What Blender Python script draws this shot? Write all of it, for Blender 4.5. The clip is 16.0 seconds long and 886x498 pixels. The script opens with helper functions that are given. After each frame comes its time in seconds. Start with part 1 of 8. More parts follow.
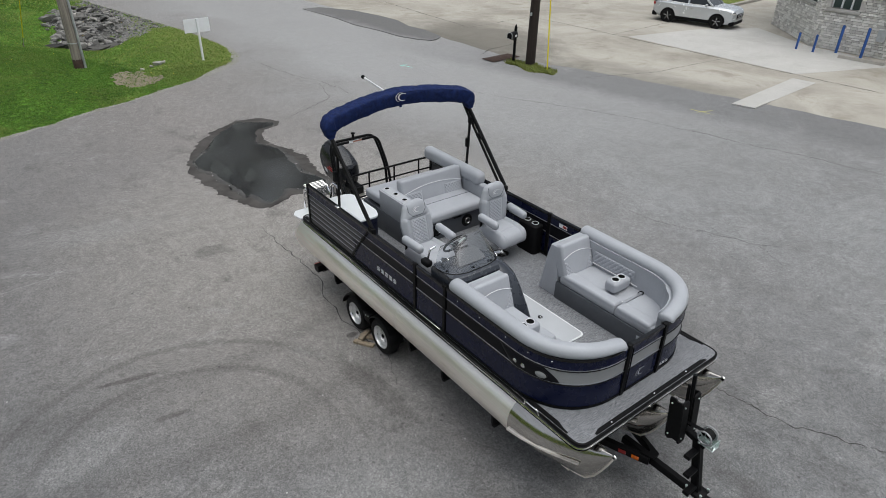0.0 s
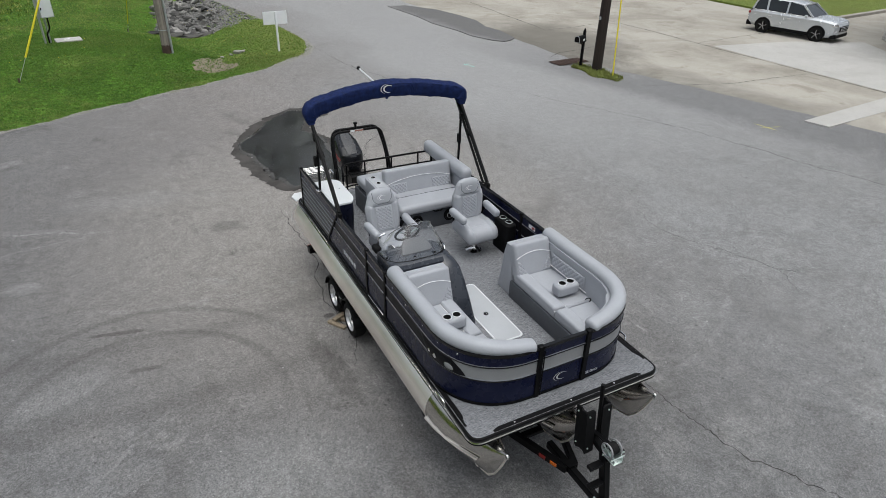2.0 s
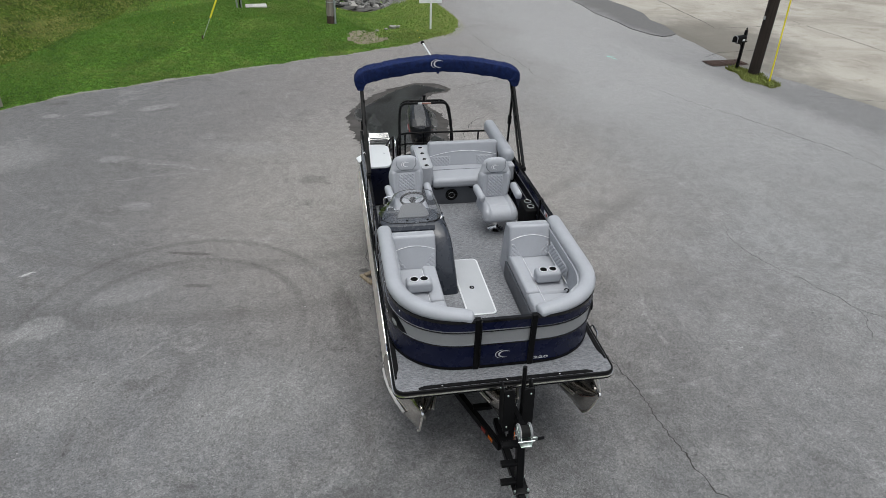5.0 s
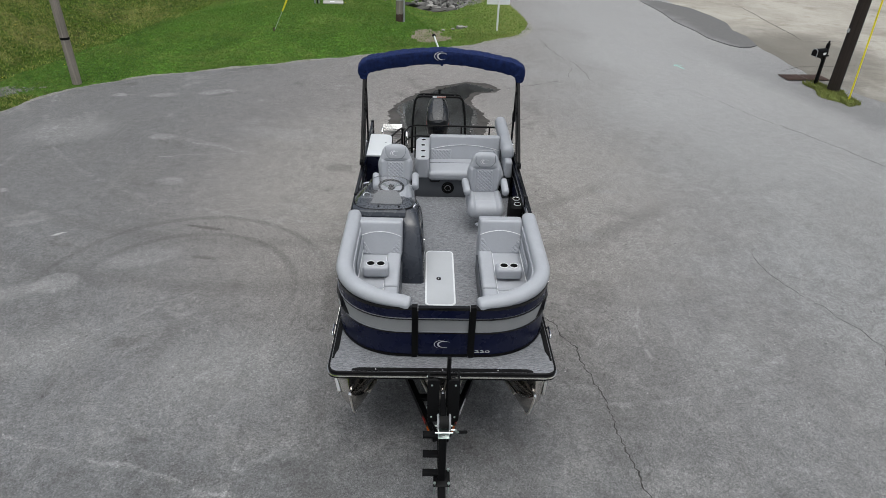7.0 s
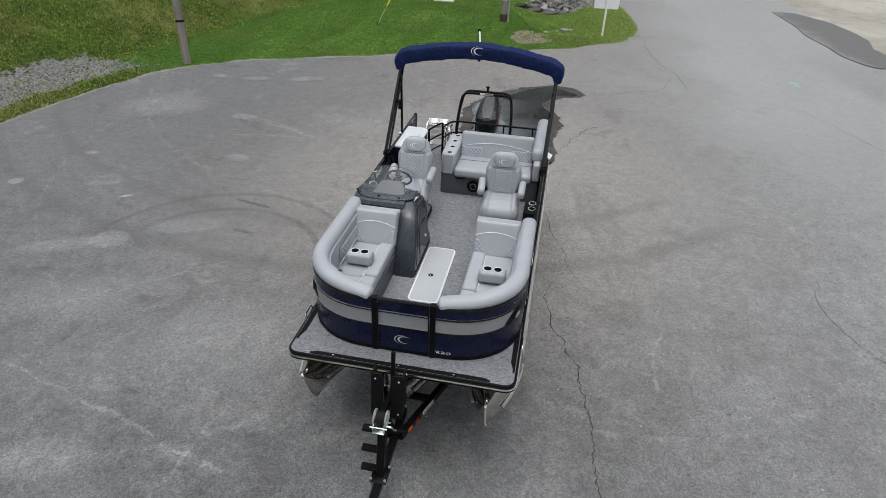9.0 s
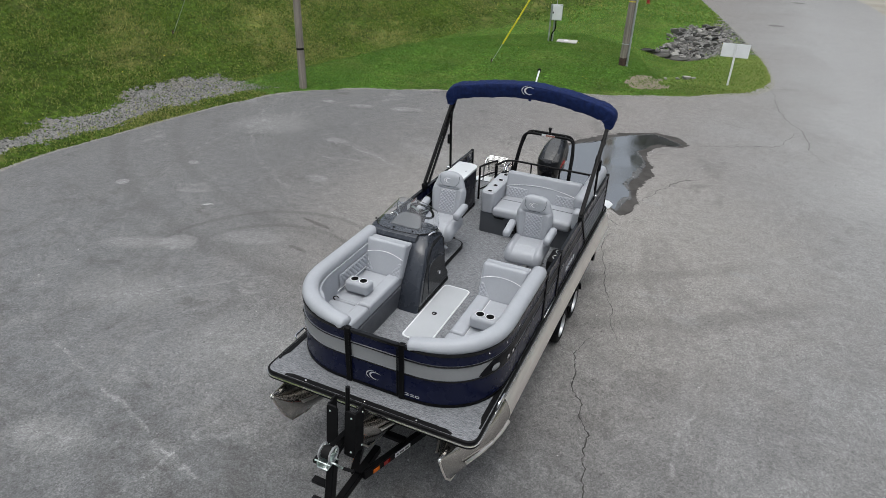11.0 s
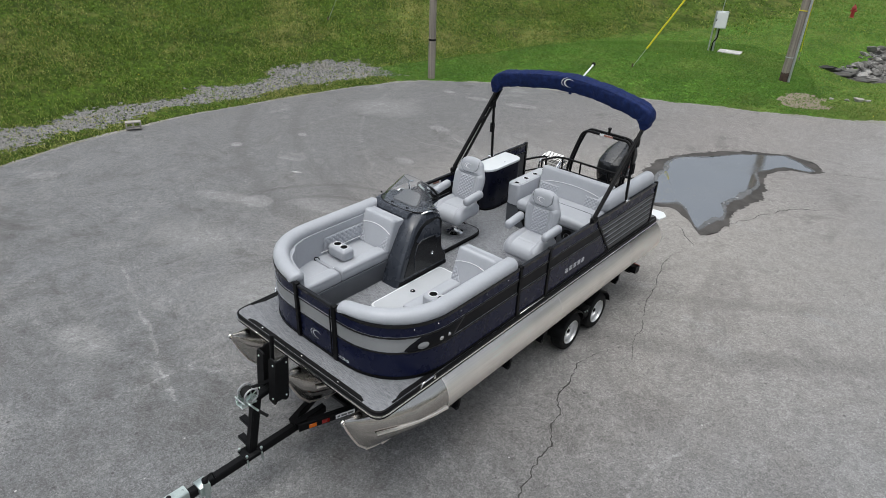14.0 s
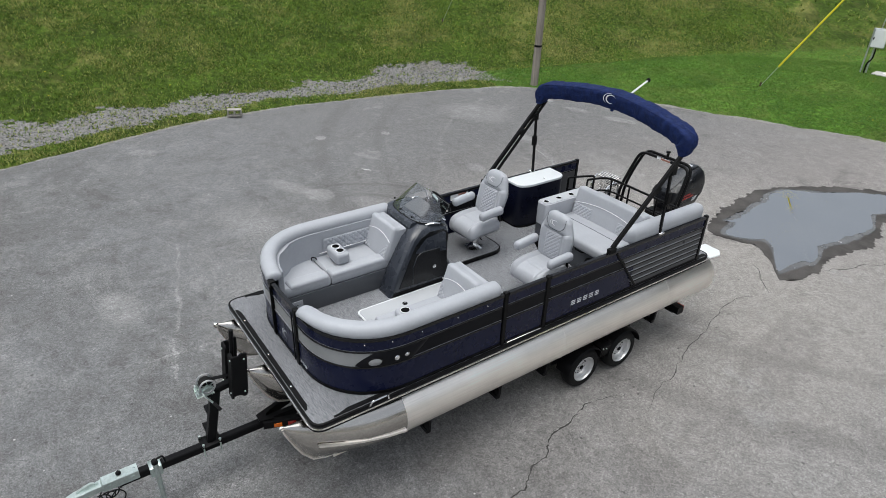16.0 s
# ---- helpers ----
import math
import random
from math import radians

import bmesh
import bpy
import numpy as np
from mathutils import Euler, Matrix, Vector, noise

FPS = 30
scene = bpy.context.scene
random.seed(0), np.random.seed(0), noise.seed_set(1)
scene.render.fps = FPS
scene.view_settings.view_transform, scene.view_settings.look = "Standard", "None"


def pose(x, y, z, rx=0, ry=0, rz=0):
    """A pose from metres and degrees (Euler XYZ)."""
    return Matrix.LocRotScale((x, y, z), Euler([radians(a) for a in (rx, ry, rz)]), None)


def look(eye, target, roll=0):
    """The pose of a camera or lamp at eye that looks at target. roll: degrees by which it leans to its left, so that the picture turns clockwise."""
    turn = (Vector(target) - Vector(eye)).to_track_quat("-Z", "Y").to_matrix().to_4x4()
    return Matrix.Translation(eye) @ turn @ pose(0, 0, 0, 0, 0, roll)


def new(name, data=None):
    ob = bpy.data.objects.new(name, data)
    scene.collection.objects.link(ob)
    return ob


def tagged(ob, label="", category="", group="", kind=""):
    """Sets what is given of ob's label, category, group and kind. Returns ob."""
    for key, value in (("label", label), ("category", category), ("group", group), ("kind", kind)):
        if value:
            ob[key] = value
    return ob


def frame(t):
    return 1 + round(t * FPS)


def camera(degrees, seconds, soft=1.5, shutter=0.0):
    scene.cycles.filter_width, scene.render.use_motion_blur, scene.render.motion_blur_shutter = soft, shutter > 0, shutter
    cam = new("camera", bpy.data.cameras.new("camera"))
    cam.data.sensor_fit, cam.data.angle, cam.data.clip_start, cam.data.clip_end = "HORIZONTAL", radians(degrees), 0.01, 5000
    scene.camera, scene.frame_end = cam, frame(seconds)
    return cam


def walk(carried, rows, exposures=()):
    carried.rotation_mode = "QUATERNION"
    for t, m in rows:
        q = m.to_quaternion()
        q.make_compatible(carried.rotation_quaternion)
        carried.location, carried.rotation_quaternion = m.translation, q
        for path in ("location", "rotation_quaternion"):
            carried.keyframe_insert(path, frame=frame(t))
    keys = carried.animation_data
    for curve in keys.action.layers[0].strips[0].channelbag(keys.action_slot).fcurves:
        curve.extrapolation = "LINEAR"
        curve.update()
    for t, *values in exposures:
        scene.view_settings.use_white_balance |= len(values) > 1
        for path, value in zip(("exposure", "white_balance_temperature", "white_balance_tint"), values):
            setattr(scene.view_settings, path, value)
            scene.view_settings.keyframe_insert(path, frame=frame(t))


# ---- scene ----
cam = camera(70.7, 16.0, soft=0.5)
METRES, EYE, TILT, LEAN, TURN = 13.0, 6.40, 0.0, 0.0, -38.2
STOPS, KELVIN, TINT = 0.18, 6360, 7
OX, OY = -5.247, -2.636
ROWS = [
    (0.0, 0.0, 0.0, 0.0, 0.71, -30.3, -1.22),
    (0.5, 0.0338, -0.0052, -0.0011, 1.62, -30.27, -1.25),
    (1.0, 0.0699, -0.0066, -0.0015, 3.6, -30.26, -1.27),
    (1.5, 0.1076, -0.0046, -0.0016, 6.72, -30.3, -1.33),
    (2.0, 0.1451, -0.0011, -0.0016, 10.63, -30.33, -1.37),
    (2.5, 0.1741, 0.0033, 0.0001, 13.58, -31.78, -1.4),
    (3.0, 0.2005, 0.0143, 0.0024, 16.97, -31.85, -1.46),
    (3.5, 0.2329, 0.0156, 0.0018, 20.37, -31.87, -1.49),
    (4.0, 0.2646, 0.0145, 0.001, 23.6, -31.91, -1.5),
    (6.5, 0.4011, 0.0671, -0.0066, 34.59, -31.58, -1.68),
    (7.0, 0.426, 0.0841, -0.0108, 37.36, -31.61, -1.71),
    (7.5, 0.4479, 0.1025, -0.0148, 40.29, -31.63, -1.77),
    (8.0, 0.4725, 0.1231, -0.0168, 43.17, -31.66, -1.78),
    (8.5, 0.4932, 0.1477, -0.0182, 46.27, -31.72, -1.8),
    (9.0, 0.5082, 0.1751, -0.0201, 49.58, -31.74, -1.83),
    (9.5, 0.5174, 0.2042, -0.0174, 53.18, -29.89, -1.81),
    (12.0, 0.5882, 0.3332, -0.0298, 68.44, -29.0, -1.87),
    (12.5, 0.6005, 0.3588, -0.0321, 71.21, -29.05, -1.88),
    (13.0, 0.611, 0.3855, -0.035, 73.96, -29.08, -1.9),
    (13.5, 0.6201, 0.4166, -0.0374, 76.94, -29.12, -1.91),
    (14.0, 0.6231, 0.4465, -0.039, 79.93, -29.16, -1.91),
    (14.5, 0.6194, 0.474, -0.0414, 83.18, -29.2, -1.9),
    (15.0, 0.6134, 0.5066, -0.0432, 86.16, -29.23, -1.89),
    (15.5, 0.6093, 0.5415, -0.0428, 89.62, -29.26, -1.87),
    (16.0, 0.601, 0.5732, -0.0389, 93.16, -29.3, -1.87),
]
walk(cam, [(t, pose(OX, OY, EYE, TILT, LEAN, TURN) @ pose(METRES * x, METRES * y, METRES * z, 90 + pitch, roll, yaw)) for t, x, y, z, yaw, pitch, roll in ROWS],
     exposures=[(0.0, STOPS - 0.03, KELVIN, TINT), (4.0, STOPS - 0.01, KELVIN, TINT), (9.5, STOPS + 0.03, KELVIN, TINT), (12.0, STOPS + 0.12, KELVIN, TINT), (14.0, STOPS + 0.22, KELVIN, TINT), (16.0, STOPS + 0.29, KELVIN, TINT)])


# ---- sky and sun: an overcast day ----
world = bpy.data.worlds.new("overcast_sky")
scene.world = world
world.use_nodes = True
wn, wl = world.node_tree.nodes, world.node_tree.links
sky = wn.new("ShaderNodeTexSky")
sky.sky_type, sky.sun_disc = "NISHITA", False
sky.sun_elevation, sky.sun_rotation = radians(74), radians(180)
sky.air_density, sky.dust_density, sky.ozone_density = 1.0, 5.0, 1.5
grey = wn.new("ShaderNodeHueSaturation")
grey.inputs["Saturation"].default_value = 0.38
wl.new(sky.outputs[0], grey.inputs["Color"])
wl.new(grey.outputs[0], wn["Background"].inputs["Color"])
wn["Background"].inputs["Strength"].default_value = 0.135

sun = new("sun", bpy.data.lights.new("sun", "SUN"))
sun.data.energy, sun.data.angle, sun.data.color = 1.25, radians(70), (1.0, 0.98, 0.96)
sun.matrix_basis = look((0.5, 1.5, 30), (0, 0, 0))


# ---- materials ----
class Nodes:
    """A small writer of node materials."""

    def __init__(self, name):
        self.m = bpy.data.materials.new(name)
        self.m.use_nodes = True
        self.t = self.m.node_tree
        self.b = self.t.nodes["Principled BSDF"]
        self.co = self.t.nodes.new("ShaderNodeTexCoord").outputs["Object"]

    def link(self, a, b):
        self.t.links.new(a, b)

    def put(self, key, v):
        if hasattr(v, "links"):
            self.link(v, self.b.inputs[key])
        else:
            self.b.inputs[key].default_value = v

    def node(self, kind, **inputs):
        n = self.t.nodes.new(kind)
        for k, v in inputs.items():
            s = n.inputs[k.replace("_", " ")]
            if hasattr(v, "links"):
                self.link(v, s)
            else:
                s.default_value = v
        return n

    def stretch(self, x, y, z):
        n = self.t.nodes.new("ShaderNodeMapping")
        self.link(self.co, n.inputs[0])
        n.inputs["Scale"].default_value = (x, y, z)
        return n.outputs[0]

    def noise(self, scale, detail=4.0, rough=0.55, co=None, warp=0.0):
        n = self.node("ShaderNodeTexNoise", Scale=scale, Detail=detail, Roughness=rough, Distortion=warp)
        self.link(co or self.co, n.inputs["Vector"])
        return n.outputs["Fac"]

    def cells(self, scale, feature="F1", co=None, out="Distance", rand=1.0):
        n = self.node("ShaderNodeTexVoronoi", Scale=scale, Randomness=rand)
        n.feature = feature
        self.link(co or self.co, n.inputs["Vector"])
        return n.outputs[out]

    def span(self, v, a, b, lo=0.0, hi=1.0):
        n = self.node("ShaderNodeMapRange", Value=v)
        n.inputs[1].default_value, n.inputs[2].default_value, n.inputs[3].default_value, n.inputs[4].default_value = a, b, lo, hi
        return n.outputs[0]

    def math(self, op, a, b=0.0):
        n = self.t.nodes.new("ShaderNodeMath")
        n.operation = op
        for i, v in enumerate((a, b)):
            if hasattr(v, "links"):
                self.link(v, n.inputs[i])
            else:
                n.inputs[i].default_value = v
        return n.outputs[0]

    def mix(self, f, a, b):
        n = self.t.nodes.new("ShaderNodeMix")
        n.data_type = "RGBA"
        for i, v in ((0, f), (6, a), (7, b)):
            if hasattr(v, "links"):
                self.link(v, n.inputs[i])
            else:
                n.inputs[i].default_value = v if i == 0 else (*v, 1)
        return n.outputs[2]

    def scaled(self, col, f):
        """col times the value f."""
        n = self.t.nodes.new("ShaderNodeVectorMath")
        n.operation = "SCALE"
        if hasattr(col, "links"):
            self.link(col, n.inputs[0])
        else:
            n.inputs[0].default_value = col
        if hasattr(f, "links"):
            self.link(f, n.inputs["Scale"])
        else:
            n.inputs["Scale"].default_value = f
        return n.outputs[0]

    def bump(self, h, strength=0.3, dist=0.01):
        n = self.node("ShaderNodeBump", Height=h, Strength=strength, Distance=dist)
        self.put("Normal", n.outputs[0])

    def island(self):
        return self.t.nodes.new("ShaderNodeNewGeometry").outputs["Random Per Island"]

    def piece(self):
        return self.t.nodes.new("ShaderNodeObjectInfo").outputs["Random"]

    def axis(self, i):
        n = self.t.nodes.new("ShaderNodeSeparateXYZ")
        self.link(self.co, n.inputs[0])
        return n.outputs[i]


def plain(name, col, rough=0.5, metal=0.0, var=0.12, big=2.0, fine=60.0, bump=0.1, dist=0.002, coat=0.0, spec=0.5):
    """A surface of one colour with stains and grain of two sizes."""
    n = Nodes(name)
    f = n.math("ADD", n.span(n.noise(big), 0.3, 0.7, 1 - var, 1 + var), n.span(n.noise(fine), 0.3, 0.7, -var * 0.5, var * 0.5))
    n.put("Base Color", n.scaled(col, f))
    n.put("Roughness", n.span(n.noise(big * 3), 0.3, 0.7, max(rough - 0.07, 0.02), min(rough + 0.07, 1)))
    n.put("Metallic", metal)
    n.put("Coat Weight", coat)
    n.put("Specular IOR Level", spec)
    if bump:
        n.bump(n.noise(fine), bump, dist)
    return n.m


def asphalt_material():
    n = Nodes("asphalt")
    x, y = n.axis(0), n.axis(1)
    big = n.noise(0.16, 5, 0.6, warp=0.6)
    mid = n.noise(0.9, 8, 0.72, warp=0.4)
    mottle = n.noise(4.5, 6, 0.75, warp=0.3)
    streak = n.noise(1.0, 7, 0.7, co=n.stretch(1.5, 0.22, 1))
    sweep_marks = n.noise(1.0, 6, 0.7, co=n.stretch(0.5, 2.6, 1))
    grain = n.noise(62, 4, 0.85)
    speck = n.noise(17, 5, 0.8)
    c = n.mix(n.span(big, 0.34, 0.66), (0.108, 0.108, 0.108), (0.160, 0.163, 0.167))
    c = n.mix(n.span(mid, 0.5, 0.68, 0, 0.6), c, (0.215, 0.216, 0.214))
    c = n.mix(n.span(mid, 0.47, 0.34, 0, 0.7), c, (0.074, 0.071, 0.069))
    c = n.mix(n.span(streak, 0.52, 0.68, 0, 0.5), c, (0.090, 0.087, 0.085))
    c = n.mix(n.span(sweep_marks, 0.56, 0.68, 0, 0.3), c, (0.215, 0.213, 0.210))
    # the road is older and paler than the lot
    road = n.span(n.math("ADD", x, n.math("MULTIPLY", n.math("SUBTRACT", big, 0.5), 5.0)), 0.0, 7.0)
    c = n.mix(n.math("MULTIPLY", road, n.span(y, 3.0, 15.0, 0.36, 0.72)), c, (0.335, 0.332, 0.330))
    # the lot is browner towards its far side
    far = n.span(n.math("ADD", y, n.math("MULTIPLY", mid, 6.0)), 2.5, 10.0, 0, 0.72)
    tan = n.mix(n.span(n.math("ADD", x, n.math("MULTIPLY", mid, 3.0)), -6.0, 2.0), (0.134, 0.132, 0.131), (0.235, 0.215, 0.202))
    c = n.mix(n.math("MULTIPLY", far, n.math("SUBTRACT", 1.0, road)), c, tan)

    # paler, warmer ground about the boat
    near = n.math("ADD", n.math("POWER", n.math("DIVIDE", x, 5.0), 2.0), n.math("POWER", n.math("DIVIDE", n.math("SUBTRACT", y, 7.8), 5.6), 2.0))
    c = n.mix(n.span(n.math("ADD", near, n.math("MULTIPLY", mid, 1.2)), 2.0, 0.7, 0, 0.68), c, (0.262, 0.247, 0.230))
    # grimy strip where the road meets the yard
    kerbside = n.math("ADD", n.math("ADD", x, n.math("MULTIPLY", y, 0.25)), n.math("MULTIPLY", mid, 1.5))
    c = n.mix(n.math("MULTIPLY", n.span(kerbside, 16.4, 17.6), n.span(y, 24.0, 14.0, 0, 0.6)), c, (0.120, 0.120, 0.122))

    def away(cx, cy):
        return n.math("SQRT", n.math("ADD", n.math("POWER", n.math("SUBTRACT", x, cx), 2.0), n.math("POWER", n.math("SUBTRACT", y, cy), 2.0)))

    def ring(cx, cy, r, w, cut, a, b):
        d = n.math("ABSOLUTE", n.math("SUBTRACT", n.math("ADD", away(cx, cy), n.math("MULTIPLY", n.math("SUBTRACT", mid, 0.5), 0.16)), r))
        side = n.span(n.math("ADD", n.math("MULTIPLY", n.math("SUBTRACT", x, cx), a), n.math("MULTIPLY", n.math("SUBTRACT", y, cy), b)), -0.5, 1.2)
        return n.math("MULTIPLY", n.math("MULTIPLY", n.span(d, w, w * 0.3), side), n.span(mottle, cut, cut + 0.2))
    # turning tyre marks
    for cx, cy, r, w, cut, a, b, k in ((-4.4, 3.55, 2.48, 0.10, 0.30, -0.2, 1, 0.34), (-4.38, 3.45, 1.92, 0.10, 0.30, 0.3, 1, 0.36), (-4.4, 3.5, 2.2, 0.34, 0.42, 0.1, 1, 0.14),
                                       (-3.2, 3.6, 1.5, 0.05, 0.42, 1, 0.2, 0.3), (3.6, 6.0, 2.7, 0.16, 0.42, -1, -0.8, 0.3), (-3.5, 16.0, 12.4, 0.3, 0.36, -1, -1, 0.3), (-3.5, 16.0, 10.9, 0.25, 0.36, -1, -1, 0.26)):
        c = n.mix(n.math("MULTIPLY", ring(cx, cy, r, w, cut, a, b), k), c, (0.055, 0.051, 0.049))
    # pale worn arcs
    for cx, cy, r, w, cut, a, b, k in ((2.4, 5.4, 4.45, 0.07, 0.42, 1, -0.7, 0.32), (-6.5, 6.0, 7.4, 0.08, 0.44, 0.3, -1, 0.3), (-1.2, 9.5, 9.0, 0.05, 0.44, -1, -0.4, 0.3), (-2.0, 15.5, 9.6, 0.08, 0.44, -1, -0.5, 0.3)):
        c = n.mix(n.math("MULTIPLY", ring(cx, cy, r, w, cut, a, b), k), c, (0.29, 0.29, 0.288))

    def oval(cx, cy, rx, ry, ragged, turn=0.0):
        dx, dy = n.math("SUBTRACT", x, cx), n.math("SUBTRACT", y, cy)
        ca, sa = math.cos(radians(turn)), math.sin(radians(turn))
        u = n.math("ADD", n.math("MULTIPLY", dx, ca / rx), n.math("MULTIPLY", dy, sa / rx))
        v = n.math("ADD", n.math("MULTIPLY", dx, -sa / ry), n.math("MULTIPLY", dy, ca / ry))
        e = n.math("ADD", n.math("POWER", u, 2.0), n.math("POWER", v, 2.0))
        return n.math("ADD", e, n.math("MULTIPLY", n.math("SUBTRACT", n.math("ADD", n.math("MULTIPLY", mid, 0.55), n.math("MULTIPLY", mottle, 0.45)), 0.5), ragged))
    # pale dried patches, the crisp ones first
    for cx, cy, rx, ry, turn, rag, soft_edge, k in ((-6.5, 3.65, 0.34, 0.30, 20, 2.4, 0.2, 0.48), (-5.35, 4.48, 0.62, 0.27, 20, 5.0, 0.4, 0.38), (-9.93, 5.3, 0.16, 0.15, 0, 1.2, 0.2, 0.8), (-9.4, 7.06, 0.15, 0.12, 0, 1.4, 0.2, 0.7),
                                                    (-7.15, 3.3, 0.75, 0.22, 25, 4.5, 0.5, 0.5), (-9.7, 10.6, 1.1, 0.8, 30, 3.5, 0.8, 0.42), (-6.0, 7.7, 0.3, 0.2, 0, 4.0, 0.3, 0.45), (-7.1, 10.3, 0.35, 0.2, 0, 4.0, 0.3, 0.5),
                                                    (-6.8, 14.1, 0.6, 0.25, 20, 4.0, 0.3, 0.6), (-8.3, 13.7, 0.45, 0.2, 20, 4.0, 0.3, 0.5), (-9.6, 13.6, 0.22, 0.15, 0, 2.0, 0.3, 0.6), (-7.26, 5.27, 0.13, 0.05, 30, 14.0, 0.3, 1.3),
                                                    (-4.1, -0.95, 0.55, 0.3, 10, 5.0, 0.6, 0.5), (-5.9, 1.9, 0.9, 0.5, 20, 5.0, 0.9, 0.42), (-3.1, 1.6, 1.0, 0.75, 15, 4.0, 1.0, 0.5), (3.9, 7.6, 0.3, 0.1, 0, 3.0, 0.4, 0.5),
                                                    (-6.2, 10.1, 1.4, 0.08, -20, 6.0, 0.6, 0.2), (-4.0, 10.7, 1.2, 0.4, -10, 5.0, 0.8, 0.3), (4.6, 2.2, 0.9, 0.3, 50, 5.0, 0.6, 0.35)):
        f = n.span(oval(cx, cy, rx, ry, rag, turn), 1.0 + soft_edge, 1.0 - soft_edge, 0, min(k, 1.0))
        c = n.mix(f, c, (0.245, 0.244, 0.241) if k < 1 else (0.40, 0.40, 0.39))
    # dark rubber dashes and oil
    for cx, cy, rx, ry, turn, rag, k in ((4.78, 42.06, 0.45, 0.4, 0, 1.0, 0.6), (6.57, 56.13, 0.5, 0.45, 0, 1.0, 0.6), (-1.38, 4.63, 0.09, 0.06, 0, 1.0, 0.75), (-4.55, 5.62, 0.42, 0.05, -12, 3.0, 0.6), (-4.3, 4.53, 0.22, 0.05, -8, 3.0, 0.5), (2.7, 3.5, 0.5, 0.35, 40, 9.0, 0.2), (2.5, 6.9, 0.45, 1.5, 10, 7.0, 0.16), (3.2, 5.3, 0.9, 0.25, 50, 8.0, 0.13), (-1.75, 3.4, 0.2, 0.9, 8, 4.0, 0.4), (-2.3, 8.6, 0.35, 0.2, 0, 5.0, 0.4)):
        c = n.mix(n.span(oval(cx, cy, rx, ry, rag, turn), 1.4, 0.7, 0, k), c, (0.06, 0.055, 0.052))

    def scratch(ax, ay, bx, by, w):
        """A thin pale scrape between two places."""
        ln = math.hypot(bx - ax, by - ay)
        ux, uy = (bx - ax) / ln, (by - ay) / ln
        dx, dy = n.math("SUBTRACT", x, ax), n.math("SUBTRACT", y, ay)
        u = n.math("ADD", n.math("MULTIPLY", dx, ux), n.math("MULTIPLY", dy, uy))
        v = n.math("ADD", n.math("MULTIPLY", dx, -uy), n.math("MULTIPLY", dy, ux))
        v = n.math("ABSOLUTE", n.math("ADD", v, n.math("MULTIPLY", n.math("SUBTRACT", mid, 0.5), 0.5)))
        ends = n.math("MULTIPLY", n.span(u, 0.0, 0.3), n.span(u, ln, ln - 0.5))
        return n.math("MULTIPLY", n.math("MULTIPLY", ends, n.span(v, w, w * 0.3)), n.span(mottle, 0.36, 0.56))
    for s, k in (((-5.9, 0.44, -4.4, 0.03, 0.03), 0.55), ((-4.5, 0.06, -2.6, -0.5, 0.04), 0.5), ((-2.9, -0.4, -1.6, -0.75, 0.04), 0.5), ((-6.5, 10.1, -4.4, 9.35, 0.05), 0.5), ((-6.6, 1.2, -3.9, 3.6, 0.03), 0.4),
                 ((-8.6, 1.0, -7.4, 2.4, 0.03), 0.4), ((-2.6, -1.4, -2.4, 0.6, 0.04), 0.35), ((3.4, 3.5, 3.1, 1.6, 0.04), 0.4), ((-7.0, 9.0, -4.6, 9.4, 0.025), 0.5)):
        c = n.mix(n.math("MULTIPLY", scratch(*s), k), c, (0.30, 0.30, 0.295))
    # scuffs and pale wear
    scuff = n.noise(0.55, 10, 0.8, warp=0.3)
    c = n.mix(n.span(scuff, 0.57, 0.62, 0, 0.38), c, (0.260, 0.258, 0.253))
    c = n.mix(n.math("MULTIPLY", n.span(scuff, 0.43, 0.38, 0, 0.42), n.math("SUBTRACT", 1.0, n.math("MULTIPLY", road, 0.8))), c, (0.072, 0.068, 0.065))
    f = n.math("MULTIPLY", n.span(grain, 0.32, 0.68, 0.42, 1.58), n.math("MULTIPLY", n.span(mottle, 0.3, 0.7, 0.82, 1.18), n.span(speck, 0.32, 0.68, 0.82, 1.18)))
    f = n.math("MULTIPLY", f, n.span(n.cells(48, out="Color"), 0.0, 1.0, 0.66, 1.34))
    f = n.math("MULTIPLY", f, n.span(n.cells(130, out="Color"), 0.0, 1.0, 0.74, 1.26))
    f = n.math("ADD", n.math("MULTIPLY", n.math("SUBTRACT", f, 1.0), n.math("SUBTRACT", 1.0, n.math("MULTIPLY", road, n.span(y, 4.0, 14.0, 0.1, 0.5)))), 1.0)
    c = n.scaled(c, f)
    # loose pale chips and dark pits
    chip = n.math("MULTIPLY", n.span(n.cells(21, out="Color"), 0.93, 0.97), n.span(n.cells(21), 0.32, 0.22))
    pit = n.math("MULTIPLY", n.span(n.cells(15, out="Color"), 0.90, 0.94), n.span(n.cells(15), 0.36, 0.22))
    c = n.mix(n.math("MULTIPLY", pit, 0.75), c, (0.045, 0.043, 0.042))
    c = n.mix(n.math("MULTIPLY", chip, 0.85), c, (0.50, 0.495, 0.48))
    n.put("Base Color", c)
    n.put("Roughness", n.span(mid, 0.3, 0.7, 0.68, 0.9))
    n.put("Specular IOR Level", 0.4)
    n.bump(n.math("ADD", grain, n.math("ADD", n.math("MULTIPLY", mottle, 0.8), n.math("MULTIPLY", chip, 0.5))), 0.75, 0.012)
    return n.m


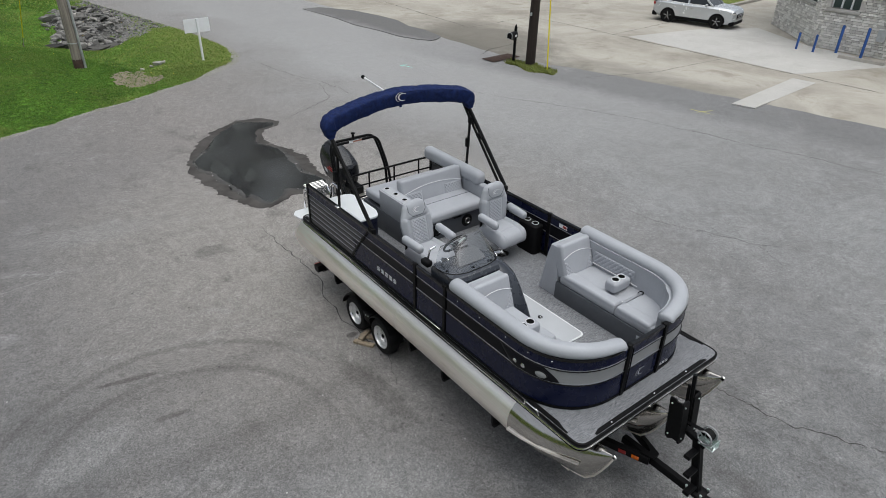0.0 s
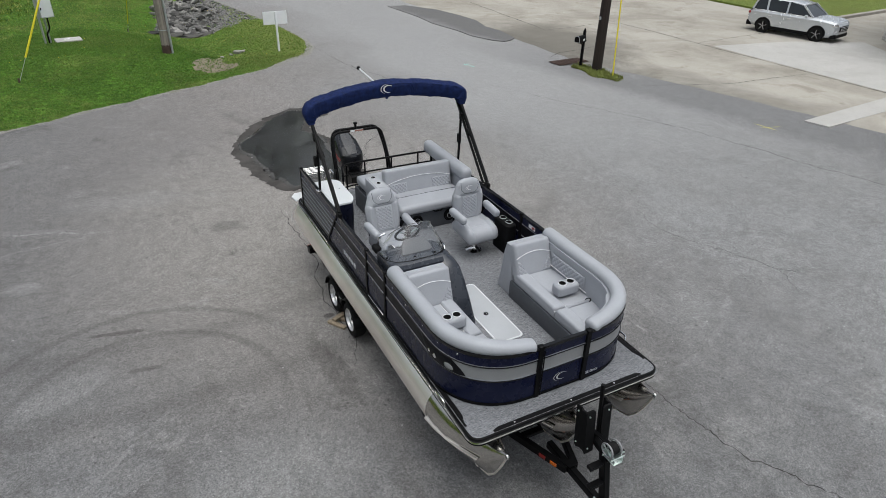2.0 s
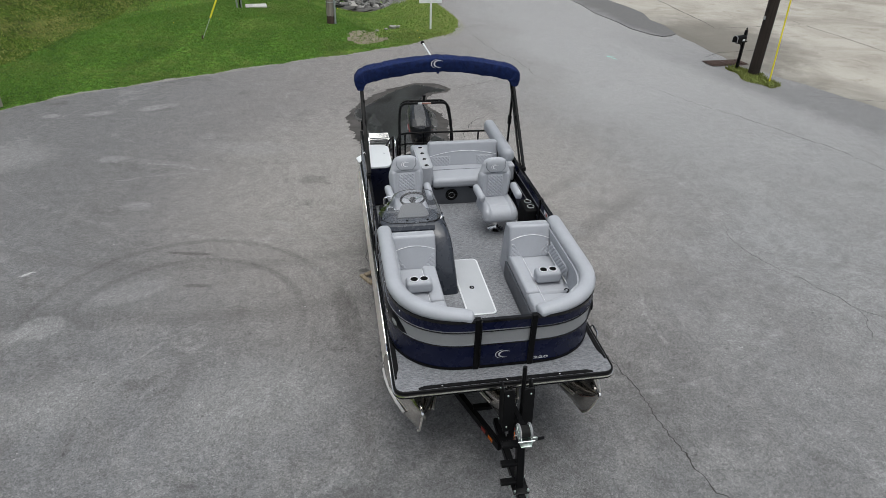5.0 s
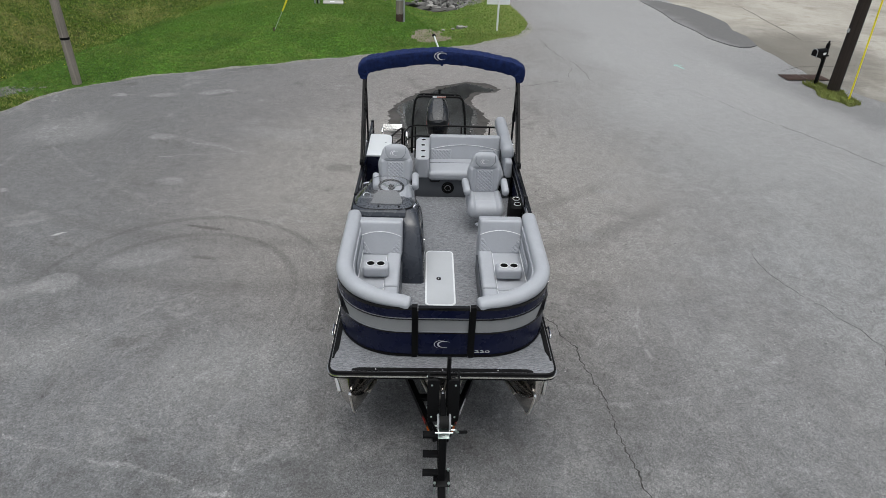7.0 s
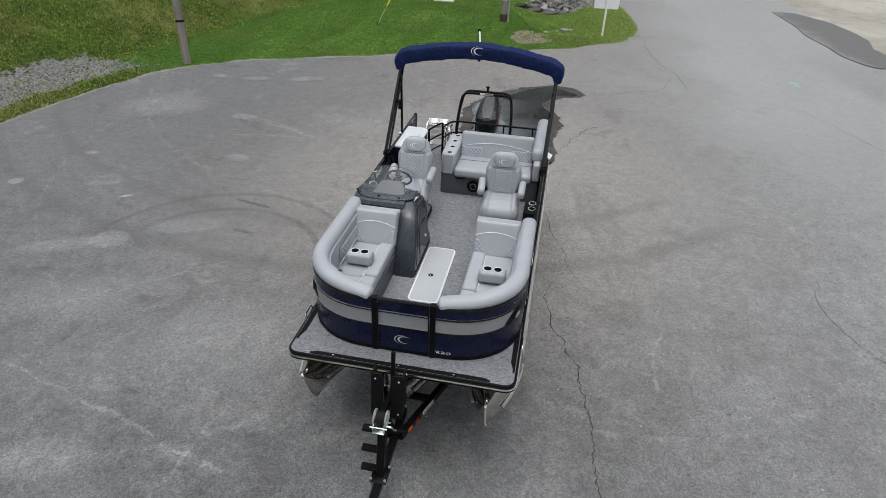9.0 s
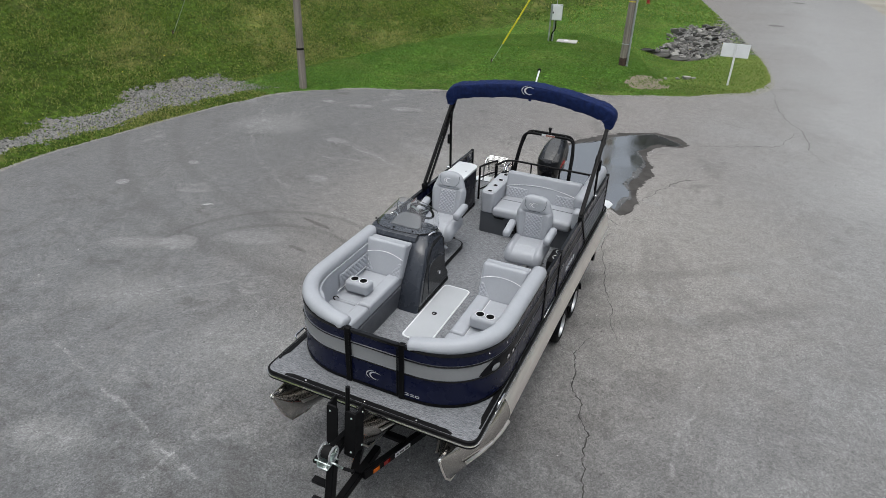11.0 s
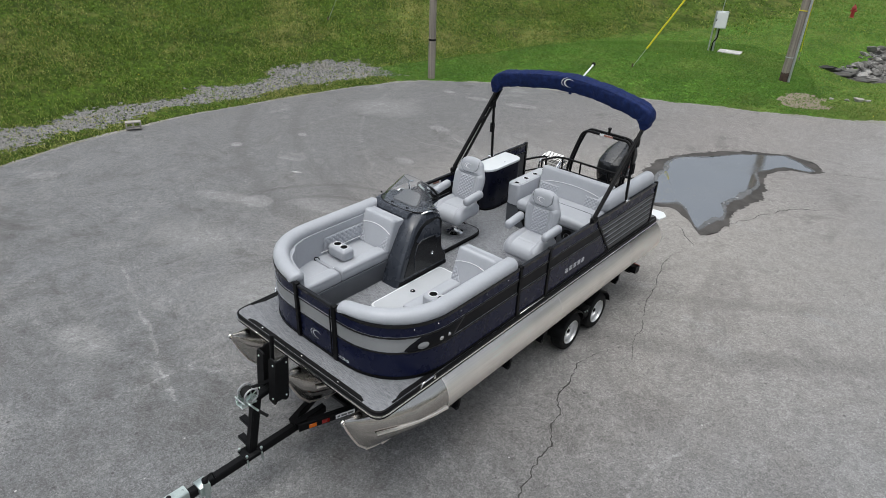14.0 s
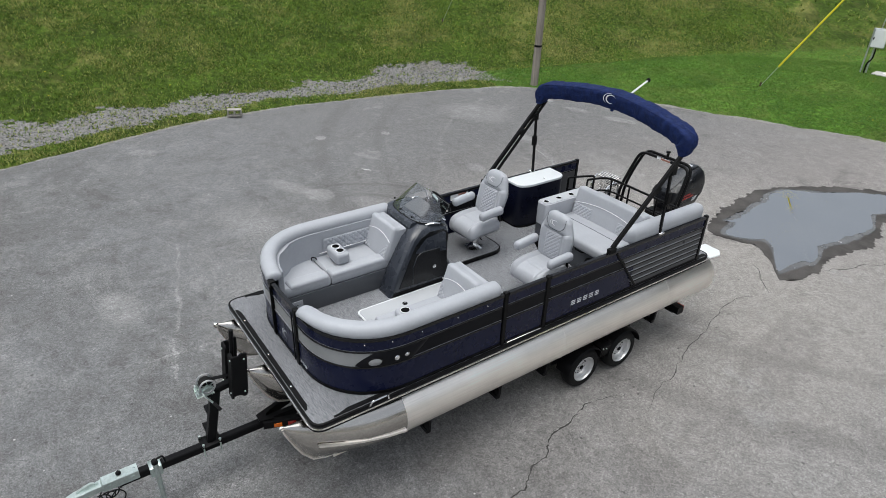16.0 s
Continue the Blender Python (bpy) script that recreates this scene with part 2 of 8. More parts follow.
def concrete_material(name, col, stain=0.5, by_road=False):
    n = Nodes(name)
    big, mid, grain = n.noise(0.22, 6, 0.65, warp=0.8), n.noise(1.4, 6, 0.7), n.noise(60, 3, 0.7)
    c = n.mix(n.span(big, 0.4, 0.68, 0, stain), col, tuple(v * k for v, k in zip(col, (0.52, 0.5, 0.46))))
    c = n.mix(n.span(mid, 0.5, 0.75, 0, 0.35), c, tuple(v * 1.2 for v in col))
    c = n.mix(n.span(n.noise(0.6, 9, 0.78, warp=0.5), 0.54, 0.64, 0, stain), c, tuple(v * k for v, k in zip(col, (0.62, 0.59, 0.54))))
    if by_road:
        # silt washed along the road's edge and out of the yard's mouth
        rough_line = n.math("MULTIPLY", n.noise(0.5, 8, 0.75, warp=0.6), 5.0)
        d = n.math("SUBTRACT", n.math("ADD", n.axis(0), n.math("MULTIPLY", n.axis(1), 0.25)), 20.3)
        c = n.mix(n.math("MULTIPLY", n.span(n.math("ADD", d, rough_line), 3.3, 0.6, 0, 0.75), n.span(n.axis(1), 6.5, 10.5)), c, (0.125, 0.117, 0.100))
        m = n.math("ADD", n.math("POWER", n.math("DIVIDE", n.math("SUBTRACT", n.axis(0), 15.5), 3.6), 2.0), n.math("POWER", n.math("DIVIDE", n.math("SUBTRACT", n.axis(1), 21.5), 5.0), 2.0))
        c = n.mix(n.span(n.math("ADD", m, n.math("MULTIPLY", rough_line, 0.35)), 2.1, 1.2, 0, 0.75), c, (0.120, 0.111, 0.094))
    n.put("Base Color", n.scaled(c, n.span(grain, 0.25, 0.75, 0.8, 1.2)))
    n.put("Roughness", 0.88)
    n.bump(grain, 0.3, 0.004)
    return n.m


def grass_material(name, green, dry, soil, dryness, lush=0.5, corner=0.0):
    n = Nodes(name)
    a, b, g = n.noise(0.35, 5, 0.65, warp=0.5), n.noise(2.6, 6, 0.75), n.noise(15, 6, 0.85)
    tuft = n.noise(5.5, 6, 0.8, warp=0.4)
    mow = n.noise(1.0, 4, 0.6, co=n.stretch(0.9, 0.35, 1))
    c = n.mix(n.span(g, 0.40, 0.60), tuple(v * lush for v in green), green)
    c = n.mix(n.span(tuft, 0.51, 0.60, 0, 0.7), c, (green[0] * 1.6, green[1] * 1.6, green[2] * 1.3))
    c = n.mix(n.span(tuft, 0.47, 0.40, 0, 1.1 - lush), c, tuple(v * 0.30 for v in green))
    c = n.mix(n.span(n.math("ADD", n.math("MULTIPLY", a, 0.6), n.math("MULTIPLY", b, 0.4)), 0.5, 0.66, 0, dryness), c, dry)
    c = n.mix(n.span(b, 0.62, 0.74, 0, dryness), c, soil)
    c = n.scaled(c, n.span(mow, 0.36, 0.64, 0.72, 1.22))
    if corner:
        c = n.mix(n.span(n.math("ADD", n.axis(0), n.math("MULTIPLY", b, 5.0)), 2.5, 6.0, 0, corner), c, dry)
    n.put("Base Color", c)
    n.put("Roughness", 0.95)
    n.put("Specular IOR Level", 0.15)
    n.bump(n.math("ADD", g, n.math("MULTIPLY", tuft, 0.8)), 1.0, 0.06)
    return n.m


def blade_material(name, dark, light, dry, share, corner=0.0):
    n = Nodes(name)
    r, a = n.island(), n.noise(0.35, 5, 0.65, warp=0.5)
    c = n.mix(r, dark, light)
    c = n.mix(n.math("MULTIPLY", n.span(n.math("ADD", r, n.math("MULTIPLY", a, 1.2)), 1.15, 1.45), share), c, dry)
    if corner:
        c = n.mix(n.span(n.math("ADD", n.axis(0), n.math("MULTIPLY", r, 3.0)), 1.8, 5.5, 0, corner), c, dry)
    n.put("Base Color", c)
    n.put("Roughness", 0.8)
    n.put("Specular IOR Level", 0.2)
    return n.m


def stone_material(name, lo, hi, by_piece=False):
    n = Nodes(name)
    r = n.piece() if by_piece else n.island()
    c = n.mix(r, lo, hi)
    n.put("Base Color", n.scaled(c, n.math("ADD", n.span(n.noise(9, 5, 0.7), 0.3, 0.7, 0.72, 1.2), n.span(n.noise(60), 0.3, 0.7, -0.1, 0.1))))
    n.put("Roughness", 0.9)
    n.bump(n.noise(22, 5), 0.6, 0.012)
    return n.m


def deck_material():
    n = Nodes("woven_vinyl")
    w = n.noise(1.0, 4, 0.75, co=n.stretch(16, 150, 10))
    w2 = n.noise(1.0, 3, 0.6, co=n.stretch(30, 420, 30))
    c = n.mix(n.span(n.math("ADD", n.math("MULTIPLY", w, 0.6), n.math("MULTIPLY", w2, 0.4)), 0.41, 0.59), (0.060, 0.063, 0.070), (0.270, 0.277, 0.293))
    n.put("Base Color", n.scaled(c, n.span(n.noise(0.9, 4), 0.3, 0.7, 0.9, 1.1)))
    n.put("Roughness", 0.75)
    n.bump(w2, 0.4, 0.002)
    return n.m


def vinyl_material(name, col):
    n = Nodes(name)
    g = n.cells(330, out="Distance")
    n.put("Base Color", n.scaled(col, n.math("ADD", n.span(n.noise(2.5, 4), 0.3, 0.7, 0.94, 1.05), n.span(n.noise(40), 0.3, 0.7, -0.02, 0.02))))
    n.put("Roughness", n.span(n.noise(6), 0.3, 0.7, 0.42, 0.56))
    wrinkle = n.noise(7, 3, 0.5, warp=1.2)
    n.bump(n.math("ADD", n.math("MULTIPLY", g, 0.15), n.math("MULTIPLY", wrinkle, 1.0)), 0.22, 0.006)
    return n.m


def aluminium_material(name, lo, hi, metal, shade=1.0):
    n = Nodes(name)
    s = n.noise(1.0, 3, 0.6, co=n.stretch(55, 1.6, 55))
    n.put("Base Color", n.scaled(tuple(v * shade for v in (1.0, 0.945, 0.88)), n.math("MULTIPLY", n.span(s, 0.3, 0.7, 0.94, 1.05), n.span(n.noise(1.3, 5), 0.3, 0.7, 0.9, 1.06))))
    n.put("Metallic", metal)
    n.put("Roughness", n.span(n.noise(2.0, 5), 0.3, 0.7, lo, hi))
    n.bump(s, 0.05, 0.002)
    return n.m


def canvas_material():
    n = Nodes("navy_canvas")
    fold = n.noise(5, 4, 0.6, warp=1.0)
    n.put("Base Color", n.scaled((0.0060, 0.0150, 0.068), n.span(n.noise(14, 5), 0.3, 0.7, 0.7, 1.3)))
    n.put("Roughness", 0.8)
    n.put("Specular IOR Level", 0.2)
    n.bump(n.math("ADD", fold, n.math("MULTIPLY", n.noise(260), 0.08)), 0.8, 0.035)
    return n.m


def wood_material(name, col):
    n = Nodes(name)
    g = n.noise(1.0, 5, 0.7, co=n.stretch(22, 22, 0.7))
    n.put("Base Color", n.scaled(col, n.math("MULTIPLY", n.span(g, 0.3, 0.7, 0.55, 1.3), n.span(n.noise(0.9, 4), 0.3, 0.7, 0.85, 1.12))))
    n.put("Roughness", 0.9)
    n.bump(g, 0.5, 0.01)
    return n.m


def glass_material():
    m = bpy.data.materials.new("tinted_glass")
    m.use_nodes = True
    t = m.node_tree
    t.nodes.remove(t.nodes["Principled BSDF"])
    clear, gloss, mixer, fres = (t.nodes.new("ShaderNodeBsdf" + k) if k else t.nodes.new("ShaderNodeMixShader") for k in ("Transparent", "Glossy", "", "Transparent"))
    t.nodes.remove(fres)
    fres = t.nodes.new("ShaderNodeMapRange")
    weight, steep = t.nodes.new("ShaderNodeLayerWeight"), t.nodes.new("ShaderNodeMath")
    steep.operation = "POWER"
    steep.inputs[1].default_value = 3.0
    t.links.new(weight.outputs["Facing"], steep.inputs[0])
    t.links.new(steep.outputs[0], fres.inputs[0])
    fres.inputs[3].default_value, fres.inputs[4].default_value = 0.14, 0.85
    clear.inputs["Color"].default_value = (0.86, 0.87, 0.88, 1)
    gloss.inputs["Roughness"].default_value = 0.03
    t.links.new(fres.outputs[0], mixer.inputs[0])
    t.links.new(clear.outputs[0], mixer.inputs[1])
    t.links.new(gloss.outputs[0], mixer.inputs[2])
    t.links.new(mixer.outputs[0], t.nodes["Material Output"].inputs[0])
    return m


def water_material():
    n = Nodes("shallow_water")
    n.put("Base Color", n.scaled((0.046, 0.046, 0.048), n.span(n.noise(1.2, 5), 0.3, 0.7, 0.8, 1.3)))
    n.put("Roughness", n.span(n.noise(0.7, 5, warp=0.5), 0.38, 0.66, 0.02, 0.22))
    n.put("IOR", 3.0)
    n.put("Specular IOR Level", 1.0)
    n.bump(n.noise(3.0, 2), 0.02, 0.01)
    return n.m


def patch_material():
    """Dark patched asphalt that wears away into the paler road on its west side."""
    n = Nodes("patched_asphalt")
    worn = n.math("ADD", n.math("ADD", n.axis(0), n.math("MULTIPLY", n.axis(1), 0.10)), n.math("MULTIPLY", n.noise(0.5, 6, 0.7), 2.4))
    c = n.mix(n.span(worn, 15.0, 16.8), (0.285, 0.281, 0.277), (0.125, 0.123, 0.122))
    n.put("Base Color", n.scaled(c, n.span(n.noise(9, 5, 0.75), 0.3, 0.7, 0.86, 1.14)))
    n.put("Roughness", 0.86)
    n.bump(n.noise(40), 0.4, 0.006)
    return n.m


ASPHALT = asphalt_material()
CONCRETE = concrete_material("old_concrete", (0.34, 0.322, 0.29), 0.7)
YARD = concrete_material("yard_concrete", (0.385, 0.362, 0.318), 0.75, True)
PALE_CONCRETE = concrete_material("new_concrete", (0.44, 0.43, 0.41), 0.3)
LAWN = grass_material("lawn", (0.086, 0.184, 0.025), (0.180, 0.205, 0.058), (0.15, 0.14, 0.06), 0.6, 0.45, 0.7)
ROUGH_GRASS = grass_material("rough_grass", (0.066, 0.112, 0.014), (0.195, 0.190, 0.060), (0.125, 0.102, 0.048), 0.95)
DIRT = concrete_material("bare_soil", (0.195, 0.168, 0.118), 0.6)
LAWN_BLADES = blade_material("lawn_blades", (0.048, 0.116, 0.014), (0.158, 0.305, 0.048), (0.24, 0.24, 0.078), 0.55, 0.7)
ROUGH_BLADES = blade_material("rough_blades", (0.026, 0.056, 0.006), (0.250, 0.375, 0.056), (0.40, 0.38, 0.14), 0.8)
VERGE_BLADES = blade_material("verge_blades", (0.085, 0.165, 0.024), (0.225, 0.360, 0.068), (0.33, 0.33, 0.12), 0.7)


def grit_material():
    n = Nodes("grit")
    c = n.mix(n.cells(26, out="Color"), (0.05, 0.049, 0.047), (0.27, 0.265, 0.25))
    c = n.mix(n.span(n.noise(1.6, 5), 0.5, 0.7, 0, 0.5), c, (0.16, 0.14, 0.10))
    n.put("Base Color", c)
    n.put("Roughness", 0.95)
    n.bump(n.cells(26), 0.8, 0.03)
    return n.m


GRIT = grit_material()


def edge_grit_material():
    """Pale fine stone and silt washed along the asphalt's edge."""
    n = Nodes("edge_grit")
    c = n.mix(n.cells(60, out="Color"), (0.10, 0.096, 0.086), (0.36, 0.35, 0.32))
    c = n.mix(n.span(n.noise(1.3, 6, 0.7), 0.48, 0.66, 0, 0.75), c, (0.14, 0.135, 0.085))
    n.put("Base Color", c)
    n.put("Roughness", 0.95)
    n.bump(n.cells(60), 0.6, 0.012)
    return n.m


GRAVEL = stone_material("gravel", (0.04, 0.04, 0.039), (0.28, 0.275, 0.26))
PALE_ROCK = stone_material("pale_rock", (0.20, 0.19, 0.17), (0.36, 0.35, 0.32), True)
ROCK = stone_material("ditch_rock", (0.030, 0.029, 0.027), (0.30, 0.29, 0.27), True)
SLAB_ROCK = stone_material("dark_slab_rock", (0.018, 0.017, 0.016), (0.12, 0.115, 0.105), True)
EDGE_GRIT = edge_grit_material()
WALL_STONE = stone_material("wall_stone", (0.50, 0.48, 0.45), (0.86, 0.84, 0.80), True)
FAR_STONE = stone_material("facing_stone", (0.50, 0.48, 0.45), (0.86, 0.84, 0.80))
CRACK = plain("crack_shadow", (0.040, 0.038, 0.036), 0.95, var=0.4, big=6)
PATCH = patch_material()
WET = plain("wet_asphalt", (0.060, 0.056, 0.053), 0.8, spec=0.15, var=0.35, fine=70, bump=0.3, dist=0.004)
SHALLOWS = plain("thin_water_film", (0.090, 0.088, 0.086), 0.22, var=0.25, big=3, fine=50, bump=0.25, dist=0.004, spec=1.0)
WATER = water_material()
DECK = deck_material()
VINYL = vinyl_material("grey_vinyl", (0.345, 0.358, 0.385))
VINYL_DARK = vinyl_material("charcoal_vinyl", (0.066, 0.071, 0.081))
PIPING = plain("white_piping", (0.72, 0.73, 0.74), 0.45, var=0.04)
DARK_NAVY = plain("dark_navy_gelcoat", (0.0035, 0.0045, 0.013), 0.3, var=0.1, fine=200, bump=0.02, spec=0.25)
WELL = plain("cup_well_black", (0.003, 0.003, 0.003), 0.9, var=0.2, spec=0.1)
NAVY = plain("navy_panel", (0.0048, 0.0070, 0.027), 0.28, var=0.1, fine=200, bump=0.02, spec=0.25)
PANEL_GREY = plain("silver_grey_panel", (0.30, 0.305, 0.31), 0.38, metal=0.3, var=0.05)
SLATE = plain("slate_grey_panel", (0.125, 0.128, 0.133), 0.45, var=0.08)
BLACK = plain("black_powder_coat", (0.0040, 0.0040, 0.0045), 0.42, var=0.2, fine=300, bump=0.05, spec=0.12)
BLACK_PLASTIC = plain("black_plastic", (0.0055, 0.0055, 0.006), 0.6, var=0.2, spec=0.12)
BEAD = plain("glossy_black_trim", (0.006, 0.006, 0.007), 0.2, var=0.1, spec=0.4)
STRIPE = plain("black_stripe_panel", (0.006, 0.006, 0.008), 0.35, var=0.15, spec=0.12)
CONSOLE = plain("charcoal_gelcoat", (0.025, 0.029, 0.038), 0.27, var=0.08, coat=0.18)
LOUVRE = plain("dark_louvre_panel", (0.050, 0.051, 0.055), 0.34, var=0.1, spec=0.4)
# grey of the plate that imitates a reflection in the windscreen
SCREEN_GLARE = plain("grey_screen_glare", (0.105, 0.108, 0.113), 0.5, var=0.06)
# grey of the painted bead highlights, and of the slat edges
GLINT_AND_EDGE_GREY = plain("grey_glint_and_slat_edge", (0.26, 0.27, 0.29), 0.35, metal=0.5, var=0.05)
COWL = plain("black_cowl_gloss", (0.0060, 0.0065, 0.0085), 0.30, var=0.08, bump=0.0, coat=0.10, spec=0.35)
# cowl black made lighter, to paint in the facets' sky reflection
COWL_REFLECTION = plain("cowl_painted_reflection", (0.015, 0.017, 0.021), 0.28, var=0.08, bump=0.0, coat=0.15)
CONSOLE_DOOR = plain("black_gelcoat", (0.0075, 0.008, 0.009), 0.2, var=0.08, coat=0.08, spec=0.3)
ALUMINIUM = aluminium_material("brushed_aluminium", 0.33, 0.44, 0.92)
# smoother, with its colour darkened for the ground the noses mirror
NOSE_METAL = aluminium_material("smooth_darkened_aluminium", 0.13, 0.22, 1.0, 0.56)
POLISHED = plain("polished_metal", (0.82, 0.81, 0.79), 0.16, metal=1.0, var=0.05)
CHROME = plain("chrome", (0.85, 0.85, 0.86), 0.08, metal=1.0, var=0.03)
ZINC = plain("zinc_plate", (0.52, 0.59, 0.565), 0.34, metal=0.9, var=0.15, big=9)
CANVAS = canvas_material()
WHITE = plain("white_gelcoat", (0.64, 0.66, 0.67), 0.35, var=0.04)
HATCH = plain("pale_grey_nonskid", (0.40, 0.415, 0.435), 0.55, var=0.05, fine=180, bump=0.3)
LOGO = plain("silver_emblem", (0.62, 0.63, 0.65), 0.35, metal=0.4, var=0.05)
RUBBER = plain("rubber", (0.009, 0.009, 0.009), 0.75, var=0.25, fine=120, bump=0.2, spec=0.2)
RIM = plain("silver_wheel", (0.58, 0.58, 0.58), 0.32, metal=0.8, var=0.08)
AMBER = plain("amber_lens", (0.55, 0.12, 0.01), 0.25, var=0.1)
RED = plain("red_lens", (0.26, 0.015, 0.012), 0.3, var=0.1)
CYAN = plain("red_orange_decal", (0.36, 0.17, 0.13), 0.5, var=0.1)
GLASS = glass_material()
POLE_WOOD = wood_material("weathered_pole", (0.265, 0.235, 0.20))
DARK_WOOD = wood_material("creosote_pole", (0.024, 0.016, 0.012))
TIMBER = wood_material("timber", (0.30, 0.24, 0.17))
YELLOW = plain("yellow_plastic", (0.72, 0.62, 0.02), 0.45, var=0.08)
BLUE = plain("blue_paint", (0.022, 0.085, 0.30), 0.45, var=0.12)
GALVANISED = plain("galvanised_steel", (0.46, 0.48, 0.49), 0.45, metal=0.6, var=0.12, big=5)
WHITE_PAINT = plain("white_paint", (0.78, 0.79, 0.80), 0.5, var=0.05)
HYDRANT_RED = plain("red_paint", (0.30, 0.025, 0.025), 0.5, var=0.15)
RUST = plain("rusty_iron", (0.060, 0.036, 0.028), 0.85, var=0.3, big=8)
CAR_PAINT = plain("silver_car_paint", (0.56, 0.58, 0.60), 0.22, metal=0.5, var=0.03, bump=0.0, coat=0.6)
CAR_GLASS = plain("dark_car_glass", (0.02, 0.024, 0.028), 0.06, var=0.05, bump=0.0)
SIDING = plain("white_metal_siding", (0.68, 0.69, 0.68), 0.45, var=0.05)
MORTAR = plain("mortar", (0.50, 0.485, 0.46), 0.95, var=0.15)
WINDOW = plain("green_grey_window_glass", (0.05, 0.075, 0.07), 0.08, var=0.1, bump=0.0)
# for the unseen mass that darkens the puddle's reflection
PUDDLE_SCREEN = plain("puddle_screen_dark", (0.085, 0.096, 0.090), 0.9, var=0.4, big=0.3, fine=3)
DANDELION = plain("dandelion_yellow", (0.75, 0.56, 0.02), 0.7, var=0.1)
AQUA_PAINT = plain("survey_paint", (0.25, 0.62, 0.55), 0.8, var=0.2)
YELLOW_PAINT = plain("yellow_survey_paint", (0.50, 0.46, 0.15), 0.8, var=0.25)


# ---- building tools ----
def thing(name, label, category, group="", kind="", m=None):
    ob = tagged(new(name), label, category, group, kind)
    ob.empty_display_size = 0.2
    if m is not None:
        ob.matrix_basis = m
    return ob


def part(name, bm, material, parent=None, label="", sharp=38):
    me = bpy.data.meshes.new(name)
    bmesh.ops.remove_doubles(bm, verts=bm.verts, dist=1e-5)
    bmesh.ops.recalc_face_normals(bm, faces=bm.faces)
    bm.to_mesh(me)
    bm.free()
    for p in me.polygons:
        p.use_smooth = True
    me.set_sharp_from_angle(angle=radians(sharp))
    me.materials.append(material)
    ob = new(name, me)
    ob.parent = parent
    return tagged(ob, label)


def bm_new():
    return bmesh.new()


def skin(bm, rings, closed=True, caps=True):
    """Faces between rings of points, each ring with the same number."""
    vs = [[bm.verts.new(p) for p in r] for r in rings]
    n = len(rings[0])
    for a, b in zip(vs, vs[1:]):
        for i in range(n if closed else n - 1):
            j = (i + 1) % n
            bm.faces.new((a[i], a[j], b[j], b[i]))
    if caps and closed:
        bm.faces.new(vs[0][::-1])
        bm.faces.new(vs[-1])
    return bm


def frames_along(pts):
    """Unit tangents of a path, with the mitre stretch at each point."""
    pts = [Vector(p) for p in pts]
    out = []
    for i, p in enumerate(pts):
        a = (p - pts[i - 1]).normalized() if i else None
        b = (pts[i + 1] - p).normalized() if i < len(pts) - 1 else None
        t = ((a or b) + (b or a)).normalized()
        k = 1 / max((a or b).dot(t), 0.35)
        out.append((p, t, k))
    return out


def tube(bm, pts, r, n=8, squash=1.0):
    rings, side = [], None
    for p, t, k in frames_along(pts):
        if side is None:
            up = Vector((0, 0, 1)) if abs(t.z) < 0.9 else Vector((1, 0, 0))
            side = t.cross(up).normalized()
        side = (side - t * side.dot(t)).normalized()
        nor = side.cross(t)
        turn = math.pi / n
        rings.append([p + (side * math.cos(turn + 2 * math.pi * i / n) + nor * squash * math.sin(turn + 2 * math.pi * i / n)) * r for i in range(n)])
    return skin(bm, rings)


def beam(bm, a, b, w, h):
    """A straight box beam from a to b, w wide and h high."""
    a, b = Vector(a), Vector(b)
    t = (b - a).normalized()
    up = Vector((0, 0, 1)) if abs(t.z) < 0.95 else Vector((0, 1, 0))
    s = t.cross(up).normalized()
    u = s.cross(t)
    c = min(w, h) * 0.12
    prof = [(-w / 2 + c, -h / 2), (w / 2 - c, -h / 2), (w / 2, -h / 2 + c), (w / 2, h / 2 - c), (w / 2 - c, h / 2), (-w / 2 + c, h / 2), (-w / 2, h / 2 - c), (-w / 2, -h / 2 + c)]
    return skin(bm, [[p + s * x + u * z for x, z in prof] for p in (a, b)])


def fillet(pts, r, n=5):
    """The path with its inner corners rounded."""
    pts = [Vector(p) for p in pts]
    out = [pts[0]]
    for a, p, b in zip(pts, pts[1:], pts[2:]):
        u, v = a - p, b - p
        d = min(r, u.length * 0.48, v.length * 0.48)
        s, e = p + u.normalized() * d, p + v.normalized() * d
        for i in range(n + 1):
            t = i / n
            out.append(s * (1 - t) ** 2 + p * 2 * t * (1 - t) + e * t * t)
    return out + [pts[-1]]


def spline(pts, n=6, closed=False):
    """A smooth curve through the points."""
    pts = [Vector(p) for p in pts]
    m = len(pts)
    out = []
    for i in range(m if closed else m - 1):
        q = [pts[(i + k) % m] if closed else pts[min(max(i + k, 0), m - 1)] for k in (-1, 0, 1, 2)]
        for j in range(n):
            t = j / n
            out.append(0.5 * (2 * q[1] + (q[2] - q[0]) * t + (2 * q[0] - 5 * q[1] + 4 * q[2] - q[3]) * t * t + (3 * q[1] - q[0] - 3 * q[2] + q[3]) * t ** 3))
    return out if closed else out + [pts[-1]]


def rounded_rect(w, h, r, n=4):
    out = []
    for cx, cy, a0 in ((w / 2 - r, h / 2 - r, 0), (-w / 2 + r, h / 2 - r, 90), (-w / 2 + r, -h / 2 + r, 180), (w / 2 - r, -h / 2 + r, 270)):
        for i in range(n + 1):
            a = radians(a0 + 90 * i / n)
            out.append((cx + r * math.cos(a), cy + r * math.sin(a)))
    return out


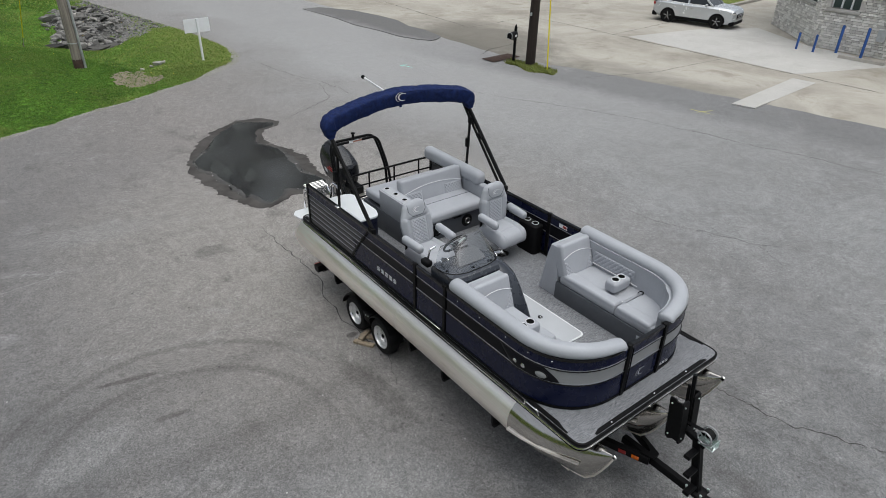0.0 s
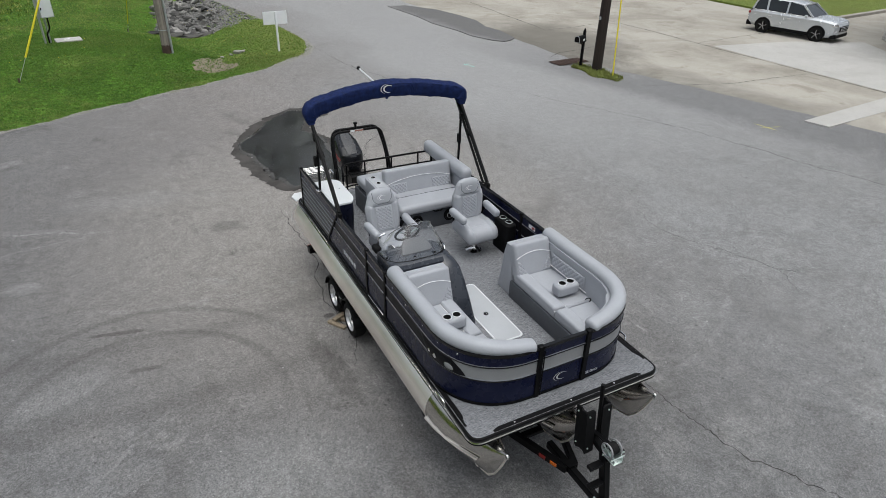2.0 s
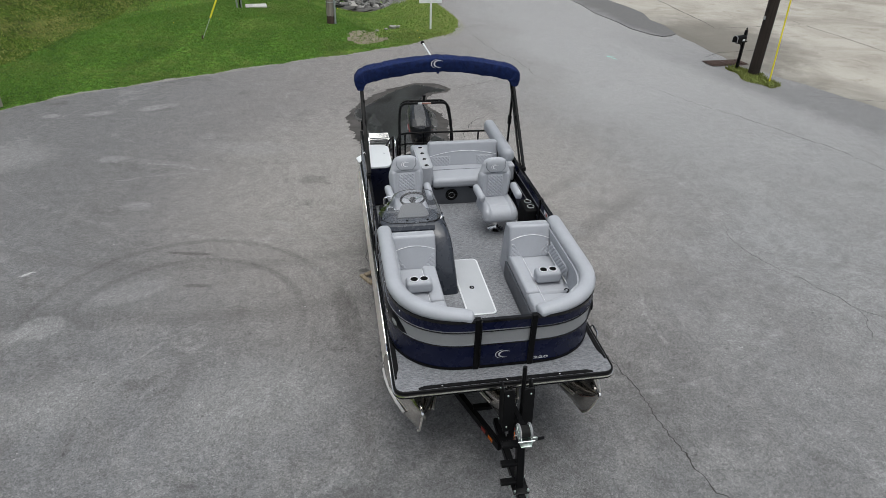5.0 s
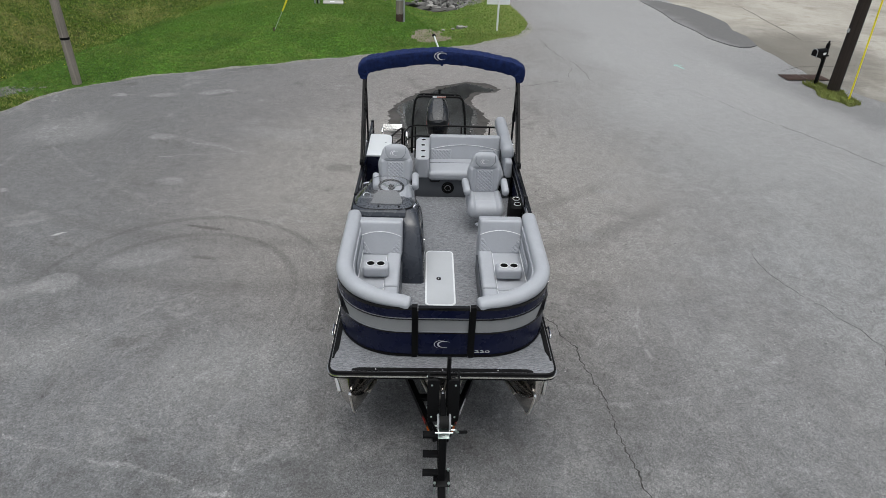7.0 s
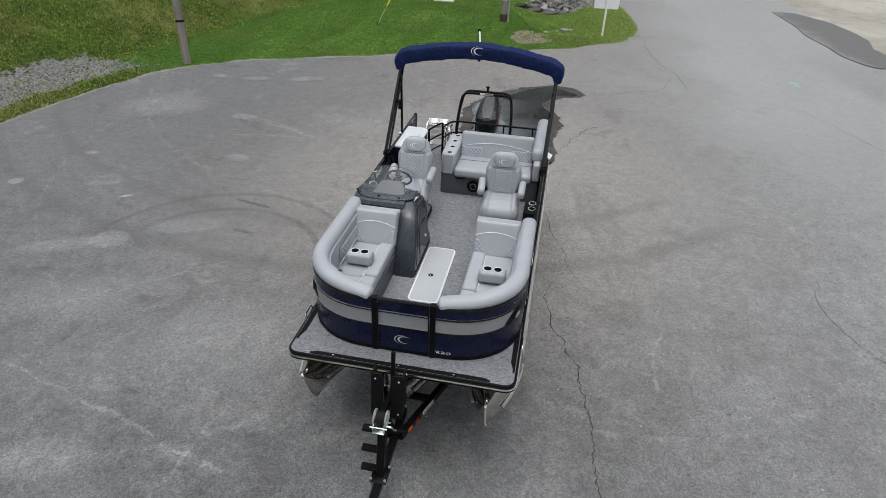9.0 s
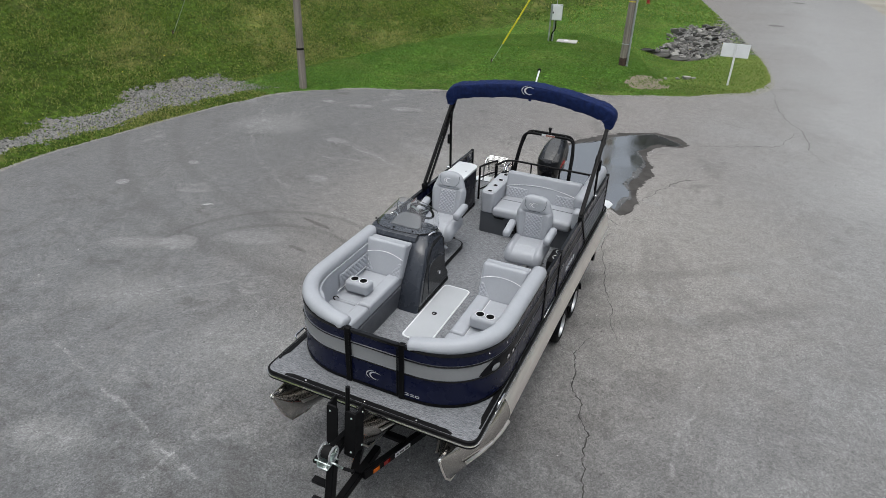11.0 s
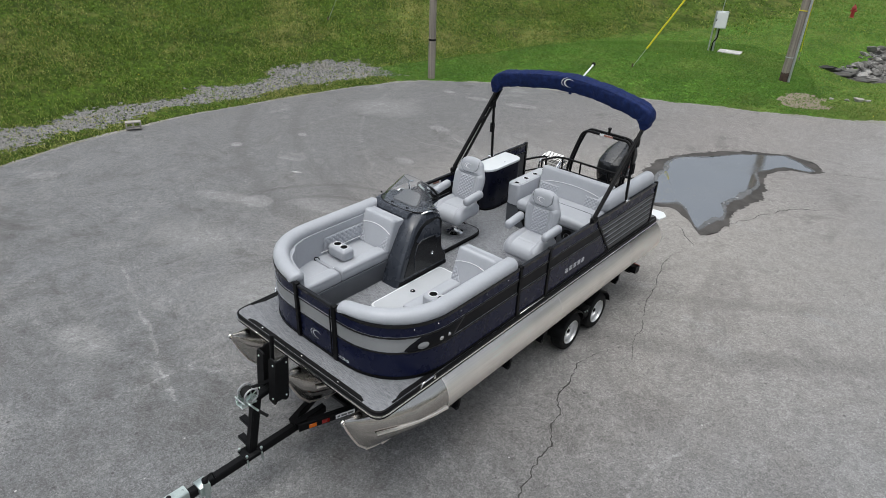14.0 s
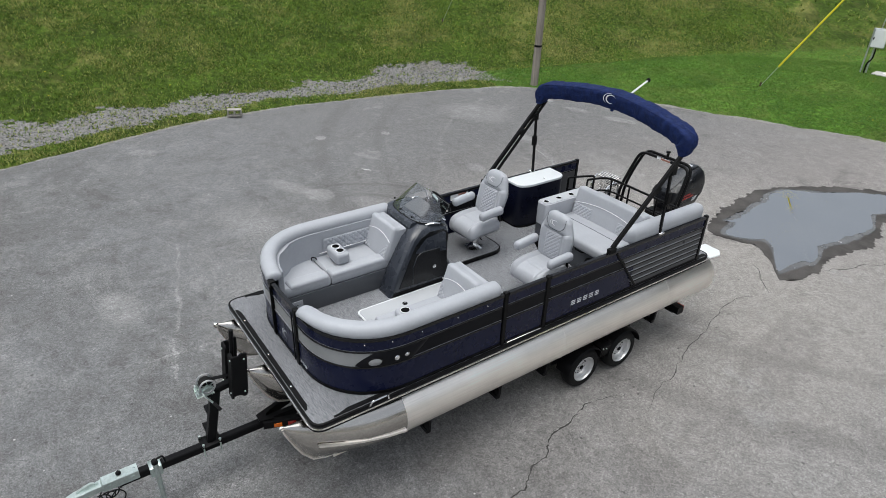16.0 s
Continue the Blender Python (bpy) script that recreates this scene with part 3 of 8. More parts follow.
def sweep(bm, path, prof, ends=None):
    """A level sweep: prof is (outwards to the right of the way, up). ends: a profile scale at each end, for rounded ends."""
    fr = frames_along(path)
    rings = []
    for i, (p, t, k) in enumerate(fr):
        s = t.cross(Vector((0, 0, 1))).normalized()
        rings.append([p + s * (a * k) + Vector((0, 0, b)) for a, b in prof])
    if ends:
        cx = sum(a for a, b in prof) / len(prof)
        cz = sum(b for a, b in prof) / len(prof)
        for at, sign in ((0, -1), (-1, 1)):
            p, t, k = fr[at]
            s = t.cross(Vector((0, 0, 1))).normalized()
            extra = []
            for f in (0.9, 0.65, 0.25):
                q = p + t * (sign * ends * math.sqrt(1 - f * f))
                extra.append([q + s * (cx + (a - cx) * f) + Vector((0, 0, cz + (b - cz) * f)) for a, b in prof])
            rings = extra[::-1] + rings if at == 0 else rings + extra
    return skin(bm, rings)


def cushion(bm, sx, sy, sz, r, m=None, crown=0.0, fine=5, dent=None):
    """A rounded box about the origin, swelling by crown on its top, placed by m."""
    m = m or Matrix.Identity(4)
    half = (sx / 2, sy / 2, sz / 2)
    r = min(r, *(h * 0.98 for h in half))
    ticks = []
    for h in half:
        core = h - r
        edge = [core + r * math.tan(radians(a)) for a in (15, 30, 45)]
        ticks.append([-v for v in edge[::-1]] + [-core + 2 * core * i / fine for i in range(fine + 1)] + edge)
    for ax in range(3):
        u, v = (ax + 1) % 3, (ax + 2) % 3
        for sign in (-1, 1):
            grid = []
            for a in ticks[u]:
                row = []
                for b in ticks[v]:
                    p = [0, 0, 0]
                    p[ax], p[u], p[v] = sign * half[ax], a, b
                    c = [max(-(h - r), min(h - r, q)) for h, q in zip(half, p)]
                    d = Vector([q - w for q, w in zip(p, c)])
                    p = Vector(c) + d.normalized() * r
                    if p.z > 0 and crown:
                        p.z += crown * max(0, 1 - (p.x / half[0]) ** 2) ** 0.6 * max(0, 1 - (p.y / half[1]) ** 2) ** 0.6 * (p.z / half[2])
                    if dent:
                        p = dent(p)
                    row.append(bm.verts.new(m @ p))
                grid.append(row)
            for i in range(len(grid) - 1):
                for j in range(len(grid[0]) - 1):
                    bm.faces.new((grid[i][j], grid[i + 1][j], grid[i + 1][j + 1], grid[i][j + 1]))
    return bm


def block(bm, x0, x1, y0, y1, z0, z1, c=0.006, m=None):
    """A box between the limits with bevelled edges."""
    m = m or Matrix.Identity(4)
    c = min(c, (x1 - x0) * 0.3, (y1 - y0) * 0.3, (z1 - z0) * 0.3)
    rings = []
    for z, k in ((z0, c), (z0 + c, 0), (z1 - c, 0), (z1, c)):
        e = c
        rings.append([m @ Vector(p) for p in ((x0 + e + k, y0 + k, z), (x1 - e - k, y0 + k, z), (x1 - k, y0 + e + k, z), (x1 - k, y1 - e - k, z), (x1 - e - k, y1 - k, z), (x0 + e + k, y1 - k, z), (x0 + k, y1 - e - k, z), (x0 + k, y0 + e + k, z))])
    return skin(bm, rings)


def prism(bm, pts, h, m=None, c=0.0):
    """A plate: the outline pts (x, y), h thick along z, with a bevel c on both rims."""
    m = m or Matrix.Identity(4)
    cx, cy = sum(p[0] for p in pts) / len(pts), sum(p[1] for p in pts) / len(pts)
    size = max(max(abs(p[0] - cx), abs(p[1] - cy)) for p in pts)
    k = 1 - c / size
    ring = lambda z, f: [m @ Vector((cx + (p[0] - cx) * f, cy + (p[1] - cy) * f, z)) for p in pts]
    return skin(bm, [ring(0, k), ring(c, 1), ring(h - c, 1), ring(h, k)] if c else [ring(0, 1), ring(h, 1)])


def lathe(bm, prof, n=20, m=None):
    """prof: (radius, height) round the local z axis."""
    m = m or Matrix.Identity(4)
    return skin(bm, [[m @ Vector((r * math.cos(2 * math.pi * i / n), r * math.sin(2 * math.pi * i / n), z)) for i in range(n)] for r, z in prof])


def ball(bm, r, m=None, n=10):
    return lathe(bm, [(max(r * math.sin(math.pi * i / n), 1e-4), -r * math.cos(math.pi * i / n)) for i in range(n + 1)], 12, m)


def patch(bm, m, w, h, nu, nv, rise):
    """A skin over the local x-z plane (w wide, h high), raised along -y by rise(u, v)."""
    grid = [[bm.verts.new(m @ Vector((w * (u / nu - 0.5), -rise(u / nu, v / nv), h * (v / nv - 0.5)))) for v in range(nv + 1)] for u in range(nu + 1)]
    for i in range(nu):
        for j in range(nv):
            bm.faces.new((grid[i][j], grid[i + 1][j], grid[i + 1][j + 1], grid[i][j + 1]))
    return bm


def quilt(cols, rows, depth):
    """Puffed diamonds."""
    def rise(u, v):
        a, b = u * cols + v * rows, u * cols - v * rows
        e = min(1, 12 * min(u, 1 - u, v, 1 - v))
        return depth * e * (0.25 + 0.75 * abs(math.sin(math.pi * a) * math.sin(math.pi * b)) ** 0.6)
    return rise


def crescent(bm, m, s):
    """A plain hooked wave emblem, s wide, on the local x-z plane."""
    for r0, r1, cx, a0, a1 in ((0.42, 0.30, 0.0, 35, 300), (0.52, 0.46, -0.10, 75, 250)):
        out, inn, k = [], [], 16
        for i in range(k + 1):
            a = radians(a0 + (a1 - a0) * i / k)
            w = math.sin(math.pi * (i / k * 0.94 + 0.03))
            for lst, r in ((out, r0), (inn, r0 - (r0 - r1) * w)):
                lst.append((s * (cx + r * math.cos(a)), s * 0.66 * r * math.sin(a)))
        for depth in (0.0,):
            vo = [bm.verts.new(m @ Vector((x, -0.003, z))) for x, z in out]
            vi = [bm.verts.new(m @ Vector((x, -0.003, z))) for x, z in inn]
            for i in range(k):
                bm.faces.new((vo[i], vo[i + 1], vi[i + 1], vi[i]))
    return bm


def soup(name, verts, faces, material, parent=None):
    """One mesh from arrays of points and faces."""
    me = bpy.data.meshes.new(name)
    me.from_pydata(verts, [], faces)
    me.materials.append(material)
    ob = new(name, me)
    ob.parent = parent
    return ob


def smooth(a, b, x):
    t = np.clip((x - a) / (b - a), 0, 1)
    return t * t * (3 - 2 * t)


# ---- the ground ----
LOT_EDGE = [(-9, -70), (-9.5, -14), (-11.3, -3), (-12.8, 2.2), (-13.1, 5.5), (-12.85, 7.5), (-12.35, 11.1), (-11.8, 13.0), (-11.1, 14.25), (-9.4, 15.6), (-6.5, 17.0), (-3.2, 18.6),
            (-0.15, 19.95), (2.2, 21.3), (3.7, 22.5), (4.4, 23.7), (4.55, 25.4), (4.15, 29.8), (2.1, 40.5), (-1.5, 57.3), (-8, 82), (-24, 150)]
TOE = [(-13, -70), (-13.8, -14), (-14.8, -4), (-15.2, 3), (-15.3, 9), (-14.6, 12.2), (-13.9, 15), (-13.2, 19), (-12.1, 24), (-10.4, 30), (-8.4, 38), (-7, 50), (-12, 82), (-28, 150)]


def beyond(line, x, y):
    """Signed distance to a line, positive on its west side."""
    px, py = np.asarray(x, float), np.asarray(y, float)
    best, inside = np.full(px.shape, 1e9), np.zeros(px.shape, bool)
    loop = line + [(-3000, 150), (-3000, -70)]
    for i, ((ax, ay), (bx, by)) in enumerate(zip(loop, loop[1:] + loop[:1])):
        dx, dy = bx - ax, by - ay
        if i < len(line) - 1:
            t = np.clip(((px - ax) * dx + (py - ay) * dy) / (dx * dx + dy * dy), 0, 1)
            best = np.minimum(best, np.hypot(px - ax - t * dx, py - ay - t * dy))
        if dy:
            inside ^= ((ay > py) != (by > py)) & (px < ax + (py - ay) * dx / dy)
    return np.where(inside, best, -best)


def wobble(x, y, s, k):
    """Cheap rolling relief."""
    return k * (np.sin(x * s + 1.3 * np.sin(y * s * 0.7)) * np.cos(y * s * 0.9 + 0.8 * np.sin(x * s * 1.3)))


def height(x, y):
    x, y = np.asarray(x, float), np.asarray(y, float)
    d, h = beyond(LOT_EDGE, x, y), np.maximum(beyond(TOE, x, y), 0)
    z = np.where(d > 0, np.minimum(0.12 * d, 0.05), np.maximum(0.2 * d, -0.35))
    on = smooth(0.2, 1.6, d)
    bank = 0.42 * h - 0.16 * (1 - np.exp(-h * 0.8))
    z = z + on * np.where(bank > 9, 9 + (bank - 9) * 0.1, bank)
    z = z + on * 0.34 * np.exp(-((x + 5.6) / 4.6) ** 2 - ((y - 24.0) / 3.6) ** 2)
    z = z - smooth(0.9, 2.6, d) * 0.95 * np.exp(-((x - 0.2) / 2.5) ** 2 - ((y - 33.6) / 3.9) ** 2)
    z = z - on * 0.30 * np.exp(-((x - 0.4) / 1.4) ** 2 - ((y - 27.0) / 4.0) ** 2)
    z = z + on * (wobble(x, y, 0.9, 0.03) + wobble(x, y, 2.7, 0.015) * np.minimum(h, 1.5))
    return z


def asphalt_z(x, y):
    return -0.12 * smooth(5.5, 13.5, np.asarray(x, float)) + 0 * np.asarray(y, float)


def sheet(name, xs, ys, zf, materials, pick=None, label="", category="ground", keep=None):
    """A level grid of ground, as one object of the setting."""
    X, Y = np.meshgrid(xs, ys, indexing="ij")
    Z = zf(X, Y)
    nx, ny = X.shape
    verts = np.stack([X.ravel(), Y.ravel(), Z.ravel()], 1)
    i = (np.arange(nx - 1)[:, None] * ny + np.arange(ny - 1)[None]).ravel()
    faces = np.stack([i, i + ny, i + ny + 1, i + 1], 1)
    if keep:
        faces = faces[keep(verts[faces][:, :, 0].mean(1), verts[faces][:, :, 1].mean(1))]
    me = bpy.data.meshes.new(name)
    me.from_pydata(verts.tolist(), [], faces.tolist())
    for m in materials:
        me.materials.append(m)
    if pick:
        cx, cy = verts[faces][:, :, 0].mean(1), verts[faces][:, :, 1].mean(1)
        me.polygons.foreach_set("material_index", pick(cx, cy).astype(np.int32))
    me.polygons.foreach_set("use_smooth", np.ones(len(faces), bool))
    return tagged(new(name, me), label, category, "", "structure")


def gravel_zone(x, y):
    """How far inside the gravel strip at the foot of the bank."""
    d, h = beyond(LOT_EDGE, x, y), beyond(TOE, x, y)
    wave = wobble(x, y, 1.7, 0.25)
    reach = 0.0 + 0.85 * np.exp(-((y - 12.5) / 1.5) ** 2) + 0.22 * np.sin(y * 1.9) + wobble(x, y, 5.0, 0.12)
    a = np.minimum(d - 0.75 + wave, reach - h + wave)
    return np.minimum(a, np.minimum(13.9 - y, y + 6 - 0 * x))


def lawn_zone(x, y):
    """The mown part of the grass."""
    h = beyond(TOE, x, y)
    crest = np.interp(x, [-12.5, -11.6, -10.6, -8.6, -6.5, -4.7, -2.8, -1.5, -0.5, 0.6, 6], [22.5, 23.5, 25.8, 28.7, 30.8, 31.5, 30.4, 28.0, 25.0, 23.0, 22.6])
    return (h < -0.4) & (y > 13.2) & (y < crest)


def bare_zone(x, y):
    return ((x + 0.2) / 0.75) ** 2 + ((y - 22.1) / 1.15) ** 2 + wobble(x, y, 4.0, 0.5) + wobble(x, y, 9.0, 0.3) < 1


def rocky_zone(x, y):
    """Below 1 inside the stony ditch beside the road, with a ragged rim."""
    return ((x - 0.75) / 1.95) ** 2 + ((y - 35.0) / 4.5) ** 2 + wobble(x, y, 1.9, 0.35) + wobble(x, y, 4.3, 0.25)


def ground_pick(x, y):
    k = np.where((beyond(TOE, x + wobble(x, y, 2.0, 0.3), y) < -0.4) & (y > 13.2), 0, 1)
    k = np.where(gravel_zone(x, y) > 0.06 + np.random.default_rng(3).normal(0, 0.13, x.shape), 2, k)
    k = np.where(bare_zone(x, y), 3, k)
    verge = (x > 1.6 + wobble(x, y, 2.2, 0.5)) & (beyond(LOT_EDGE, x, y) > 0) & (y > 30.5 + wobble(x, y, 1.7, 0.8)) & (y < 44)
    return np.where((rocky_zone(x, y) < 0.62) | verge, 2, k)


xs = np.r_[-2500, -1000, -400, -200, -120, -80, -60, -50, np.arange(-44, -24, 1.0), np.arange(-24, -18, 0.3), np.arange(-18, 5.2, 0.12), 8, 12, 20, 40, 80, 200, 500, 1000, 2500]
ys = np.r_[-2500, -1000, -400, -150, -69, -40, -25, np.arange(-15, -4, 1.0), np.arange(-4, 30, 0.13), np.arange(30, 46, 0.3), np.arange(46, 90, 2.0), 100, 120, 149, 200, 400, 1000, 2500]
sheet("ground", xs, ys, height, [LAWN, ROUGH_GRASS, GRIT, DIRT], ground_pick, "green grass lawn rising to a rough weedy bank", "grass")
asphalt = sheet("road", np.arange(-15.6, 19.1, 0.7), np.arange(-60, 141, 1.5), asphalt_z, [ASPHALT], None, "worn grey asphalt lot running into a paler road", "asphalt", lambda x, y: beyond(LOT_EDGE, x, y) < 0.9)


def edge_strip():
    """Pale grit along the line where grass meets asphalt, with ragged sides."""
    pts, n = [], 0
    for (ax, ay), (bx, by) in zip(LOT_EDGE[1:18], LOT_EDGE[2:19]):
        k = max(1, int(math.hypot(bx - ax, by - ay) / 0.07))
        pts += [(ax + (bx - ax) * i / k, ay + (by - ay) * i / k) for i in range(k)]
    pts = np.array(pts)
    for _ in range(30):
        pts[1:-1] = (pts[:-2] + 2 * pts[1:-1] + pts[2:]) / 4
    way = np.gradient(pts, axis=0)
    out = np.stack([-way[:, 1], way[:, 0]], 1) / np.linalg.norm(way, axis=1)[:, None]
    x, y = pts[:, 0], pts[:, 1]
    wide = 0.055 + 0.24 * np.exp(-((x - 3.6) / 1.9) ** 2 - ((y - 23.0) / 2.6) ** 2) + 0.05 * np.sin(x * 2.1 + y) + 0.05 * np.exp(-((x + 3) / 6) ** 2)
    rag = lambda s: np.array([noise.noise(Vector((a * 2.2, b * 2.2, s))) * 0.6 + noise.noise(Vector((a * 9, b * 9, s))) * 0.5 for a, b in pts])
    inner, outer = -0.035 + 0.05 * rag(1.0), np.maximum(wide, 0.04) + 0.09 * rag(5.0)
    verts, faces, cols = [], [], 4
    for i in range(len(pts)):
        for c in range(cols):
            d = inner[i] + (max(outer[i], inner[i] + 0.02) - inner[i]) * c / (cols - 1)
            verts.append((x[i] + out[i, 0] * d, y[i] + out[i, 1] * d, 0.004 if c == 0 else 0.12 * max(d, 0) + (0.010 if c < cols - 1 else 0.002)))
    for i in range(len(pts) - 1):
        for c in range(cols - 1):
            a = i * cols + c
            faces.append((a, a + cols, a + cols + 1, a + 1))
    return tagged(soup("verge_edge", verts, faces, EDGE_GRIT), "pale strip of grit along the asphalt edge", "grit", "", "structure")


edge_strip()


# the old concrete yard on the far side of the road
def yard_edge(y):
    return np.interp(y, [-60, 0, 3.5, 8.0, 11.2, 14.6, 17.5, 21.8, 26, 35, 60, 140], [21, 17.9, 17.1, 16.2, 15.3, 14.2, 13.1, 13.2, 12.8, 12.5, 10.5, -6])


def yard_sheet(name, y0, y1, x1, material, z, label, n=60):
    ysn = np.linspace(y0, y1, n)
    verts, faces, cols = [], [], 8
    for y in ysn:
        x0 = float(yard_edge(y)) + 0.06 * math.sin(y * 3.1) + 0.05 * math.sin(y * 7.7)
        for c in range(cols):
            x = x0 + (x1 - x0) * (c / (cols - 1)) ** 2
            verts.append((x, y, z + (-0.11 if c == 0 else 0.0)))
    for i in range(n - 1):
        for c in range(cols - 1):
            a = i * cols + c
            faces.append((a, a + 1, a + cols + 1, a + cols))
    ob = soup(name, verts, faces, material)
    return tagged(ob, label, "concrete", "", "structure")


yard = yard_sheet("pavement", -60, 140, 90, YARD, -0.085, "stained old tan concrete yard beside the road", 260)


def ribbon(name, pts, width, material, parent, seed, jag=0.05, step=0.12, z=0.004, zf=None):
    """A jagged thin crack or painted line lying on the ground."""
    rnd = random.Random(seed)
    path = [Vector((*p, 0)) for p in pts]
    fine = []
    for a, b in zip(path, path[1:]):
        k = max(1, int((b - a).length / step))
        for i in range(k):
            fine.append(a.lerp(b, i / k))
    fine.append(path[-1])
    drift, verts, faces = 0.0, [], []
    for i, p in enumerate(fine):
        q = fine[min(i + 1, len(fine) - 1)] - fine[max(i - 1, 0)]
        s = Vector((q.y, -q.x, 0)).normalized()
        drift = drift * 0.82 + rnd.uniform(-jag, jag)
        w = width * rnd.uniform(0.35, 1.2) * (0.2 + 0.8 * min(1, 6 * min(i, len(fine) - 1 - i) / len(fine)))
        c = p + s * drift
        for e in (-1, 1):
            v = c + s * (e * w / 2)
            verts.append((v.x, v.y, z + (float(zf(v.x, v.y)) if zf else 0)))
    for i in range(len(fine) - 1):
        faces.append((2 * i, 2 * i + 1, 2 * i + 3, 2 * i + 2))
    ob = soup(name, verts, faces, material, parent)
    return ob


LONG_CRACK = [(1.68, 4.5), (1.63, 4.1), (1.58, 3.75), (1.67, 3.41), (1.74, 3.07), (1.89, 2.78), (1.98, 2.46), (2.11, 2.12), (2.28, 1.2), (2.39, 0.2), (2.5, -0.55), (3.03, -1.7), (3.4, -3.4)]
ribbon("crack", LONG_CRACK, 0.021, CRACK, asphalt, 3, 0.035, 0.05)
for seed, pts, w in ((4, [(1.25, 8.5), (1.11, 7.64), (1.43, 6.74), (1.62, 6.09), (1.78, 5.39), (1.92, 4.78), (2.02, 4.52), (2.18, 4.3)], 0.013), (5, [(1.4, 10.1), (1.76, 11.0), (2.2, 11.95), (2.9, 12.6)], 0.02), (6, [(2.2, 15.0), (4.6, 16.4), (5.2, 18.2)], 0.02),
                     (7, [(4.4, 23.7), (4.6, 21.0), (5.3, 18.0), (5.6, 15.5)], 0.02), (8, [(6.24, 5.47), (6.0, 4.5), (6.14, 3.9), (6.6, 3.3), (7.0, 2.3), (7.6, 1.6)], 0.014),
                     (9, [(7.0, 2.3), (6.6, 1.5)], 0.012), (10, [(-1.05, 9.0), (-0.98, 7.4), (-1.05, 6.31), (-1.21, 5.86), (-1.19, 5.6), (-1.22, 5.27), (-1.29, 5.06), (-1.24, 4.4), (-1.27, 3.87), (-1.32, 3.65), (-1.45, 3.2)], 0.02), (11, [(8.5, 16), (11.8, 9.5), (13.4, 4.0), (14.6, -2)], 0.025),
                     (12, [(0.5, 9.4), (0.9, 9.0), (1.25, 8.5)], 0.014)):
    ribbon("crack", pts, w, CRACK, asphalt, seed, z=0.005, zf=asphalt_z)
for seed, pts, w in ((21, [(17.4, 33), (17.0, 26.5), (16.75, 23.6)], 0.06), (22, [(21.9, 26), (22.03, 18.3), (22.1, 12), (22.2, 8.2), (22.4, 0)], 0.05), (23, [(16.9, 19.6), (14.4, 19.2), (13.4, 18.6)], 0.05),
                     (24, [(22.0, 18.3), (27, 18.8), (34, 19.2)], 0.04), (25, [(14.0, 13.6), (17.5, 12.4), (22.1, 12.2)], 0.03), (26, [(16.8, 23.6), (21.9, 24.2)], 0.035)):
    ribbon("crack", pts, w, CRACK, yard, seed, 0.03, 0.2, -0.075)


def slab(name, pts, material, z, label, parent):
    return part(name, prism(bm_new(), pts, 0.05, pose(0, 0, z), 0.01), material, parent, label)


slab("slab", [(16.15, 8.25), (16.35, 7.5), (21.6, 7.85), (21.5, 8.75)], PALE_CONCRETE, -0.125, "pale concrete strip", yard)
slab("slab", [(22.3, 17.6), (22.3, 9.0), (27.3, 7.2), (28.1, 9.5), (28.3, 11.4), (30.5, 15.2), (27.0, 16.8)], PALE_CONCRETE, -0.127, "newer pale concrete apron", yard)

# the dark patch of asphalt at the yard's mouth
part("patch", prism(bm_new(), [(11.9, 33), (12.15, 29.5), (12.05, 27.4), (12.4, 25.2), (12.45, 23.8), (12.9, 22.6), (13.3, 22.15), (13.75, 22.3), (14.15, 22.6), (14.3, 23.3), (14.45, 24.4), (14.3, 25.6), (14.7, 27.2), (14.6, 28.8), (14.2, 31), (13.0, 33)], 0.03, pose(0, 0, -0.1085), 0.004), PATCH, asphalt, "dark asphalt patch")

# survey marks
ribbon("survey_mark", [(9.28, 18.95), (9.36, 18.65), (9.46, 18.35)], 0.07, AQUA_PAINT, asphalt, 31, 0.0, z=0.006, zf=asphalt_z)
ribbon("survey_mark", [(9.28, 18.95), (9.55, 18.85)], 0.06, AQUA_PAINT, asphalt, 34, 0.0, z=0.006, zf=asphalt_z)
ribbon("survey_mark", [(9.28, 18.95), (9.2, 18.72)], 0.06, AQUA_PAINT, asphalt, 35, 0.0, z=0.006, zf=asphalt_z)
ribbon("survey_mark", [(14.42, 8.8), (14.54, 7.95)], 0.05, YELLOW_PAINT, asphalt, 32, 0.0, z=0.006, zf=asphalt_z)
ribbon("survey_mark", [(14.28, 8.44), (14.96, 8.22)], 0.05, YELLOW_PAINT, asphalt, 33, 0.0, z=0.006, zf=asphalt_z)

# ---- the puddle behind the boat ----
puddle = thing("puddle", "shallow rain puddle with a wet dark rim on the asphalt", "puddle", kind="structure")
RIM_LINE = [(-1.0, 10.3), (-0.55, 9.75), (0.3, 10.0), (0.85, 9.55), (1.25, 9.2), (1.45, 10.0), (1.3, 10.9), (1.55, 12.1), (1.15, 13.5), (1.4, 14.5), (2.15, 14.9), (1.8, 15.6), (0.95, 15.75), (-0.35, 14.75), (-1.15, 13.4), (-1.35, 12.2)]


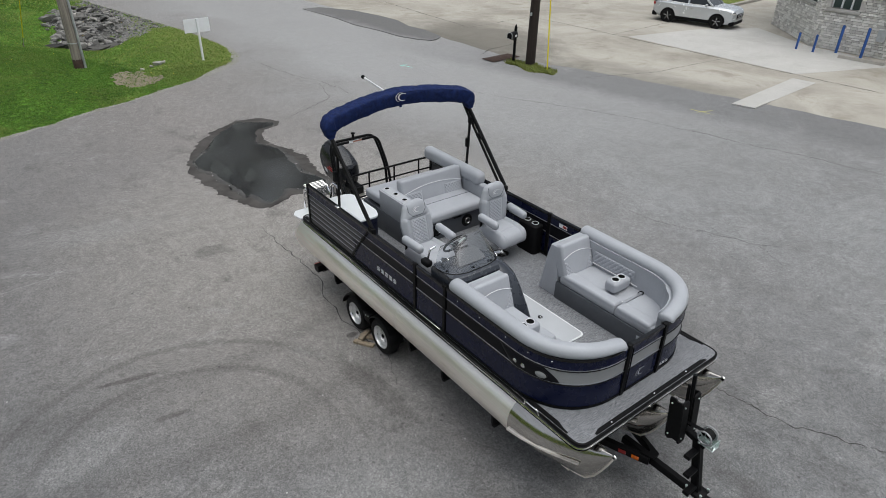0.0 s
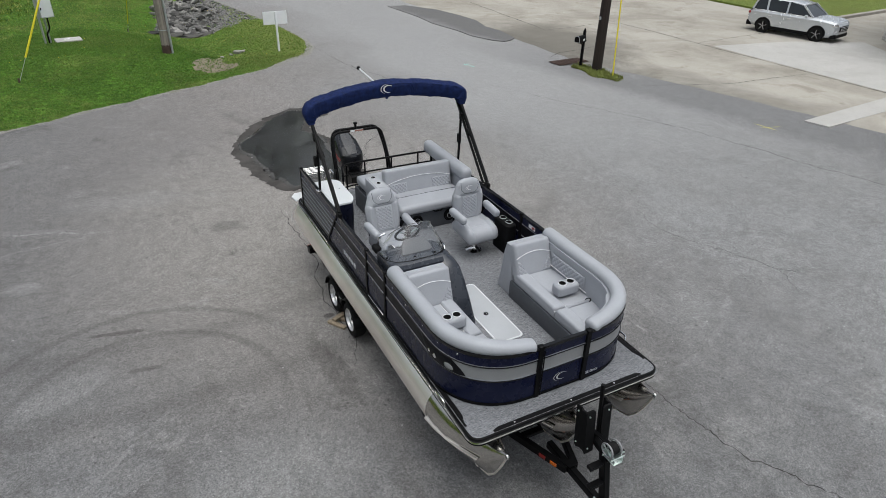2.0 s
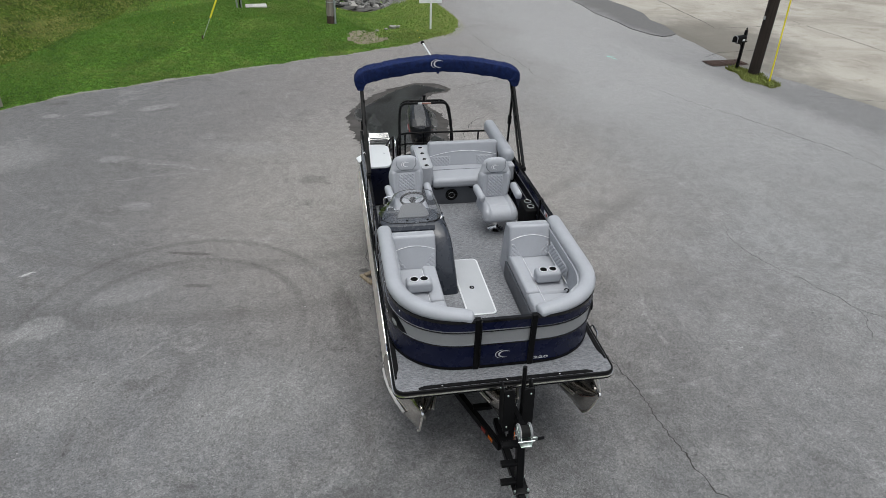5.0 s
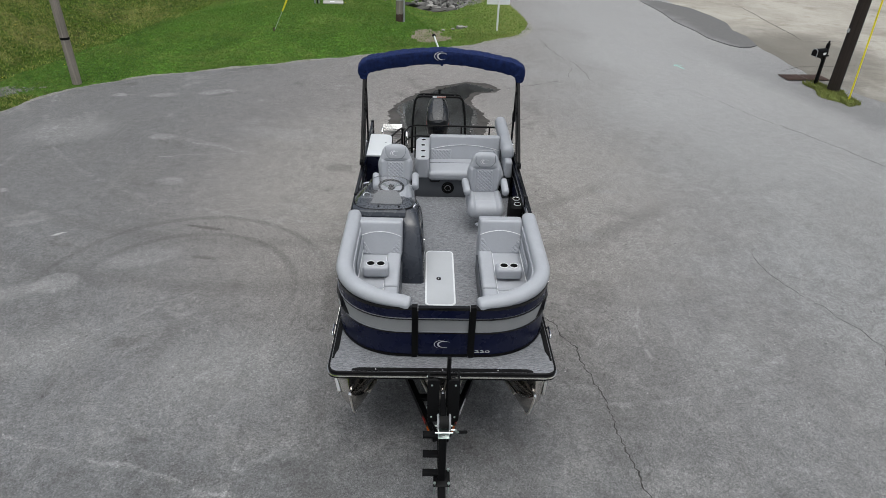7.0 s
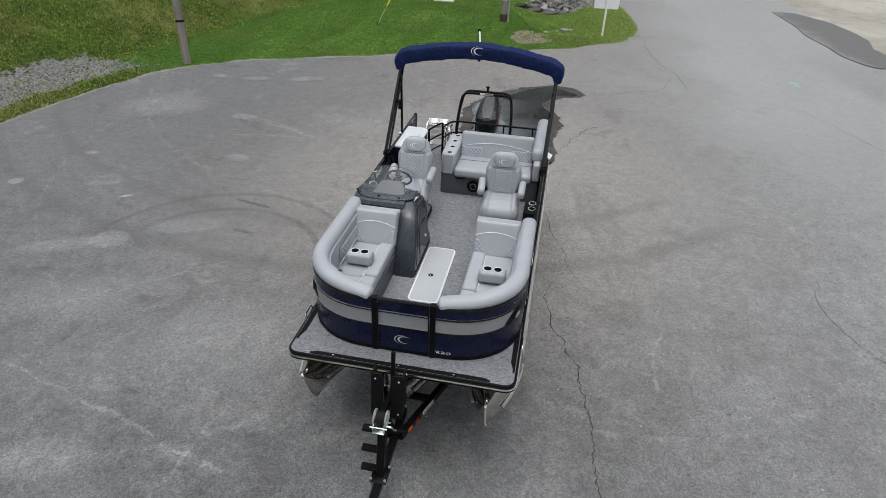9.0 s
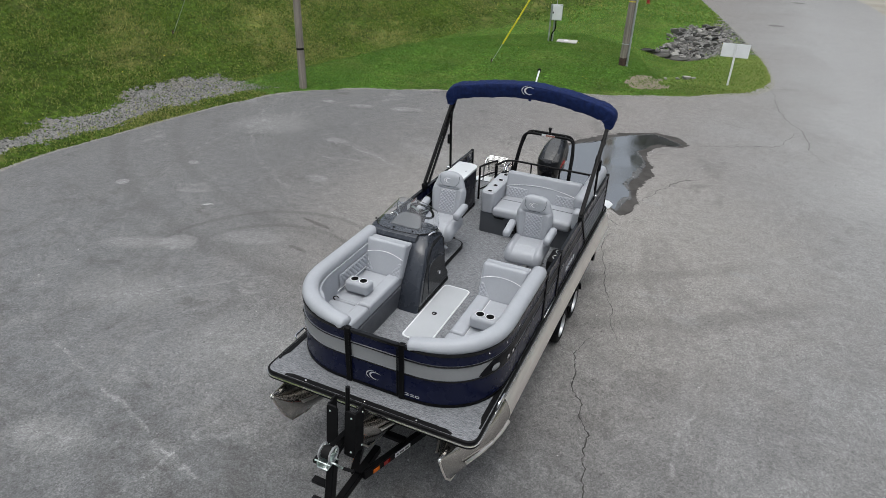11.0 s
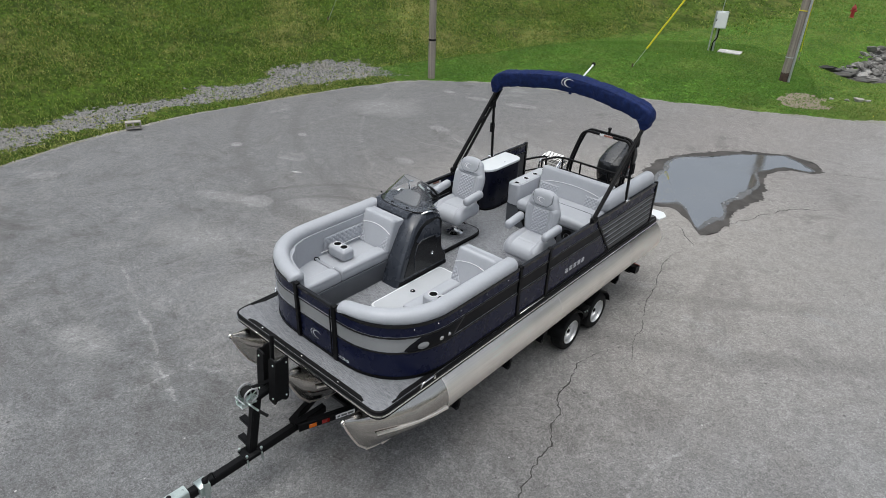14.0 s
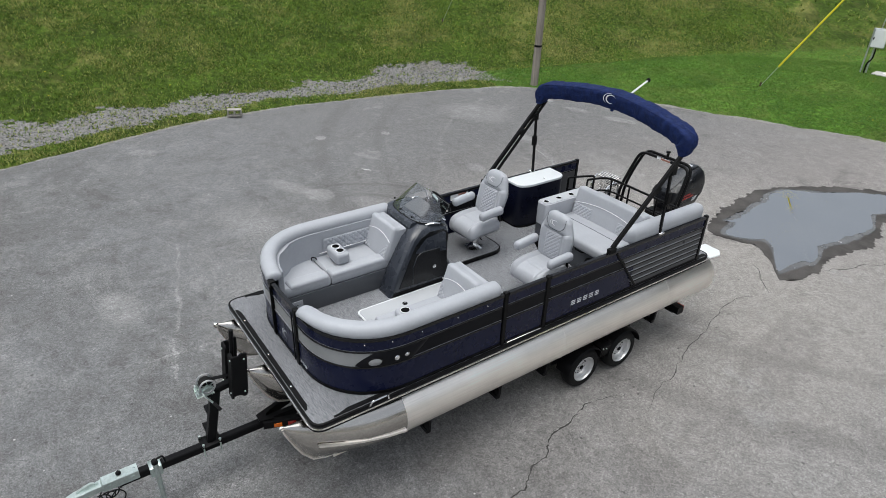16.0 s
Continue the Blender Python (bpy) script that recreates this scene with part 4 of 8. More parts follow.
def pool(name, inset, material, z, label, rag):
    pts = spline([(x, y, 0) for x, y in RIM_LINE], 40, True)
    heart = [(0.1, 11.2), (0.0, 12.4), (0.2, 13.6), (0.9, 14.9)]
    out = []
    for i, p in enumerate(pts):
        c = min((Vector((*h, 0)) for h in heart), key=lambda h: (h - p).length)
        d = c - p
        k = min(inset * (1 + 0.45 * math.sin(i * 0.073 + 1)), d.length * 0.35)
        out.append(p + d.normalized() * (k + rag * (noise.noise(p * 3.5) + 0.6 * noise.noise(p * 9) + 0.5 * noise.noise(p * 24))))
    bm = bm_new()
    bm.faces.new([bm.verts.new((p.x, p.y, z)) for p in out])
    bmesh.ops.triangulate(bm, faces=bm.faces)
    return part(name, bm, material, puddle, label)


pool("wet_rim", 0.0, WET, 0.0035, "damp dark asphalt", 0.11)
pool("shallows", 0.26, SHALLOWS, 0.0060, "thin film of water", 0.07)
pool("water", 0.40, WATER, 0.0085, "still water", 0.05)


# ---- grass, gravel, stones ----
def tufts(name, n, box, keep, blades, tall, wide, material, label, seed):
    rng = np.random.default_rng(seed)
    x, y = rng.uniform(box[0], box[1], n), rng.uniform(box[2], box[3], n)
    ok = keep(x, y, rng)
    x, y = x[ok], y[ok]
    z = height(x, y)
    m = len(x)
    x, y, z = (np.repeat(v, blades) for v in (x, y, z))
    k = m * blades
    a = rng.uniform(0, 2 * np.pi, k)
    x, y = x + rng.normal(0, wide * 1.6, k), y + rng.normal(0, wide * 1.6, k)
    h, w = tall * rng.uniform(0.5, 1.4, k), wide * rng.uniform(0.6, 1.3, k)
    lx, ly = rng.normal(0, 0.55, k) * h, rng.normal(0, 0.55, k) * h
    v = np.empty((k, 3, 3))
    v[:, 0] = np.stack([x - w * np.cos(a), y - w * np.sin(a), z - 0.01], 1)
    v[:, 1] = np.stack([x + w * np.cos(a), y + w * np.sin(a), z - 0.01], 1)
    v[:, 2] = np.stack([x + lx, y + ly, z + h], 1)
    ob = soup(name, v.reshape(-1, 3).tolist(), np.arange(k * 3).reshape(-1, 3).tolist(), material)
    return tagged(ob, label, "grass", "", "stuff")


def keep_lawn(x, y, rng):
    d = beyond(LOT_EDGE, x, y)
    rocky = rocky_zone(x, y) < 1
    return (d > 0.08 + rng.exponential(0.09, len(x))) & lawn_zone(x, y) & ~(bare_zone(x, y) & (rng.random(len(x)) < 0.6)) & ~rocky


def keep_bank(x, y, rng):
    d, g = beyond(LOT_EDGE, x, y), gravel_zone(x, y)
    thin = np.clip(0.62 + wobble(x, y, 0.8, 0.30) + wobble(x, y, 2.3, 0.28) + wobble(x + 3, y, 5.5, 0.30), 0.10, 1)
    return (d > 0.05) & ~lawn_zone(x, y) & ((g < 0.1 * rng.random(len(x))) | (rng.random(len(x)) < 0.14)) & (rng.random(len(x)) < thin)


def keep_verge(x, y, rng):
    d, h = beyond(LOT_EDGE, x, y), beyond(TOE, x, y)
    stony = rocky_zone(x, y) < 0.55 + 0.6 * rng.random(len(x))
    return (d > 0.10 + rng.exponential(0.12, len(x))) & (h < 0.6) & (y > 13.2) & ~lawn_zone(x, y) & ~stony & ~(bare_zone(x, y) & (rng.random(len(x)) < 0.55))


tufts("lawn_grass", 100000, (-13.5, 5, 13.2, 32), keep_lawn, 4, 0.030, 0.012, LAWN_BLADES, "short mown bright green lawn grass", 1)
tufts("verge_grass", 42000, (-14, 5, 20, 40), keep_verge, 4, 0.042, 0.013, VERGE_BLADES, "longer olive green verge grass round the ditch", 21)
tufts("verge_grass", 12000, (-10, 4, 40, 64), keep_verge, 4, 0.07, 0.03, VERGE_BLADES, "green verge grass along the road", 2)
tufts("bank_grass", 190000, (-25, -11, -8, 34), keep_bank, 4, 0.058, 0.014, ROUGH_BLADES, "rough weedy grass on the bank", 3)
tufts("bank_grass", 16000, (-44, -6, -8, 58), lambda x, y, rng: keep_bank(x, y, rng) & ((x < -25) | (y > 34)), 4, 0.12, 0.04, ROUGH_BLADES, "rough grass higher on the bank", 4)


def dots(name, n, box, keep, r, material, label, seed):
    rng = np.random.default_rng(seed)
    x, y = rng.uniform(box[0], box[1], n), rng.uniform(box[2], box[3], n)
    ok = keep(x, y, rng)
    x, y = x[ok], y[ok]
    z = height(x, y) + 0.06
    verts, faces = [], []
    for a, b, c in zip(x, y, z):
        i = len(verts)
        s = r * rng.uniform(0.6, 1.3)
        verts += [(a + s * math.cos(k * 1.0472), b + s * math.sin(k * 1.0472), c) for k in range(6)] + [(a, b, c + s * 0.6)]
        faces += [(i + k, i + (k + 1) % 6, i + 6) for k in range(6)]
    return tagged(soup(name, verts, faces, material), label, "flowers", "", "stuff")


def clumped(x, y, rng):
    return (wobble(x, y, 0.6, 1) + rng.normal(0, 0.5, len(x)) > 0.5) & (beyond(LOT_EDGE, x, y) > 0.3) & (gravel_zone(x, y) < 0)


dots("dandelions", 1500, (-24, 4, -4, 44), clumped, 0.018, DANDELION, "small yellow dandelions dotted in the grass", 9)

ROUND = [Vector(v) for v in ((0, 0, 1), (0.894, 0, 0.447), (0.276, 0.851, 0.447), (-0.724, 0.526, 0.447), (-0.724, -0.526, 0.447), (0.276, -0.851, 0.447),
                             (0.724, 0.526, -0.447), (-0.276, 0.851, -0.447), (-0.894, 0, -0.447), (-0.276, -0.851, -0.447), (0.724, -0.526, -0.447), (0, 0, -1))]
ROUND_FACES = [(0, i, i % 5 + 1) for i in range(1, 6)] + [(11, 6 + i % 5, 6 + (i + 4) % 5) for i in range(5)]
ROUND_FACES += [(1 + i, 6 + i, 1 + (i + 1) % 5) for i in range(5)] + [(1 + (i + 1) % 5, 6 + i, 6 + (i + 1) % 5) for i in range(5)]


def pebbles(name, n, box, keep, r0, r1, material, label, seed):
    rng = np.random.default_rng(seed)
    x, y = rng.uniform(box[0], box[1], n), rng.uniform(box[2], box[3], n)
    ok = keep(x, y, rng)
    x, y = x[ok], y[ok]
    z = height(x, y)
    verts, faces = [], []
    base = np.array([tuple(v) for v in ROUND])
    for a, b, c in zip(x, y, z):
        r = rng.uniform(r0, r1)
        i = len(verts)
        s = np.array([r * rng.uniform(0.7, 1.3), r * rng.uniform(0.7, 1.3), r * rng.uniform(0.45, 0.8)])
        t = rng.uniform(0, 6.28)
        p = base * s * (1 + rng.normal(0, 0.13, (12, 1)))
        p = np.stack([p[:, 0] * math.cos(t) - p[:, 1] * math.sin(t) + a, p[:, 0] * math.sin(t) + p[:, 1] * math.cos(t) + b, p[:, 2] + c + r * 0.15], 1)
        verts += p.tolist()
        faces += [(f[0] + i, f[1] + i, f[2] + i) for f in ROUND_FACES]
    return tagged(soup(name, verts, faces, material), label, "gravel", "", "stuff")


pebbles("gravel", 24000, (-17.5, -11, -6, 14), lambda x, y, rng: (gravel_zone(x, y) > rng.exponential(0.16, len(x)) - 0.14) & (rng.random(len(x)) < np.where(y > 8, 1.0, 0.5)), 0.012, 0.036, GRAVEL, "loose grey crushed gravel at the foot of the bank", 11)
pebbles("gravel", 9000, (-13.6, 5, 12, 30), lambda x, y, rng: np.abs(beyond(LOT_EDGE, x, y) - 0.06) < rng.exponential(0.06, len(x)), 0.006, 0.018, GRAVEL, "fine gravel along the asphalt edge", 12)
pebbles("gravel", 3600, (-2.6, 3.9, 29, 43), lambda x, y, rng: ((rocky_zone(x, y) < 0.9) | ((x > 1.7) & (y > 31) & (rng.random(len(x)) < 0.8))) & (beyond(LOT_EDGE, x, y) > 0.1), 0.025, 0.085, GRAVEL, "broken stone filling the ditch", 13)
pebbles("gravel", 140, (-1.3, 1.6, 20.6, 23.6), lambda x, y, rng: bare_zone(x, y) | (rng.random(len(x)) < 0.1), 0.006, 0.022, GRAVEL, "scattered stones on the bare soil", 14)


def rock_mesh(seed, material):
    bm = bm_new()
    bmesh.ops.create_icosphere(bm, subdivisions=1, radius=1.0)
    off = Vector((seed * 7.3, seed * 3.1, 0))
    for v in bm.verts:
        k = 1 + 0.75 * noise.noise(v.co * 1.3 + off)
        v.co = Vector((v.co.x * k, v.co.y * k * 0.8, v.co.z * k * 0.55))
        v.co = Vector([round(c * 2.6) / 2.6 * 0.45 + c * 0.55 for c in v.co])
    me = bpy.data.meshes.new("rock")
    bm.to_mesh(me)
    bm.free()
    me.materials.append(material)
    return me


ROCKS = [rock_mesh(i, ROCK) for i in range(6)]
SLABS = [rock_mesh(i + 40, SLAB_ROCK) for i in range(4)]
VERGE_ROCKS = [rock_mesh(i + 20, PALE_ROCK) for i in range(3)]
rock_bed = thing("rock_bed", "heaped grey broken rocks lining a drainage ditch beside the road", "rocks", kind="structure")
rnd = random.Random(8)
for i in range(290):
    a, r = rnd.uniform(0, 6.283), math.sqrt(rnd.random())
    x, y = 0.70 + 2.0 * r * math.cos(a), 34.8 + 4.6 * r * math.sin(a)
    if y < 31.6 and x < 0.9:
        continue
    s = rnd.uniform(0.07, 0.26) * (1.15 - 0.5 * max(0, x) / 2.5)
    if float(rocky_zone(np.array([x]), np.array([y]))[0]) > rnd.uniform(0.55, 1.05):
        continue
    if beyond(LOT_EDGE, np.array([x]), np.array([y]))[0] < s * 0.8:
        continue
    ob = new("rock", ROCKS[i % 6])
    ob.parent = rock_bed
    ob.matrix_basis = Matrix.LocRotScale((x, y, float(height(x, y)) + s * 0.2), Euler((rnd.uniform(-0.5, 0.5), rnd.uniform(-0.5, 0.5), rnd.uniform(0, 6.28))), (s * rnd.uniform(0.8, 1.5), s, s * rnd.uniform(0.6, 1.1)))
# ledge of dark flat slabs where the ditch begins, laid in rough courses
for row in range(4):
    for k in range(7):
        u = (k + 0.5 * (row % 2) + rnd.uniform(-0.2, 0.2)) / 7
        x = -1.45 + 2.6 * u
        y = 30.35 + 0.42 * row + 0.9 * (u - 0.45) ** 2 + rnd.uniform(-0.1, 0.1)
        s = rnd.uniform(0.22, 0.34)
        ob = new("slab_rock", SLABS[(row * 3 + k) % 4])
        ob.parent = rock_bed
        ob.matrix_basis = Matrix.LocRotScale((x, y, float(height(x, y)) + 0.07), Euler((rnd.uniform(-0.25, 0.1), rnd.uniform(-0.15, 0.15), rnd.uniform(-0.35, 0.35))), (s * 1.7, s * 0.9, s * 0.42))
for x, y, s in ((0.85, 23.8, 0.12), (1.15, 24.1, 0.2), (1.4, 24.25, 0.13), (0.4, 23.4, 0.10)):
    ob = tagged(new("rock", VERGE_ROCKS[int(s * 50) % 3]), "small pale rock lying in the verge grass", "rock", "rocks in the verge")
    ob.matrix_basis = Matrix.LocRotScale((x, y, float(height(x, y)) + s * 0.25), Euler((0, 0, x * 5)), (s, s, s))

# hollow concrete block lying at the lot's edge
cmu = thing("concrete_block", "hollow grey concrete block lying at the asphalt edge", "block", m=pose(-12.95, 3.95, 0.14, 90, 0, 65))
bm = bm_new()
for x0, x1, y0, y1 in ((-0.2, 0.2, -0.1, -0.065), (-0.2, 0.2, 0.065, 0.1), (-0.2, -0.165, -0.065, 0.065), (0.165, 0.2, -0.065, 0.065), (-0.018, 0.018, -0.065, 0.065)):
    block(bm, x0, x1, y0, y1, 0.0, 0.19, 0.006)
part("shell", bm, CONCRETE, cmu)


# ---- the pontoon boat: bow towards -y, deck front at y = 0 ----
FLOOR, FENCE, HALF = 1.42, 2.13, 1.25
boat = thing("pontoon_boat", "navy and silver pontoon boat with brushed aluminium tubes, on its trailer", "boat")

deck_line = fillet([(-1.28, 3.0, 0), (-1.28, 0.02, 0), (1.28, 0.02, 0), (1.28, 6.36, 0), (-1.28, 6.36, 0), (-1.28, 3.0, 0)], 0.13)[:-1]
part("deck", prism(bm_new(), [(p.x, p.y) for p in deck_line], 0.05, pose(0, 0, FLOOR - 0.05)), DECK, boat, "grey woven vinyl floor")
rim = deck_line + [deck_line[0]]
part("deck_trim", sweep(bm_new(), rim, [(-0.010, FLOOR - 0.052), (0.010, FLOOR - 0.040), (0.016, FLOOR - 0.034), (0.018, FLOOR - 0.014), (0.012, FLOOR + 0.001), (0.004, FLOOR + 0.004), (-0.008, FLOOR + 0.004), (-0.012, FLOOR - 0.004)]), BLACK, boat, "black upper rub rail")
part("lower_trim", sweep(bm_new(), rim, [(-0.018, FLOOR - 0.088), (0.014, FLOOR - 0.092), (0.024, FLOOR - 0.080), (0.022, FLOOR - 0.062), (0.006, FLOOR - 0.057), (-0.012, FLOOR - 0.057)]), BLACK, boat, "black lower rub rail")
part("trim_strip", sweep(bm_new(), rim, [(-0.004, FLOOR - 0.064), (0.026, FLOOR - 0.060), (0.031, FLOOR - 0.049), (0.026, FLOOR - 0.037), (-0.004, FLOOR - 0.034)]), POLISHED, boat, "bright metal strip")
for s in (-1, 1):
    part("deck_edging", prism(bm_new(), [(s * 1.262, 0.24), (s * 1.262, 6.3), (s * 1.205, 6.3), (s * 1.205, 0.40), (s * 1.238, 0.30), (s * 1.238, 0.24)], 0.008, pose(0, 0, FLOOR - 0.001), 0.002), BLACK_PLASTIC, boat, "black edge strip")
    part("cleat", tube(bm_new(), fillet([(s * 1.29, 0.62, FLOOR - 0.02), (s * 1.31, 0.64, FLOOR + 0.045), (s * 1.31, 0.82, FLOOR + 0.045), (s * 1.29, 0.84, FLOOR - 0.02)], 0.03), 0.012), CHROME, boat, "chrome cleat")
part("front_edging", prism(bm_new(), [(-1.02, 0.036), (1.02, 0.036), (1.02, 0.062), (0.95, 0.088), (-0.95, 0.088), (-1.02, 0.062)], 0.008, pose(0, 0, FLOOR - 0.001), 0.002), BLACK_PLASTIC, boat, "black edge strip")
for x in (-0.75, 0.0, 0.62):
    part("screw", lathe(bm_new(), [(0.014, 0), (0.012, 0.006), (0.002, 0.009)], 10, pose(x, 0.062, FLOOR + 0.007)), CHROME, boat)
for i in range(9):
    part("cross_member", beam(bm_new(), (-1.2, 0.3 + 0.73 * i, 1.335), (1.2, 0.3 + 0.73 * i, 1.335), 0.06, 0.07), ALUMINIUM, boat)


def tube_hull(x0, back, front):
    n = 32

    def section(y, rx, lo, hi, v):
        out = []
        for i in range(n):
            a = 2 * math.pi * i / n
            c, s = math.cos(a), math.sin(a)
            w = rx * c * (1 - v * abs(s) ** 1.2 if s < 0 else 1)
            out.append((x0 + w, y, (lo + hi) / 2 + (hi - lo) / 2 * s))
        return out
    hull = part("pontoon", skin(bm_new(), [section(y, r, 0.97 - r, 0.97 + r, 0) for y, r in ((back + 0.015, 0.25), (back, 0.30), (back - 0.03, 0.32), (back - 1.6, 0.32), (3.4, 0.32), (front + 1.05, 0.32))]), ALUMINIUM, boat, "brushed aluminium tube")
    nose = [(1.05, 0.32, 0.65, 1.29, 0), (0.82, 0.316, 0.65, 1.29, 0.08), (0.58, 0.290, 0.65, 1.29, 0.28), (0.38, 0.240, 0.655, 1.29, 0.55), (0.22, 0.190, 0.672, 1.29, 0.76), (0.08, 0.145, 0.722, 1.295, 0.92), (-0.03, 0.102, 0.86, 1.30, 0.97), (-0.10, 0.070, 1.0, 1.31, 0.97), (-0.16, 0.042, 1.14, 1.32, 0.97), (-0.20, 0.020, 1.25, 1.325, 0.8)]
    part("nose_cone", skin(bm_new(), [section(front + y, r, lo, hi, v) for y, r, lo, hi, v in nose]), NOSE_METAL, hull, "tapered nose", sharp=26)
    part("stem_bar", tube(bm_new(), [(x0, front + y, lo - 0.004) for y, r, lo, hi, v in nose[2:]] + [(x0, front - 0.215, 1.31)], 0.011, 8), ALUMINIUM, hull, "rounded stem edge")
    for y in (front + 1.05, 3.42, back - 1.1):
        part("weld", lathe(bm_new(), [(0.318, -0.008), (0.3235, 0), (0.318, 0.008)], 32, pose(x0, y, 0.97, 90)), ALUMINIUM, hull)
    part("keel", block(bm_new(), x0 - 0.012, x0 + 0.012, front + 0.3, back - 0.2, 0.615, 0.66), ALUMINIUM, hull)
    for s in (-1, 1):
        # lifting strake from the weld forward, with a bright folded lip
        run = [(1.03, 0.330, 0.875), (0.80, 0.322, 0.915), (0.55, 0.292, 0.96), (0.32, 0.245, 1.005), (0.08, 0.175, 1.05)]
        part("spray_fin", skin(bm_new(), [[(x0 + s * a, front + y, z) for a, z in ((w - 0.10 - 0.02 * k, zc + 0.035), (w, zc + 0.006), (w, zc - 0.004), (w - 0.10 - 0.02 * k, zc + 0.022))] for k, (y, w, zc) in enumerate(run)]), NOSE_METAL, hull, "bright spray fin")
        part("fin_lip", skin(bm_new(), [[(x0 + s * (w + a), front + y, zc + b) for a, b in ((-0.022, 0.018), (0.004, 0.012), (0.007, -0.010), (-0.002, -0.012))] for y, w, zc in run]), ALUMINIUM, hull, "bright fin lip")
    part("nose_eye", lathe(bm_new(), [(0.028, -0.012), (0.034, 0), (0.028, 0.012), (0.014, 0.012), (0.014, -0.012)], 14, pose(x0, front - 0.215, 1.305, 0, 90)), POLISHED, hull, "towing eye")
    return hull


for x0, back, front in ((-1.015, 6.58, 0.0), (1.015, 6.58, 0.0), (0.0, 6.0, 0.02)):
    tube_hull(x0, back, front)


# -- the fence round the deck --
def side(s, y0, y1):
    return [(s * HALF, y0, 0), (s * HALF, y1, 0)]


def bow(s, y0=1.15, x1=0.345, full=True):
    pts = [(s * HALF, y0, 0)] if y0 > 1.16 else []
    for i in range(15):
        a = radians(90 * i / 14)
        pts.append((s * (0.40 + 0.85 * math.cos(a) ** 0.88), 1.15 - 0.85 * math.sin(a) ** 0.88, 0))
    return pts + [(s * x1, 0.30, 0)]


def wall(path, z0, z1, t=0.011):
    return sweep(bm_new(), path, [(-t, z0), (t, z0), (t, z1), (-t, z1)])


def bead(path, z, parent, r=0.011):
    # the sky's highlight on the black bead, drawn as a grey strip
    part("bead_glint", sweep(bm_new(), path, [(-0.014, z + r * 0.9), (0.0215, z + r * 0.9), (0.0215, z + r * 0.9 + 0.0055), (-0.014, z + r * 0.9 + 0.0055)]), GLINT_AND_EDGE_GREY, parent, "grey strip drawn as the bead's highlight")
    return part("trim_bead", sweep(bm_new(), path, [(-0.022, z - r), (0.0, z - r * 1.2), (0.022, z - r), (0.024, z), (0.022, z + r), (0.0, z + r * 1.2), (-0.022, z + r), (-0.024, z)]), BEAD, parent)


def fence_section(name, path, grey_band, label):
    lower = part(name, wall(path, FLOOR + 0.03, 1.775), NAVY, boat, label)
    part("band", wall(path, 1.775, 1.965, 0.009), PANEL_GREY if grey_band else STRIPE, lower, "silver grey band" if grey_band else "black band")
    part("upper_band", wall(path, 1.965, 2.10, 0.012), NAVY, lower, "navy band")
    for z in (1.775, 1.965):
        bead(path, z, lower, 0.008)
    part("bottom_rail", sweep(bm_new(), path, [(-0.02, FLOOR + 0.008), (0.02, FLOOR + 0.008), (0.02, FLOOR + 0.04), (-0.02, FLOOR + 0.04)]), BLACK, lower)
    part("top_rail", sweep(bm_new(), path, [(-0.02, 2.092), (0.02, 2.092), (0.024, 2.105), (0.02, 2.13), (-0.02, 2.13), (-0.024, 2.105)]), BEAD, lower)
    return lower


